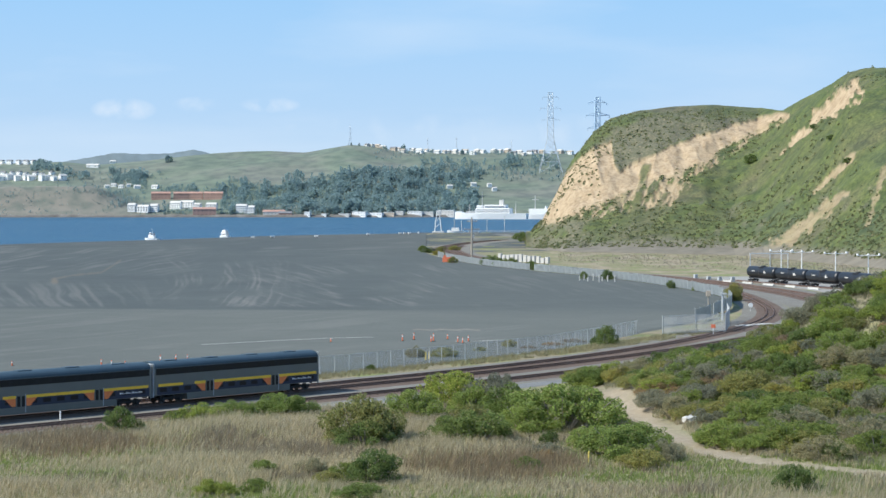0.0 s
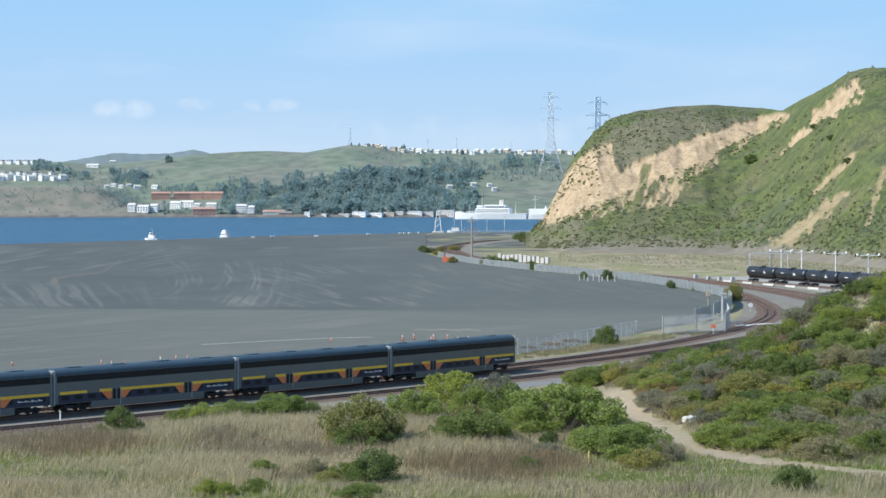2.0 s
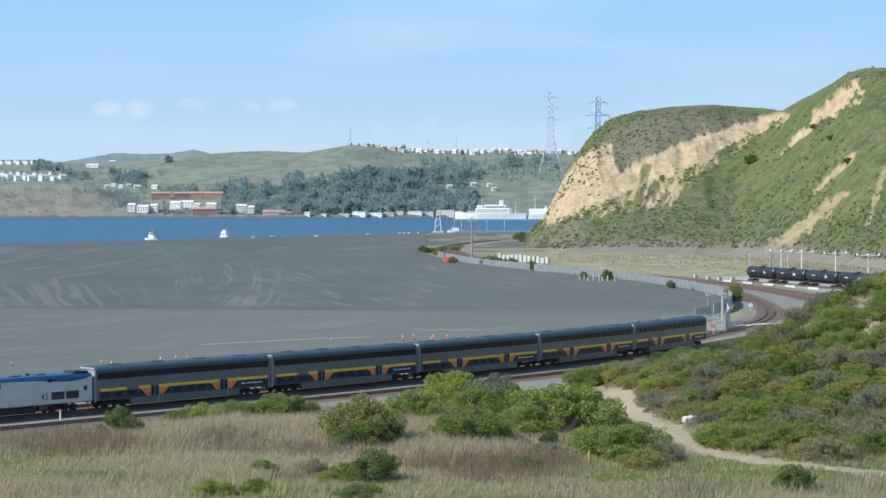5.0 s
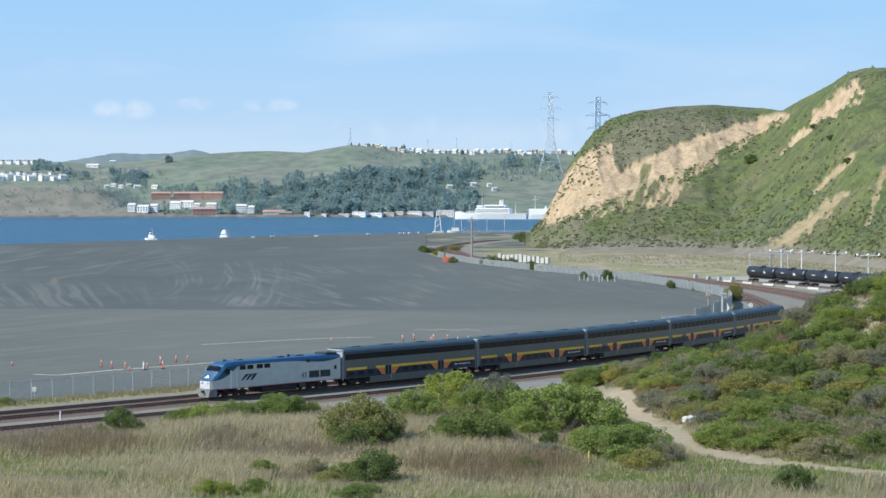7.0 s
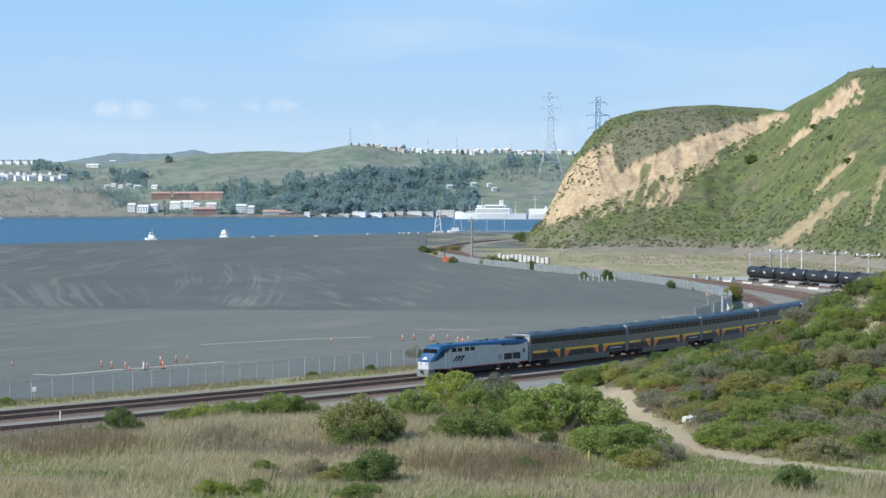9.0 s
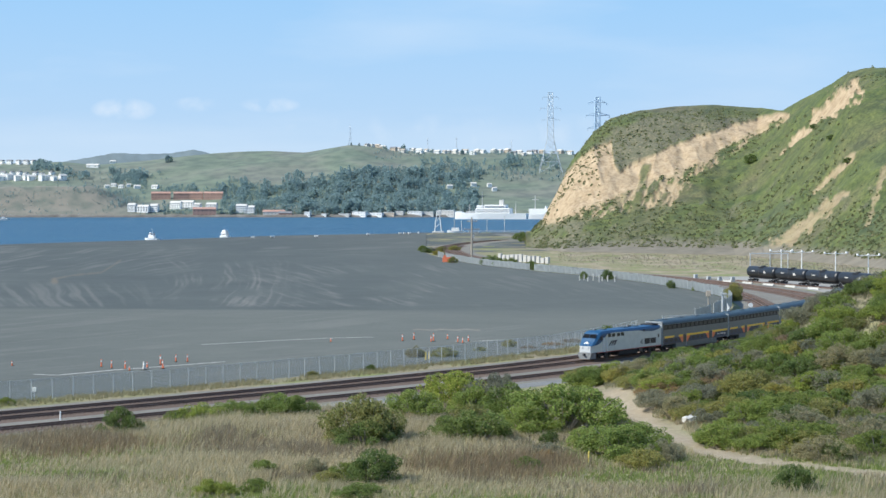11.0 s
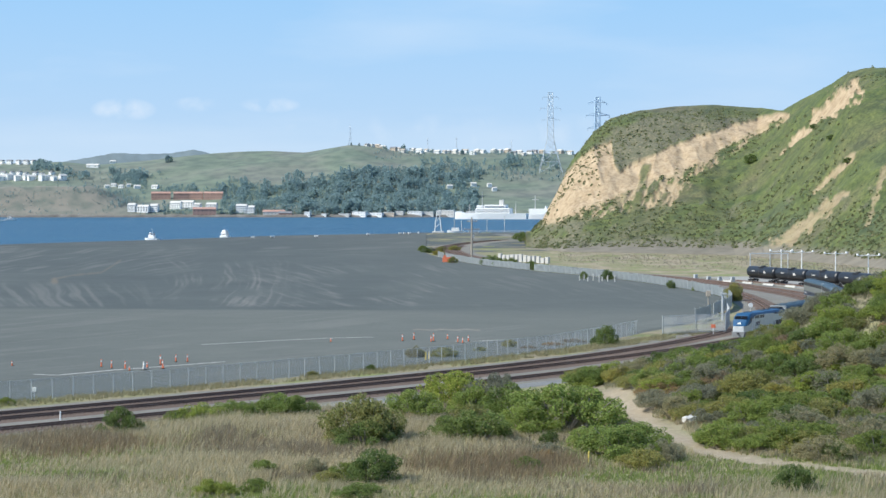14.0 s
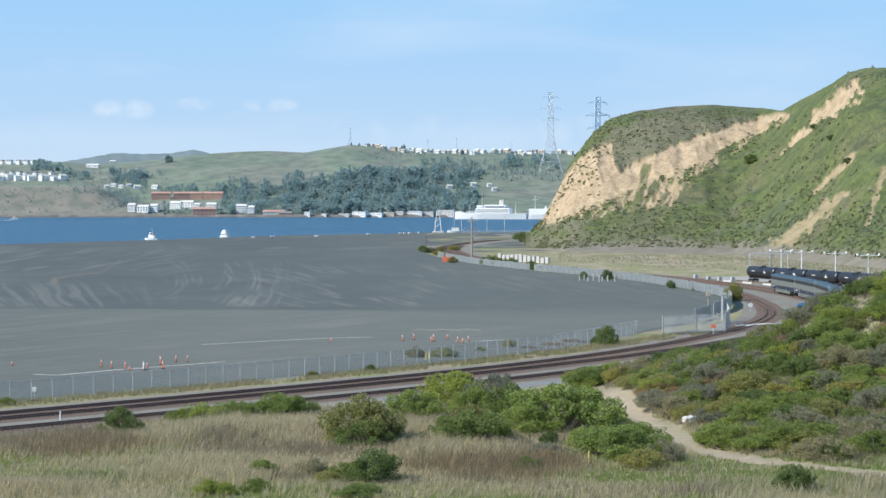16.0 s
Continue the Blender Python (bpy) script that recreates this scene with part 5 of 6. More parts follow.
def grow_bluff_scrub():
    rng = np.random.default_rng(9)
    n = 19000
    b = 940 + 640 * rng.random(n)
    u = (b - 784) / 3400
    y_c = np.interp(b, [930, 1080, 1340, 1400, 1500, 1700, 2400], [1120, 1250, 1270, 1150, 1040, 980, 900])
    y_f = np.interp(b, [930, 1000, 1300, 1420, 1568, 1800, 2400], [1040, 960, 900, 800, 700, 640, 560])
    t = rng.random(n) ** 1.1
    y = y_f + (y_c - y_f) * (0.05 + 0.97 * t)
    z, bare = bluff_at(u, y)
    x = u * y
    thick = fbm(x / 35 + 2, y / 35, 4) + 0.35 * (1 - smoothstep(0.1, 0.4, t)) + 0.45 * (b < 1150) * smoothstep(0.5, 0.8, t) - np.where(b < 1095, 0.1, 0.55) * bare + 0.5 * ((b > 1050) & (b < 1300)) * smoothstep(0.55, 0.7, t) * (1 - smoothstep(0.85, 0.95, t)) * (bare < 0.3)
    row = 364 - (z - 23) / y * 3400
    rim, sky = np.interp(b, *SCAR_TOP), np.interp(b, SKY_X, SKY_R)
    thick = thick + 0.5 * (row > sky + 10) * (row < rim + 2) * (b > 1015) * (b < 1330) + 0.4 * (b < 1062) * (row > rim + 4) * (row < 352) - 0.2 * (row < sky + 9) + 0.45 * (row > np.interp(b, *SCAR_LOW)) * (row < np.interp(b, *SCAR_FOOT) + 8) + 0.4 * (b > 1460) * (row > 385)
    ok = thick + 0.25 * rng.normal(size=n) > 0.40
    x, y, z = x[ok], y[ok], z[ok]
    size = 0.42 + 1.5 * rng.random(len(x)) ** 2.6
    clump_cloud(rng, np.c_[x, y, z - 0.3], size * 0.95, L_SCRUB, "hillside_scrub", "dark low scrub scattered over the bluff", "scrub", 14, 0.6)
    n = 9000
    b = 0.06 + 0.175 * rng.random(n)
    y = np.interp(b, [0.058, 0.08, 0.15, 0.19, 0.233], [800, 760, 700, 690, 640]) + rng.random(n) * np.interp(b, [0.058, 0.15, 0.233], [200, 200, 80]) + 22 * rng.normal(size=n)
    x = b * y
    ok = (off_way(x, y) > 18) & (x > np.interp(y, MAIN[:, 1], MAIN[:, 0])) & (fbm(x / 14, y / 30, 3) + 0.5 * rng.normal(size=n) > 0.0)
    clump_cloud(rng, np.c_[x[ok], y[ok], np.full(ok.sum(), -0.45)], 0.25 + 0.35 * rng.random(ok.sum()), L_BANK, "bank_weeds", "low dry tan weeds at the foot of the bluff", "weeds", 7, 0.7)
    for px, tt in ((1328, 0.52), (1440, 0.70), (1500, 0.5), (1470, 0.60)):
        u = (px - 784) / 3400
        yf = float(np.interp(px, [1300, 1420, 1568], [900, 800, 700]))
        yc = float(np.interp(px, [1080, 1340, 1400, 1500, 1700], [1250, 1270, 1150, 1040, 980]))
        yy = yf + (yc - yf) * tt
        zz, _ = bluff_at(np.array([u]), np.array([yy]))
        ob = copy_thing(BUSHES["dark"][0], pose(u * yy, yy, float(zz[0]) - 0.3) @ Matrix.Diagonal((4.2, 4.2, 5.0, 1) if px == 1328 else (2.6, 2.6, 2.4, 1)))
        tagged(ob, "dark round shrub alone on the green bluff")


# ------------------------------------------------------------ along the tracks and in the lot
def build_fence():
    """Chain-link along the lot: posts, top rail and diagonal wire."""
    fence = empty("chain_link_fence", Matrix(), "grey chain-link fence between the lot and the tracks", "fence")
    lo, hi = 215, 466
    line = FENCE[lo:hi]
    z0, z1 = -0.34, 2.2
    proto = None
    for k in range(0, hi - lo, 3):
        x, y = line[k]
        if proto is None:
            proto = part("post", rod((0, 0, z0), (0, 0, z1 + 0.06), 0.06, sides=6), M_GALV, fence)
            proto.location = (x, y, 0)
        else:
            ob = new("post", proto.data)
            ob.parent, ob.location = fence, (x, y, 0)
            ob.rotation_euler = (radians(random.uniform(-1.5, 1.5)), radians(random.uniform(-1.5, 1.5)), 0)
    sweep("top_rail", line, [(-0.025, z1 - 0.025), (-0.025, z1 + 0.025), (0.025, z1 + 0.025), (0.025, z1 - 0.025), (-0.025, z1 - 0.025)], M_GALV, "", "", fence, "")
    fine = resample(line, 0.16)
    v, f = [], []
    rise = 14
    t = 0.014
    for d in (1, -1):
        for i in range(0, len(fine) - rise):
            a, b = (i, i + rise) if d > 0 else (i + rise, i)
            k = len(v)
            v += [(fine[a][0], fine[a][1], z0 + 0.05), (fine[a][0] + t, fine[a][1] + t, z0 + 0.05 + t), (fine[b][0] + t, fine[b][1] + t, z1 + t), (fine[b][0], fine[b][1], z1)]
            f.append((k, k + 1, k + 2, k + 3))
    wire = mesh_object("wire_mesh", v, f, M_GALV, fence)
    wire["kind"] = "stuff"


def build_screen_fence():
    """Pale screened fence round the curve, panel by panel between posts."""
    fence = empty("screened_fence", Matrix(), "fence hung with pale blue-grey screening round the curve", "fence")
    for k in range(505, 1010, 5):
        a, b = FENCE[k], FENCE[k + 5]
        d = b - a
        rng = random.Random(k)
        h = 2.35 + rng.uniform(-0.12, 0.12)
        m = pose(a[0], a[1], 0, 0, 0, math.degrees(math.atan2(d[1], d[0])))
        ln = float(np.hypot(*d))
        post = part("post", rod((0, 0, -0.34), (0, 0, 2.6), 0.05, sides=6), M_GALV, fence)
        post.matrix_basis = m
        if rng.random() < 0.97:
            bm = bmesh.new()
            for i in range(6):
                for j in (0, 1):
                    bm.verts.new((ln * i / 5, 0.05 * math.sin(i * 2.1 + k), 0.05 + j * h))
            bm.verts.ensure_lookup_table()
            for i in range(5):
                bm.faces.new([bm.verts[q] for q in (2 * i, 2 * i + 2, 2 * i + 3, 2 * i + 1)])
            bmesh.ops.solidify(bm, geom=bm.faces[:], thickness=0.012)
            panel = part("screen_panel", bm, M_SCREEN, fence)
            panel.matrix_basis = m


def build_gate():
    gate = empty("fenced_gate", Matrix(), "tall galvanised gate enclosure with pale mesh beside the curve", "gate")
    corners = [(39.5, 345), (46.0, 349), (52.0, 353), (55.5, 372), (57.5, 388)]
    z1 = 3.1
    for x, y in corners:
        part("post", rod((x, y, -0.34), (x, y, z1 + 0.2), 0.08, sides=8), M_GALV, gate)
    for (x0, y0), (x1, y1) in zip(corners, corners[1:]):
        n = int(math.hypot(x1 - x0, y1 - y0) / 0.22)
        bm = bmesh.new()
        for k in range(1, n):
            t = k / n
            add_rod(bm, (x0 + (x1 - x0) * t, y0 + (y1 - y0) * t, -0.2), (x0 + (x1 - x0) * t, y0 + (y1 - y0) * t, z1), 0.042, sides=4)
        for z in (0.05, 1.5, z1):
            add_rod(bm, (x0, y0, z), (x1, y1, z), 0.045, sides=5)
        part("gate_panel", bm, M_GALV, gate)
    mast = empty("floodlight_mast", pose(56.8, 390, -0.34), "grey steel mast with a lamp box beside the gate", "mast")
    part("pole", rod((0, 0, 0), (0, 0, 5.4), 0.22, 0.2), M_GALV, mast)
    part("lamp_box", box(-0.4, -0.3, 5.2, 0.9, 0.3, 5.6, 0.05), M_GALV, mast)
    sign = empty("red_sign", pose(48.6, 345, -0.34), "small pink-red sign on a post by the gate", "sign")
    part("post", rod((0, 0, 0), (0, 0, 1.6), 0.04), M_WHITE, sign)
    part("plate", box(-0.4, -0.03, 1.3, 0.4, 0.03, 1.95, 0.02), M_CONE, sign)
    disc = empty("white_marker_disc", pose(67.5, 421, -0.34), "round white marker disc on a short post", "marker")
    part("post", rod((0, 0, 0), (0, 0, 1.2), 0.05), M_GALV, disc)
    part("disc", rod((0, -0.05, 1.5), (0, 0.05, 1.5), 0.5, sides=24), M_WHITE, disc)
    for x, y, w in ((60.0, 372, 2.4), (62.6, 375, 2.0), (58.0, 369, 1.6)):
        slab = empty("concrete_slab", pose(x, y, -0.2, 0, 0, 20), "pale concrete crossing slab beside the rails", "slab", "crossing slabs")
        part("slab", box(-w, -0.9, 0, w, 0.9, 0.12, 0.03), M_CONCRETE, slab)
    box_post = empty("relay_post", pose(61.5, 445, -0.34), "tan relay post beside the inner track", "post")
    part("post", rod((0, 0, 0), (0, 0, 3.4), 0.14), M_POLE, box_post)
    part("relay_box", box(-0.5, -0.4, 2.3, 0.5, 0.4, 3.6, 0.05), M_TAN, box_post)


def build_cones():
    cone = empty("traffic_cone", Matrix(), "tall orange and white channelizer cone on the lot", "cone", "cones on the lot")
    part("base", box(-0.28, -0.28, 0, 0.28, 0.28, 0.07, 0.02), M_RUBBER, cone)
    part("tube", rod((0, 0, 0.07), (0, 0, 1.15), 0.17, 0.10, 10), M_CONE, cone)
    part("white_band", rod((0, 0, 0.72), (0, 0, 0.98), 0.135, 0.118, 10), M_WHITE, cone)
    spots = [(-48.8, 274, 1.15), (-47.0, 272, 1.15), (-44.9, 271, 1.1), (-43.8, 268, 0.7), (-42.1, 273, 0.8), (-39.5, 271, 0.7), (-40.8, 277, 1.5), (-39.6, 271, 1.3),
             (-39.4, 283, 1.1), (-37.7, 283, 1.1), (-6.9, 327, 1.1), (-5.0, 330, 1.2), (-1.6, 326, 1.4), (-2.0, 325, 1.0), (0.8, 331, 0.9), (2.5, 324, 1.0), (3.3, 322, 0.9), (4.3, 326, 1.0), (-62.0, 276, 0.7), (-19.0, 325, 0.6)]
    for k, (x, y, h) in enumerate(spots):
        m = pose(x, y, -0.06, 0, 0, 13 * k) @ Matrix.Diagonal((0.7, 0.7, h * 0.85, 1))
        if k == 0:
            first = m
        else:
            copy_thing(cone, m)
    white = copy_thing(cone, pose(-42.0, 269.5, -0.06) @ Matrix.Diagonal((1.4, 1.4, 0.95, 1)))
    for child in white.children:
        if child.name.startswith("tube"):
            child.data = child.data.copy()
            child.data.materials[0] = M_OFFWHITE
    tagged(white, "white channelizer cone on the lot")
    cone.matrix_basis = first
    curb = empty("pale_strip", Matrix(), "long pale strip of spread gravel on the lot", "gravel strip")
    me = bpy.data.meshes.new("strip")
    ring = [(-5.6 + 12.5 * i / 20, 356 + 1.1 * math.sin(i * 0.9) + (2.0 if j else -2.2 - 0.6 * math.sin(i)), -0.04) for j in (0, 1) for i in range(21)]
    me.from_pydata(ring, [], grid_faces(2, 21).tolist())
    me.materials.append(M_GRAVEL)
    new("strip", me).parent = curb


def build_pale_lines():
    """Thin spilled lines of pale dust along the lot."""
    for name, pts in (("a", [(-56, 262), (-52.4, 260.5), (-46.2, 268.7), (-39, 276), (-32, 283.3)]), ("b", [(-40, 318), (-29, 327), (-19.6, 334), (-12, 336)]), ("c", [(2, 326), (6, 326), (11, 330)])):
        line = resample(np.array(pts, float), 0.7)
        ob = sweep("pale_line", line, [(-0.28, -0.045), (0.28, -0.045)], M_CONCRETE, "thin pale line of dust on the lot", "dirt line")


def build_edge_trailers():
    """Small pale things along the lot's far edge."""
    proto = empty("utility_trailer", Matrix(), "small white utility trailer at the lot's far edge", "trailer", "trailers at the water's edge")
    part("body", box(-2.2, -1.0, 0.6, 2.2, 1.0, 2.4, 0.12), M_WHITE, proto)
    part("drawbar", box(2.2, -0.08, 0.55, 3.4, 0.08, 0.7), M_STEEL, proto)
    for s in (-1, 1):
        part("wheel", rod((0, s * 0.95, 0.35), (0, s * 1.12, 0.35), 0.35, sides=14), M_RUBBER, proto)
    spots = [(-34.5, 1545, 10), (-31, 1547, 60), (-27, 1552, 30), (-20, 1575, 80), (-92, 1395, 0), (-122, 1375, 20), (-58, 1490, 10), (-134, 1352, 5)]
    for k, (x, y, a) in enumerate(spots[1:]):
        copy_thing(proto, pose(x, y, -0.06, 0, 0, a) @ Matrix.Diagonal((0.6, 0.6, 0.6, 1)))
    proto.matrix_basis = pose(spots[0][0], spots[0][1], -0.06, 0, 0, spots[0][2]) @ Matrix.Diagonal((0.6, 0.6, 0.6, 1))


def build_posts():
    def bollard(x, y, h, r, label, material=M_POST, name="bollard"):
        ob = empty(name, pose(x, y, land(x, y) - 0.05, random.uniform(-3, 3), random.uniform(-3, 3), 0), label, "post")
        part("post", rod((0, 0, 0), (0, 0, h), r, r * 0.92, 10), material, ob)
        part("cap", rod((0, 0, h), (0, 0, h + 0.08), r * 0.98, r * 0.5, 10), material, ob)
        return ob
    bollard(22.0, 262, 1.45, 0.12, "yellow steel bollard at the end of the path")
    bollard(22.9, 262, 1.55, 0.14, "yellow and orange bollard at the end of the path")
    bollard(19.4, 264, 1.2, 0.07, "white marker post near the siding", M_WHITE)
    bollard(12.8, 203, 1.3, 0.08, "thin yellow utility marker in the brush")
    bollard(12.9, 170, 1.1, 0.07, "thin yellow utility marker in tall grass")
    bollard(-41.5, 208, 1.0, 0.10, "white concrete mile post beside the siding", M_WHITE)
    bollard(-2.6, 287, 1.35, 0.10, "pale yellow pipe post beside the tracks")
    bollard(-2.1, 288, 1.35, 0.10, "pale yellow pipe post beside the tracks")
    sig = empty("trackside_sign", pose(-48.6, 228, -0.34), "small blue and white sign on a post beside the fence", "sign")
    part("post", rod((0, 0, 0), (0, 0, 1.6), 0.04), M_GALV, sig)
    part("plate", box(-0.22, -0.03, 1.2, 0.22, 0.03, 1.75, 0.02), M_WHITE, sig)
    part("foot", box(-0.35, -0.3, 0, 0.35, 0.3, 0.25, 0.06), M_UNDER, sig)
    rock = new("white_rock", bpy.data.meshes.new("white_rock"))
    bm = bmesh.new()
    bmesh.ops.create_icosphere(bm, subdivisions=3, radius=1.0)
    for v in bm.verts:
        n = noise.noise(v.co * 1.6) * 0.35 + noise.noise(v.co * 4.0) * 0.12
        v.co = Vector((v.co.x * (0.85 + n), v.co.y * (0.6 + n), max(-0.3, v.co.z * (0.5 + n))))
    bm.to_mesh(rock.data)
    bm.free()
    rock.data.materials.append(M_ROCK)
    rock.matrix_basis = pose(25.6, 198, land(25.6, 198) + 0.25, 0, 8, 15)
    tagged(rock, "pale weathered boulder beside the dirt path", "rock")
    for k, (x, y) in enumerate(((42, 590), (43.5, 592), (46, 588), (48.5, 585), (50, 583), (47, 578), (44, 583), (52, 581))):
        ob = empty("white_pile_stub", pose(x, y, -0.34), "short off-white post stub among weeds", "post", "posts at the lot's edge")
        part("post", rod((0, 0, 0), (0, 0, 1.6 + 0.4 * (k % 3)), 0.18, 0.17, 8), M_OFFWHITE, ob)
        part("cap", rod((0, 0, 1.6 + 0.4 * (k % 3)), (0, 0, 1.68 + 0.4 * (k % 3)), 0.19, 0.15, 8), M_OFFWHITE, ob)


def build_tank_cars():
    car = empty("tank_car", Matrix(), "black cylindrical railway tank car standing in the yard", "tank car", "tank cars in the yard")
    ring = [(1.62 * math.cos(a), 3.05 + 1.62 * math.sin(a)) for a in np.linspace(0, 2 * math.pi, 25)[:-1]]
    scale = lambda k: [(y * k, 3.0 + (z - 3.0) * k) for y, z in ring]
    part("tank", loft([(-8.95, scale(0.2)), (-8.85, scale(0.55)), (-8.6, scale(0.82)), (-8.2, scale(0.97)), (-7.8, ring), (7.8, ring), (8.2, scale(0.97)), (8.6, scale(0.82)), (8.85, scale(0.55)), (8.95, scale(0.2))]), M_TANK, car, smooth=False)
    part("dome", rod((0, 0, 4.45), (0, 0, 4.95), 0.75, 0.7, 16), M_TANK, car)
    walkway = part("walkway", box(-1.6, -1.2, 4.5, 1.6, 1.2, 4.56), M_STEEL, car)
    for s in (-1, 1):
        bm = bmesh.new()
        for x in (-1.5, 0, 1.5):
            add_rod(bm, (x, s * 1.15, 4.56), (x, s * 1.15, 5.4), 0.03, sides=5)
        add_rod(bm, (-1.5, s * 1.15, 5.4), (1.5, s * 1.15, 5.4), 0.03, sides=5)
        part("rail", bm, M_STEEL, walkway)
        bm = bmesh.new()
        for k in range(9):
            add_rod(bm, (-0.22, s * 1.7, 1.2 + 0.36 * k), (0.22, s * 1.7, 1.2 + 0.36 * k), 0.025, sides=4)
        for x in (-0.24, 0.24):
            add_rod(bm, (x, s * 1.7, 1.0), (x, s * 1.55, 4.5), 0.03, sides=4)
        part("ladder", bm, M_STEEL, car)
        bm = bars(-4.6, -2.6, 3.1, 3.45, s * 1.6, 7, s * 0.03)
        part("lettering", bm, M_OFFWHITE, car, "small white lettering")
        emblem = bmesh.new()
        add_rod(emblem, (3.4, s * 1.58, 3.1), (3.4, s * 1.66, 3.1), 0.45, sides=16)
        add_box(emblem, 3.6, min(s * 1.58, s * 1.65), 2.8, 4.6, max(s * 1.58, s * 1.65), 3.0)
        part("emblem", emblem, M_OFFWHITE, car, "white rounded emblem")
    part("sill", box(-8.9, -0.45, 1.0, 8.9, 0.45, 1.45, 0.05), M_UNDER, car)
    for s in (-1, 1):
        part("coupler", box(min(s * 8.9, s * 9.25), -0.15, 0.9, max(s * 8.9, s * 9.25), 0.15, 1.15), M_UNDER, car)
    for x in (-6.6, 6.6):
        bogie(car, x, (-0.9, 0.9), 0.42)
    ang = math.degrees(math.atan2(-75.0, 24.0))
    siding = empty("yard_track", Matrix(), "rusty yard track under the tank cars", "railway track", kind="structure")
    d = Vector((24.0, -75.0, 0)).normalized()
    n = Vector((-d.y, d.x, 0))
    for side in (-0.75, 0.75):
        bm = bmesh.new()
        a = Vector((90.4, 595, 0)) + n * side
        b = Vector((128, 477.5, 0)) + n * side
        add_box(bm, 0, -0.04, -0.3, (b - a).length, 0.04, 0.0)
        part("rail", bm, M_RAIL, siding).matrix_basis = pose(a.x, a.y, 0, 0, 0, ang)
    bm = box(0, -1.4, -0.31, 123, 1.4, -0.2)
    part("ballast", bm, M_BALLAST, siding).matrix_basis = pose(90.4, 595, 0, 0, 0, ang)
    for k in range(5):
        p = Vector((96.3, 576.6, 0)) + d * (18.55 * k)
        m = pose(p.x, p.y, 0, 0, 0, ang)
        if k == 0:
            car.matrix_basis = m
        else:
            copy_thing(car, m)
    side = Vector((-0.9525, -0.3048, 0))
    wall = None
    for k in range(8):
        p = Vector((93.0, 588.0, 0)) + d * (13.5 * k) + side * 6.5
        m = pose(p.x, p.y, -0.3, 0, 0, ang + (k * 37 % 5) - 2)
        if wall is None:
            wall = empty("concrete_barrier", m, "low pale concrete barrier in front of the tank cars", "barrier", "barriers in the yard")
            part("body", loft([(-3.0, [(-0.4, 0), (-0.16, 0.2), (-0.12, 0.55), (0.12, 0.55), (0.16, 0.2), (0.4, 0)]), (3.0, [(-0.4, 0), (-0.16, 0.2), (-0.12, 0.55), (0.12, 0.55), (0.16, 0.2), (0.4, 0)])]), M_CONCRETE, wall)
            part("lifting_eye", rod((0, 0, 0.53), (0, 0, 0.65), 0.08, 0.06, 6), M_STEEL, wall)
        else:
            copy_thing(wall, m)
    mast = empty("yard_light_mast", Matrix(), "white T-shaped light mast behind the tank cars", "light mast", "yard light masts")
    part("pole", rod((0, 0, 0), (0, 0, 9.2), 0.18, 0.13), M_WHITE, mast)
    part("crossarm", rod((-3.6, 0, 8.6), (3.6, 0, 8.6), 0.10), M_WHITE, mast)
    for x in (-3.5, 0, 3.5):
        lamp = part("lamp", rod((x, 0, 8.7), (x, 0, 9.2), 0.36, 0.25, 10), M_WHITE, mast)
        part("lens", rod((x, 0, 8.5), (x, 0, 8.7), 0.3, 0.36, 10), M_OFFWHITE, lamp)
    for k, (b, y) in enumerate(((1383, 618), (1419, 606), (1479, 590), (1537, 566))):
        m = pose((b - 784) / 3400 * y, y, -0.34, 0, 0, 5 * k)
        if k == 0:
            mast.matrix_basis = m
        else:
            copy_thing(mast, m)
    gantry = empty("yard_gantry", pose((1328 - 784) / 3400 * 612, 612, -0.34), "pale steel gantry over the yard track", "gantry")
    for x in (0, 6.3, 12.0):
        part("leg", rod((x, 0, 0), (x, 0, 8.0), 0.14), M_GALV, gantry)
    part("beam", box(-0.2, -0.15, 7.9, 12.2, 0.15, 8.2, 0.03), M_GALV, gantry)
    for k, (x, y) in enumerate(((83, 600), (80.5, 612), (86, 597), (89, 590))):
        ob = empty("equipment_cabinet", pose(x, y, -0.34, 0, 0, 30), "pale grey trackside equipment cabinet on gravel", "cabinet", "trackside cabinets")
        part("body", box(-0.6, -0.4, 0, 0.6, 0.4, 1.2 + 0.2 * (k % 2), 0.05), M_GALV, ob)
        part("door", box(-0.5, -0.43, 0.15, 0.5, -0.4, 1.1, 0.01), M_OFFWHITE, ob)


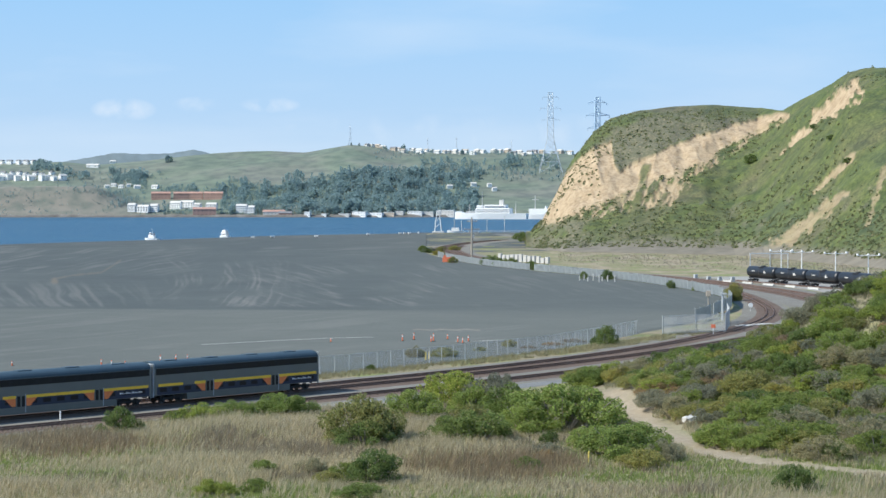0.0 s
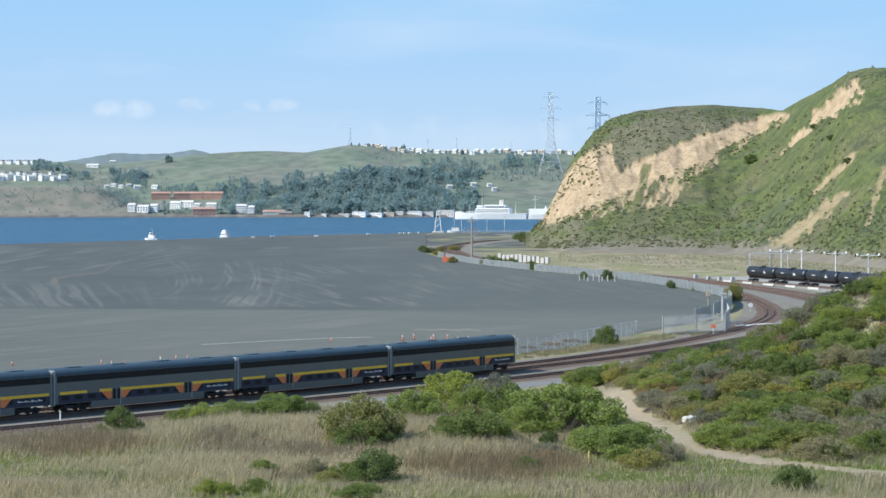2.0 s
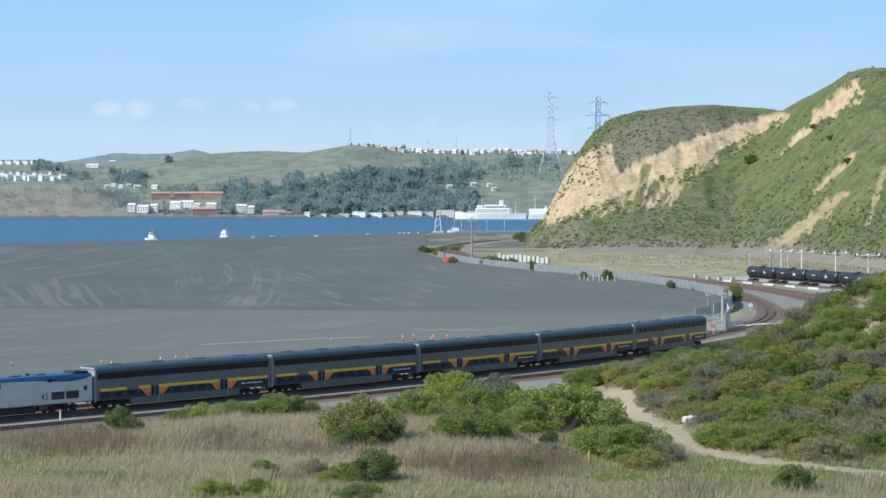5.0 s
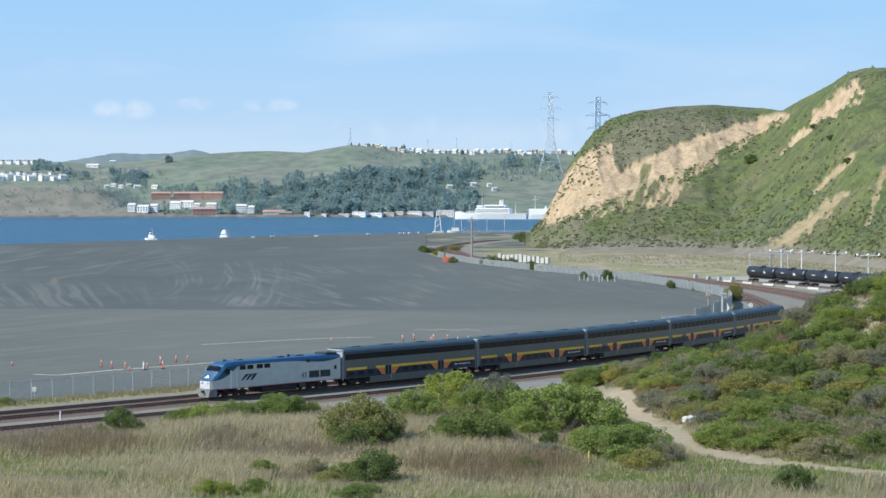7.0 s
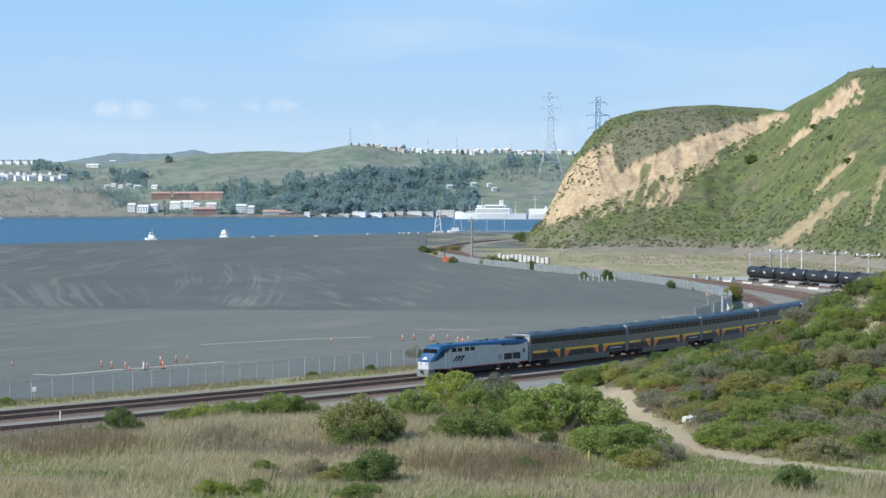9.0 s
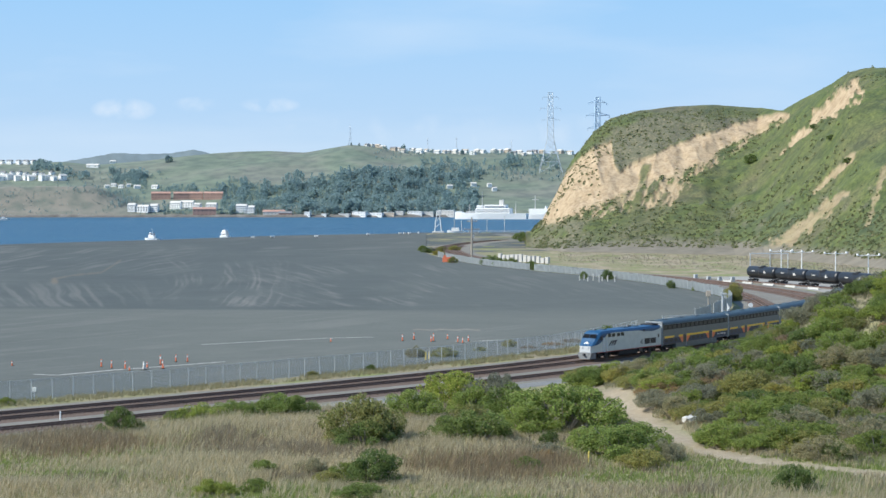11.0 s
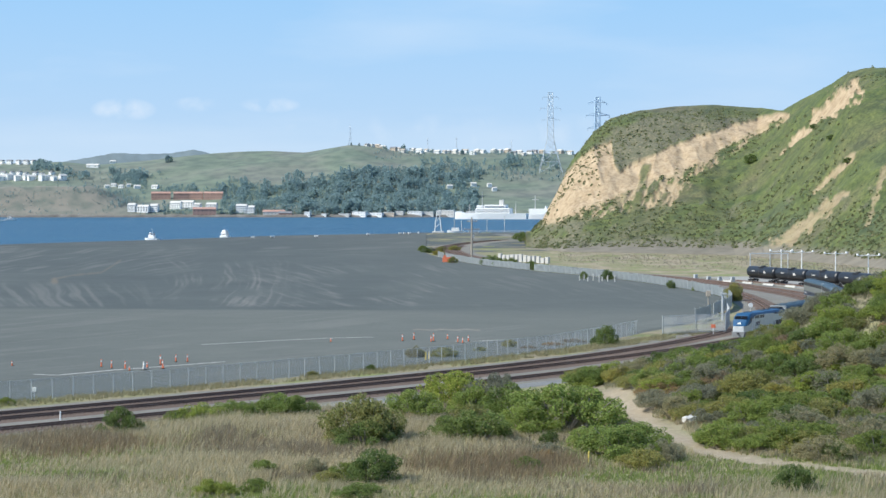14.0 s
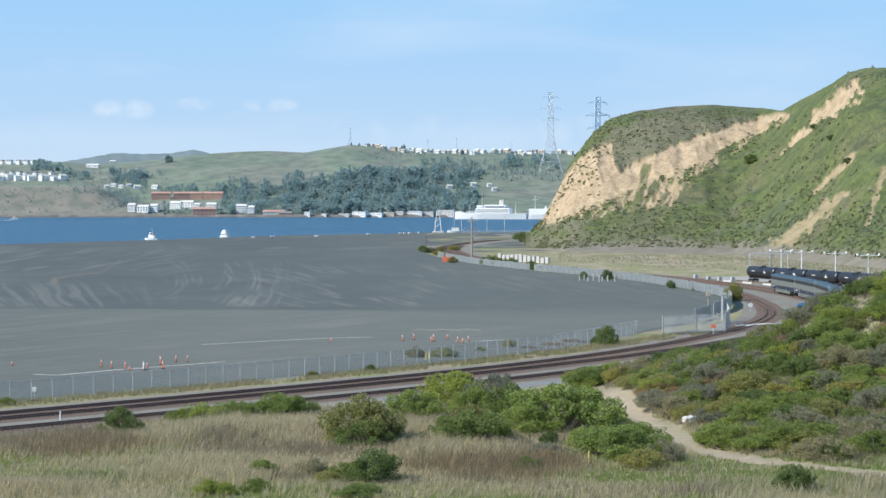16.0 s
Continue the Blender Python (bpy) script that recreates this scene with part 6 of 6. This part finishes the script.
def build_pole_and_blocks():
    pole = empty("utility_pole", pose(11.6, 775, -0.3), "wooden utility pole with crossarms beside the lot", "utility pole")
    part("pole", rod((0, 0, 0), (0, 0, 18.5), 0.4, 0.28), M_POLE, pole)
    for z, w in ((13.6, 3.2), (12.2, 3.0), (16.8, 2.2)):
        arm = part("crossarm", box(-w, -0.12, z, w, 0.12, z + 0.28, 0.03), M_POLE, pole)
        for x in (-0.9, -0.45, 0.45, 0.9):
            part("insulator", rod((x * w, 0, z + 0.28), (x * w, 0, z + 0.65), 0.09, 0.06, 6), M_WHITE, arm)
    part("transformer", rod((0.65, 0, 10.2), (0.65, 0, 11.4), 0.35), M_GALV, pole)
    rng = random.Random(3)
    for k in range(12):
        x, y = 24.2 + 1.62 * k, 812 - 3.6 * k
        ob = empty("concrete_block", pose(x, y, -0.34, 0, rng.uniform(-3, 3), -60 + rng.uniform(-8, 8)), "upright pale concrete barrier block in a row", "concrete block", "row of concrete blocks")
        h = 3.7 * rng.uniform(0.7, 1.05) * (1 - 0.35 * k / 12)
        part("block", box(-1.15, -0.5, 0, 1.15, 0.5, h, 0.08), M_CONCRETE, ob)
        part("lifting_eye", rod((0, 0, h - 0.02), (0, 0, h + 0.16), 0.08, 0.06, 6), M_STEEL, ob)
    skip = empty("orange_barrier", pose(2.0, 783, -0.06), "bright orange plastic barrier at the lot's edge", "barrier")
    part("body", loft([(-2.2, [(-0.5, 0), (-0.3, 1.9), (0.3, 1.9), (0.5, 0)]), (2.4, [(-0.5, 0), (-0.3, 2.1), (0.3, 2.1), (0.5, 0)])]), M_CONE, skip)
    part("tank", box(-1.8, -0.3, 1.9, -0.6, 0.3, 2.7, 0.08), M_CONE, skip)


# ------------------------------------------------------------ water and the opposite shore
def build_boats():
    def hull(length, beam, height):
        secs = []
        for x, w, lift in ((-0.5, 0.8, 0.0), (-0.2, 1.0, 0.0), (0.15, 0.95, 0.03), (0.36, 0.55, 0.12), (0.5, 0.08, 0.25)):
            b, z = beam / 2 * w, height * (1 + lift)
            secs.append((x * length, [(-b, z), (b, z), (b * 0.75, -0.3), (-b * 0.75, -0.3)]))
        return loft(secs)
    tug = empty("tugboat", pose(-199.0, 1312, WATER_Z, 0, 0, 155), "small white tugboat with a tall mast, moored", "boat")
    part("hull", hull(11, 3.8, 1.4), M_WHITE, tug)
    part("cabin", box(-2.6, -1.3, 1.4, 2.2, 1.3, 3.6, 0.15), M_WHITE, tug)
    wheel = part("wheelhouse", box(-0.6, -1.1, 3.6, 1.8, 1.1, 5.2, 0.15), M_WHITE, tug)
    part("window", box(-0.4, -1.13, 4.2, 1.6, 1.13, 4.8), M_PANE, wheel)
    part("mast", rod((-0.3, 0, 5.2), (-0.3, 0, 8.6), 0.14, 0.07), M_WHITE, tug)
    part("funnel", rod((-2.0, 0, 3.6), (-2.0, 0, 5.4), 0.4, 0.35), M_SHINGLE, tug)
    yacht = empty("white_workboat", pose(-159.5, 1402, WATER_Z, 0, 0, 140), "boxy white workboat with two decks, moored", "boat")
    part("hull", hull(9.5, 4.0, 1.5), M_WHITE, yacht)
    part("cabin", box(-3.4, -1.7, 1.5, 2.2, 1.7, 4.2, 0.2), M_WHITE, yacht)
    part("upper_deck", box(-2.4, -1.4, 4.2, 1.4, 1.4, 5.8, 0.2), M_WHITE, yacht)
    part("window", box(-3.0, -1.73, 2.6, 1.9, 1.73, 3.3), M_PANE, yacht)
    part("mast", rod((-0.4, 0, 5.8), (-0.4, 0, 7.6), 0.08), M_WHITE, yacht)
    cruiser = empty("motor_cruiser", pose(-720, 3080, WATER_Z), "white motor cruiser under way with a foam wake", "boat")
    part("hull", hull(18, 5.0, 2.2), M_WHITE, cruiser)
    part("cabin", loft([(-5.5, [(-1.9, 2.2), (-1.6, 4.6), (1.6, 4.6), (1.9, 2.2)]), (3.5, [(-1.6, 2.2), (-1.2, 4.0), (1.2, 4.0), (1.6, 2.2)])]), M_WHITE, cruiser)
    part("window", loft([(-5.0, [(-1.85, 3.1), (-1.74, 3.8), (1.74, 3.8), (1.85, 3.1)]), (3.0, [(-1.55, 3.0), (-1.45, 3.6), (1.45, 3.6), (1.55, 3.0)])]), M_PANE, cruiser)
    part("flybridge", box(-3.5, -1.2, 4.5, 0.5, 1.2, 5.8, 0.2), M_WHITE, cruiser)
    bm = bmesh.new()
    for k in range(14):
        add_box(bm, -11.5 - 2.2 * k, -2.2 - 0.1 * k, 0.0, -9.8 - 2.2 * k, 2.2 + 0.1 * k, 0.7 - 0.04 * k, 0.2)
    part("wake", bm, M_WHITE, cruiser, "white foam wake")
    MOVING["cruiser"] = cruiser
    ship = empty("training_ship", pose(83.0, 3330, WATER_Z, 0, 0, 157), "long white ship with stepped decks moored at the far shore", "ship")
    part("hull", hull(135, 18, 10), M_WHITE, ship)
    part("superstructure", box(-38, -7.5, 10, 26, 7.5, 19, 0.6), M_WHITE, ship)
    part("upper_deck", box(-30, -7, 19, 10, 7, 25, 0.6), M_WHITE, ship)
    part("bridge", box(12, -7.5, 19, 24, 7.5, 24, 0.5), M_WHITE, ship)
    part("funnel", loft([(-24, [(-2.5, 25), (-2, 34), (2, 34), (2.5, 25)]), (-16, [(-2.5, 25), (-2, 33), (2, 33), (2.5, 25)])]), M_OFFWHITE, ship)
    for x, h in ((16, 48), (-46, 30), (40, 26)):
        part("mast", rod((x, 0, 9), (x, 0, h), 0.7, 0.35), M_OFFWHITE, ship)
    for z in (12.2, 15.6, 21):
        x0, x1 = (-36, 24) if z < 19 else (-28, 8)
        row = part("deck_windows", box(x0, 7.4, z, x1, 7.7, z + 1.1), M_PANE, ship)
    ship2 = empty("white_ship", pose(166, 3340, WATER_Z, 0, 0, 157), "second white ship moored by the far shore", "ship")
    part("hull", hull(70, 14, 8), M_WHITE, ship2)
    part("superstructure", box(-20, -6, 8, 16, 6, 18, 0.6), M_WHITE, ship2)
    part("mast", rod((6, 0, 18), (6, 0, 42), 0.8, 0.4), M_OFFWHITE, ship2)
    part("radar_dome", rod((-14, 0, 18), (-14, 0, 23), 2.4, 2.0, 12), M_WHITE, ship2)
    part("crosstree", rod((0, 0, 34), (12, 0, 34), 0.5), M_OFFWHITE, ship2)
    dock = empty("mooring_tower", pose(-4.2, 1640, -1.2), "white steel mooring tower at the water's edge", "tower")
    for x in (-2.6, 2.6):
        for y in (-1.5, 1.5):
            part("leg", rod((x * 1.2, y, 0), (x * 0.38, y, 19), 0.45, 0.38), M_WHITE, dock)
    part("platform", box(-2.0, -2.0, 15.6, 2.0, 2.0, 16.8, 0.2), M_WHITE, dock)
    part("head", box(-1.4, -1.4, 16.8, 2.6, 1.4, 19.6, 0.2), M_WHITE, dock)
    for z in (5, 10):
        part("brace", rod((-2.9, -1.5, z), (2.7, -1.5, z + 4.5), 0.2), M_WHITE, dock)
    part("footing", box(-5, -3, 0, 5, 3, 2.2, 0.3), M_OFFWHITE, dock)
    launch = empty("moored_launch", pose(11, 1660, WATER_Z, 0, 0, 175), "white launch tied up beside the mooring tower", "boat")
    part("hull", hull(15, 4.5, 2.0), M_WHITE, launch)
    part("cabin", box(-3, -1.5, 2.0, 3.5, 1.5, 4.6, 0.2), M_WHITE, launch)
    for k, (b, y, h) in enumerate(((862, 1700, 14), (893, 1700, 16), (817, 1690, 12), (804, 1690, 13))):
        ob = empty("mooring_pile", pose((b - 784) / 3400 * y, y, -3), "thin pale mooring pile in the water", "pile", "mooring piles")
        part("pile", rod((0, 0, 0), (0, 0, h), 0.3, 0.25), M_OFFWHITE, ob)
        part("cap", rod((0, 0, h), (0, 0, h + 0.6), 0.4, 0.1), M_OFFWHITE, ob)
    jetty = empty("low_jetty", pose(46, 1668, WATER_Z), "low pale jetty at the water's edge", "jetty")
    part("deck", box(-24, -1.2, 1.4, 30, 1.2, 1.9, 0.05), M_OFFWHITE, jetty)
    for k in range(8):
        part("pile", rod((-23 + 7.4 * k, 0, -2), (-23 + 7.4 * k, 0, 1.4), 0.25), M_POLE, jetty)


def far_spot(b, row):
    """The nearest place on the opposite shore that fits a column and a row of the camera's view."""
    u = (b - 784) / 3400
    ys = np.linspace(3856, 4660, 400)
    seen_row = 364 - (far_height(np.full_like(ys, u), ys) - 23) / ys * 3400
    k = int(np.argmax(seen_row <= row)) if (seen_row <= row).any() else int(np.argmin(seen_row))
    return u * ys[k], float(ys[k]), float(far_height(np.array([u]), np.array([ys[k]]))[0])


SITES = []


def build_house(x, y, z, w, d, h, storeys, wall, roof, turn, label, name="house", flat=False, bays=3, glass=1.0):
    ob = empty(name, pose(x, y, z - 2.0, 0, 0, turn), label, "building")
    SITES.append((x, y, w))
    h = h + 2.0
    part("wall", box(-w / 2, -d / 2, 0, w / 2, d / 2, h), wall, ob)
    if flat:
        part("roof", box(-w / 2 - 0.5, -d / 2 - 0.5, h, w / 2 + 0.5, d / 2 + 0.5, h + 0.8), roof, ob)
    else:
        r = w * 0.22 if w < 16 else 4.0
        bm = bmesh.new()
        ring = [(-w / 2 - 0.6, -d / 2 - 0.6, h), (w / 2 + 0.6, -d / 2 - 0.6, h), (w / 2 + 0.6, d / 2 + 0.6, h), (-w / 2 - 0.6, d / 2 + 0.6, h), (-w / 2 - 0.3, 0, h + r), (w / 2 + 0.3, 0, h + r)]
        vs = [bm.verts.new(p) for p in ring]
        for f in ((0, 1, 5, 4), (1, 2, 5), (2, 3, 4, 5), (3, 0, 4), (3, 2, 1, 0)):
            bm.faces.new([vs[i] for i in f])
        part("roof", bm, roof, ob)
    for s in range(storeys):
        for k in range(bays):
            cx = -w / 2 + w * (k + 0.5) / bays
            zz = 2.0 + (h - 2.0) * (s + 0.5) / storeys
            win = part("window", box(cx - w / bays * 0.15 * glass, -d / 2 - 0.06, zz - 0.5 * glass, cx + w / bays * 0.15 * glass, -d / 2 + 0.02, zz + 0.6 * glass), M_PANE, ob)
    return ob


def build_town():
    rng = random.Random(12)
    house = lambda b, row, w, h, *a, **k: build_house(*far_spot(b, row), w, 10, h, *a, **k)
    white = "white-walled house on the bluff across the water"
    for k in range(9):
        house(4 + 13.5 * k + rng.uniform(-4, 4), 320 + rng.uniform(-2, 1), 14 + rng.uniform(-1, 5), 8 + rng.uniform(0, 4), 2, M_WHITE, M_OFFWHITE, rng.uniform(30, 65), white, bays=2)
    for k in range(7):
        house(10 + 13.5 * k + rng.uniform(-4, 4), 311 + rng.uniform(-2, 2), 10 + rng.uniform(-2, 5), 5 + rng.uniform(0, 3), 2, M_WHITE, M_SHINGLE, rng.uniform(-60, -15), white, bays=2)
    for b in (4, 18, 34, 47, 60):
        house(b, 291, 13, 8, 2, M_WHITE, M_SHINGLE, rng.uniform(-55, -20), "pale house high on the far hill", bays=2)
    for b, row, w in ((190, 333, 10), (202, 331, 12), (215, 333, 10), (228, 331, 9), (243, 334, 14), (275, 334, 14), (165, 297, 30), (200, 288, 14)):
        house(b, row, w, 5, 1, M_WHITE, M_OFFWHITE, rng.uniform(-20, 20), "small white house among far trees", bays=2)
    b = 650
    while b < 1010:
        wall = rng.choice([M_WHITE, M_WHITE, M_OFFWHITE, M_TAN])
        u = (b - 784) / 3400
        y = rng.choice([4560, 4600, 4630, 4640])
        x = u * y
        z = float(far_height(np.array([u]), np.array([y]))[0])
        build_house(x, y, z, rng.uniform(9, 17), 10, rng.uniform(4.5, 7.5), 2, wall, rng.choice([M_SHINGLE, M_OFFWHITE, M_OFFWHITE, M_TAN]), rng.uniform(-60, -20), "pale house in a row along the far ridge", bays=2)
        b += rng.choice([8, 10, 11, 13, 19])
    apt = "white three-storey apartment block near the far shore"
    for b, row, w, h in ((234, 374, 16, 12), (252, 375, 30, 10), (274, 374, 16, 11), (312, 370, 24, 12), (332, 369, 30, 12), (350, 371, 14, 10), (375, 371, 22, 10), (428, 376, 22, 12), (442, 377, 20, 10)):
        house(b, row, w, h, 3, M_WHITE, M_OFFWHITE, rng.uniform(-26, -8), apt, bays=5, glass=1.6)
    for b, w in ((285, 40), (320, 30), (345, 34), (378, 40)):
        house(b, 353, w, 12, 2, M_BRICK, M_TILE, rng.uniform(-8, 8), "long red-brown building below the far hills", bays=6)
    house(362, 383, 46, 14, 2, M_BRICK, M_TILE, 4, "brick hall with a brown roof on the far shore", bays=6)
    house(485, 382, 44, 7, 1, M_OFFWHITE, M_TILE, 0, "low waterfront shed with a red roof", bays=6)
    house(505, 383, 26, 6, 1, M_BRICK, M_SHINGLE, 0, "low brown waterfront shed", bays=3)
    for b, w, h, wall in ((545, 12, 9, M_WHITE), (575, 10, 5, M_WHITE), (610, 22, 5, M_OFFWHITE), (637, 30, 9, M_WHITE), (664, 34, 7, M_WHITE), (690, 22, 8, M_TAN), (708, 16, 10, M_OFFWHITE), (735, 30, 10, M_WHITE), (758, 24, 9, M_OFFWHITE), (790, 36, 12, M_OFFWHITE), (810, 22, 10, M_WHITE), (835, 20, 10, M_OFFWHITE)):
        house(b, 384, w, h, 1 if h < 9 else 2, wall, M_WHITE, rng.uniform(-26, -16), "long pale warehouse along the far waterfront", "warehouse", flat=True, bays=5)
    for b, row, w in ((796, 334, 12), (838, 330, 12), (866, 331, 9), (875, 338, 10)):
        house(b, row, w, 6, 1, M_WHITE, M_OFFWHITE, 10, "small white house on the far slope", bays=2)


def grow_far_trees():
    rng = np.random.default_rng(33)
    pts, size = [], []

    def grove(b0, b1, r0, r1, n, s0, s1):
        for _ in range(n):
            b, r = rng.uniform(b0, b1), rng.uniform(r0, r1)
            x, y, z = far_spot(b, r)
            if any(abs(x - hx) < hw / 2 + 6 and -90 < y - hy < 8 and s1 > 8.5 for hx, hy, hw in SITES):
                continue
            pts.append((x, y + rng.uniform(-8, 8), z - 1))
            size.append(rng.uniform(s0, s1) * (0.85 + 0.35 * math.sin(b * 0.11 + r * 0.2) * math.sin(b * 0.043 + 1.3 - r * 0.13)))
    grove(390, 500, 330, 382, 400, 9, 16)
    grove(500, 600, 325, 382, 480, 10, 17)
    grove(590, 845, 308, 382, 1500, 10, 19)
    grove(500, 600, 312, 335, 90, 10, 16)
    grove(600, 740, 302, 315, 110, 10, 17)
    grove(655, 760, 300, 312, 60, 6, 10)
    grove(745, 850, 285, 315, 190, 8, 15)
    grove(850, 960, 285, 312, 70, 6, 11)
    grove(940, 985, 280, 300, 40, 9, 15)
    grove(870, 1000, 300, 322, 60, 6, 10)
    grove(885, 925, 280, 298, 40, 11, 18)
    grove(55, 112, 294, 304, 80, 12, 20)
    grove(110, 160, 305, 318, 50, 8, 14)
    grove(195, 262, 306, 330, 110, 11, 19)
    grove(285, 400, 330, 345, 110, 7, 12)
    grove(190, 300, 335, 372, 170, 5, 10)
    grove(285, 305, 360, 380, 18, 8, 13)
    grove(230, 470, 372, 384, 190, 4, 8)
    grove(460, 620, 372, 384, 60, 4, 8)
    grove(0, 200, 325, 383, 300, 2, 5)
    grove(120, 300, 300, 345, 120, 4, 9)
    grove(650, 800, 268, 284, 40, 5, 8)
    for _ in range(70):
        b = rng.uniform(648, 1005)
        u = (b - 784) / 3400
        y = rng.uniform(4540, 4620)
        pts.append((u * y, y, float(far_height(np.array([u]), np.array([y]))[0]) - 1))
        size.append(rng.uniform(5, 10))
    grove(400, 470, 318, 335, 40, 8, 13)
    far_trees(rng, pts, np.array(size), L_FAR, "far_woods", "eucalyptus woods across the water, haze put into the leaf colour", "woods")
    for b, row, s in ((297, 288, 9), (303, 287, 8), (714, 268, 9), (818, 274, 7), (622, 258, 4), (636, 259, 4)):
        x, y, z = far_spot(b, row)
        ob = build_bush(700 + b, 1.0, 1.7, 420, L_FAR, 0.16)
        ob.name = "tree"
        ob.matrix_basis = pose(x, y, z - 1) @ Matrix.Diagonal((s * 0.7, s * 0.7, s * 1.25, 1))
        tagged(ob, "lone dark tree on the far ridge", "tree", "trees on the far ridge")


def build_pylon(x, y, z, h, w, label, thick=0.003, steel=None):
    steel = steel or M_LATTICE
    ob = empty("lattice_pylon", pose(x, y, z), label, "pylon")
    waist = 0.42
    wide = lambda t: w * (1 - t / waist) + w * 0.28 * t / waist if t < waist else w * 0.28 * (1 - (t - waist) * 0.55)
    levels = [0, 0.14, 0.27, 0.36, 0.44, 0.52, 0.6, 0.68, 0.76, 0.84, 0.92, 1.0]
    r = thick * h
    corner = lambda t, k: (wide(t) / 2 * (-1, 1, 1, -1)[k], wide(t) / 2 * (-1, -1, 1, 1)[k], h * t)
    for k in range(4):
        part("leg", tube([corner(t, k) for t in levels], r * 1.2), steel, ob)
    bm = bmesh.new()
    for a, b in zip(levels, levels[1:]):
        for k in range(4):
            add_rod(bm, corner(a, k), corner(b, (k + 1) % 4), r * 0.6, sides=4)
            add_rod(bm, corner(a, (k + 1) % 4), corner(b, k), r * 0.6, sides=4)
            add_rod(bm, corner(b, k), corner(b, (k + 1) % 4), r * 0.6, sides=4)
    part("bracing", bm, steel, ob)
    for t, s in ((0.66, 0.11), (0.8, 0.13), (0.94, 0.10)):
        bm = bmesh.new()
        for side in (-1, 1):
            add_rod(bm, (0, 0, h * t), (side * h * s, 0, h * t), r * 0.9, r * 0.5, 4)
            add_rod(bm, (0, 0, h * (t + 0.035)), (side * h * s, 0, h * t), r * 0.6, r * 0.4, 4)
            add_rod(bm, (side * h * s, 0, h * t), (side * h * s, 0, h * (t - 0.03)), r * 0.6, r * 0.6, 4)
        part("crossarm", bm, steel, ob)


def build_pylons():
    x, y, z = far_spot(974, 305)
    build_pylon(x, y, z - 2, 23 + 201 * y / 3400 - z, 52, "tall pale lattice pylon beyond the bluff", 0.0022)
    build_pylon((1057 - 784) / 3400 * 1900, 1900, 40, 90, 22, "blue-grey lattice pylon behind the bluff", 0.0055, M_LATTICE_BLUE)
    for b, h in ((620, 48), (757, 36), (808, 40), (905, 34)):
        u = (b - 784) / 3400
        build_pylon(u * 4640, 4640, float(far_height(np.array([u]), np.array([4640.0]))[0]) - 2, h, h * 0.22, "small faint pylon on the far ridge")


MOVING = {}


def motions():
    for thing, offset, half in TRAIN:
        walk(thing, [(float(t), rail_pose(lead(t) + offset, half)) for t in np.arange(0, 16.01, 0.5)])
    boat = MOVING["cruiser"]
    walk(boat, [(t, pose(-712 + 3.55 * (t - 8.5), 3080, WATER_Z)) for t in (0.0, 4.0, 8.0, 12.0, 16.0)])


build_ground()
build_lot()
build_dirt_flat()
build_water()
build_bluff()
build_far_shore()
build_tracks()
build_train()
seed_bushes()
scatter_shrubs()
build_fence()
build_screen_fence()
build_gate()
build_cones()
build_pale_lines()
build_edge_trailers()
build_posts()
build_tank_cars()
build_pole_and_blocks()
build_boats()
build_town()
build_pylons()
grow_far_trees()
grow_bluff_scrub()
grow_grass()
settle_bushes()
motions()
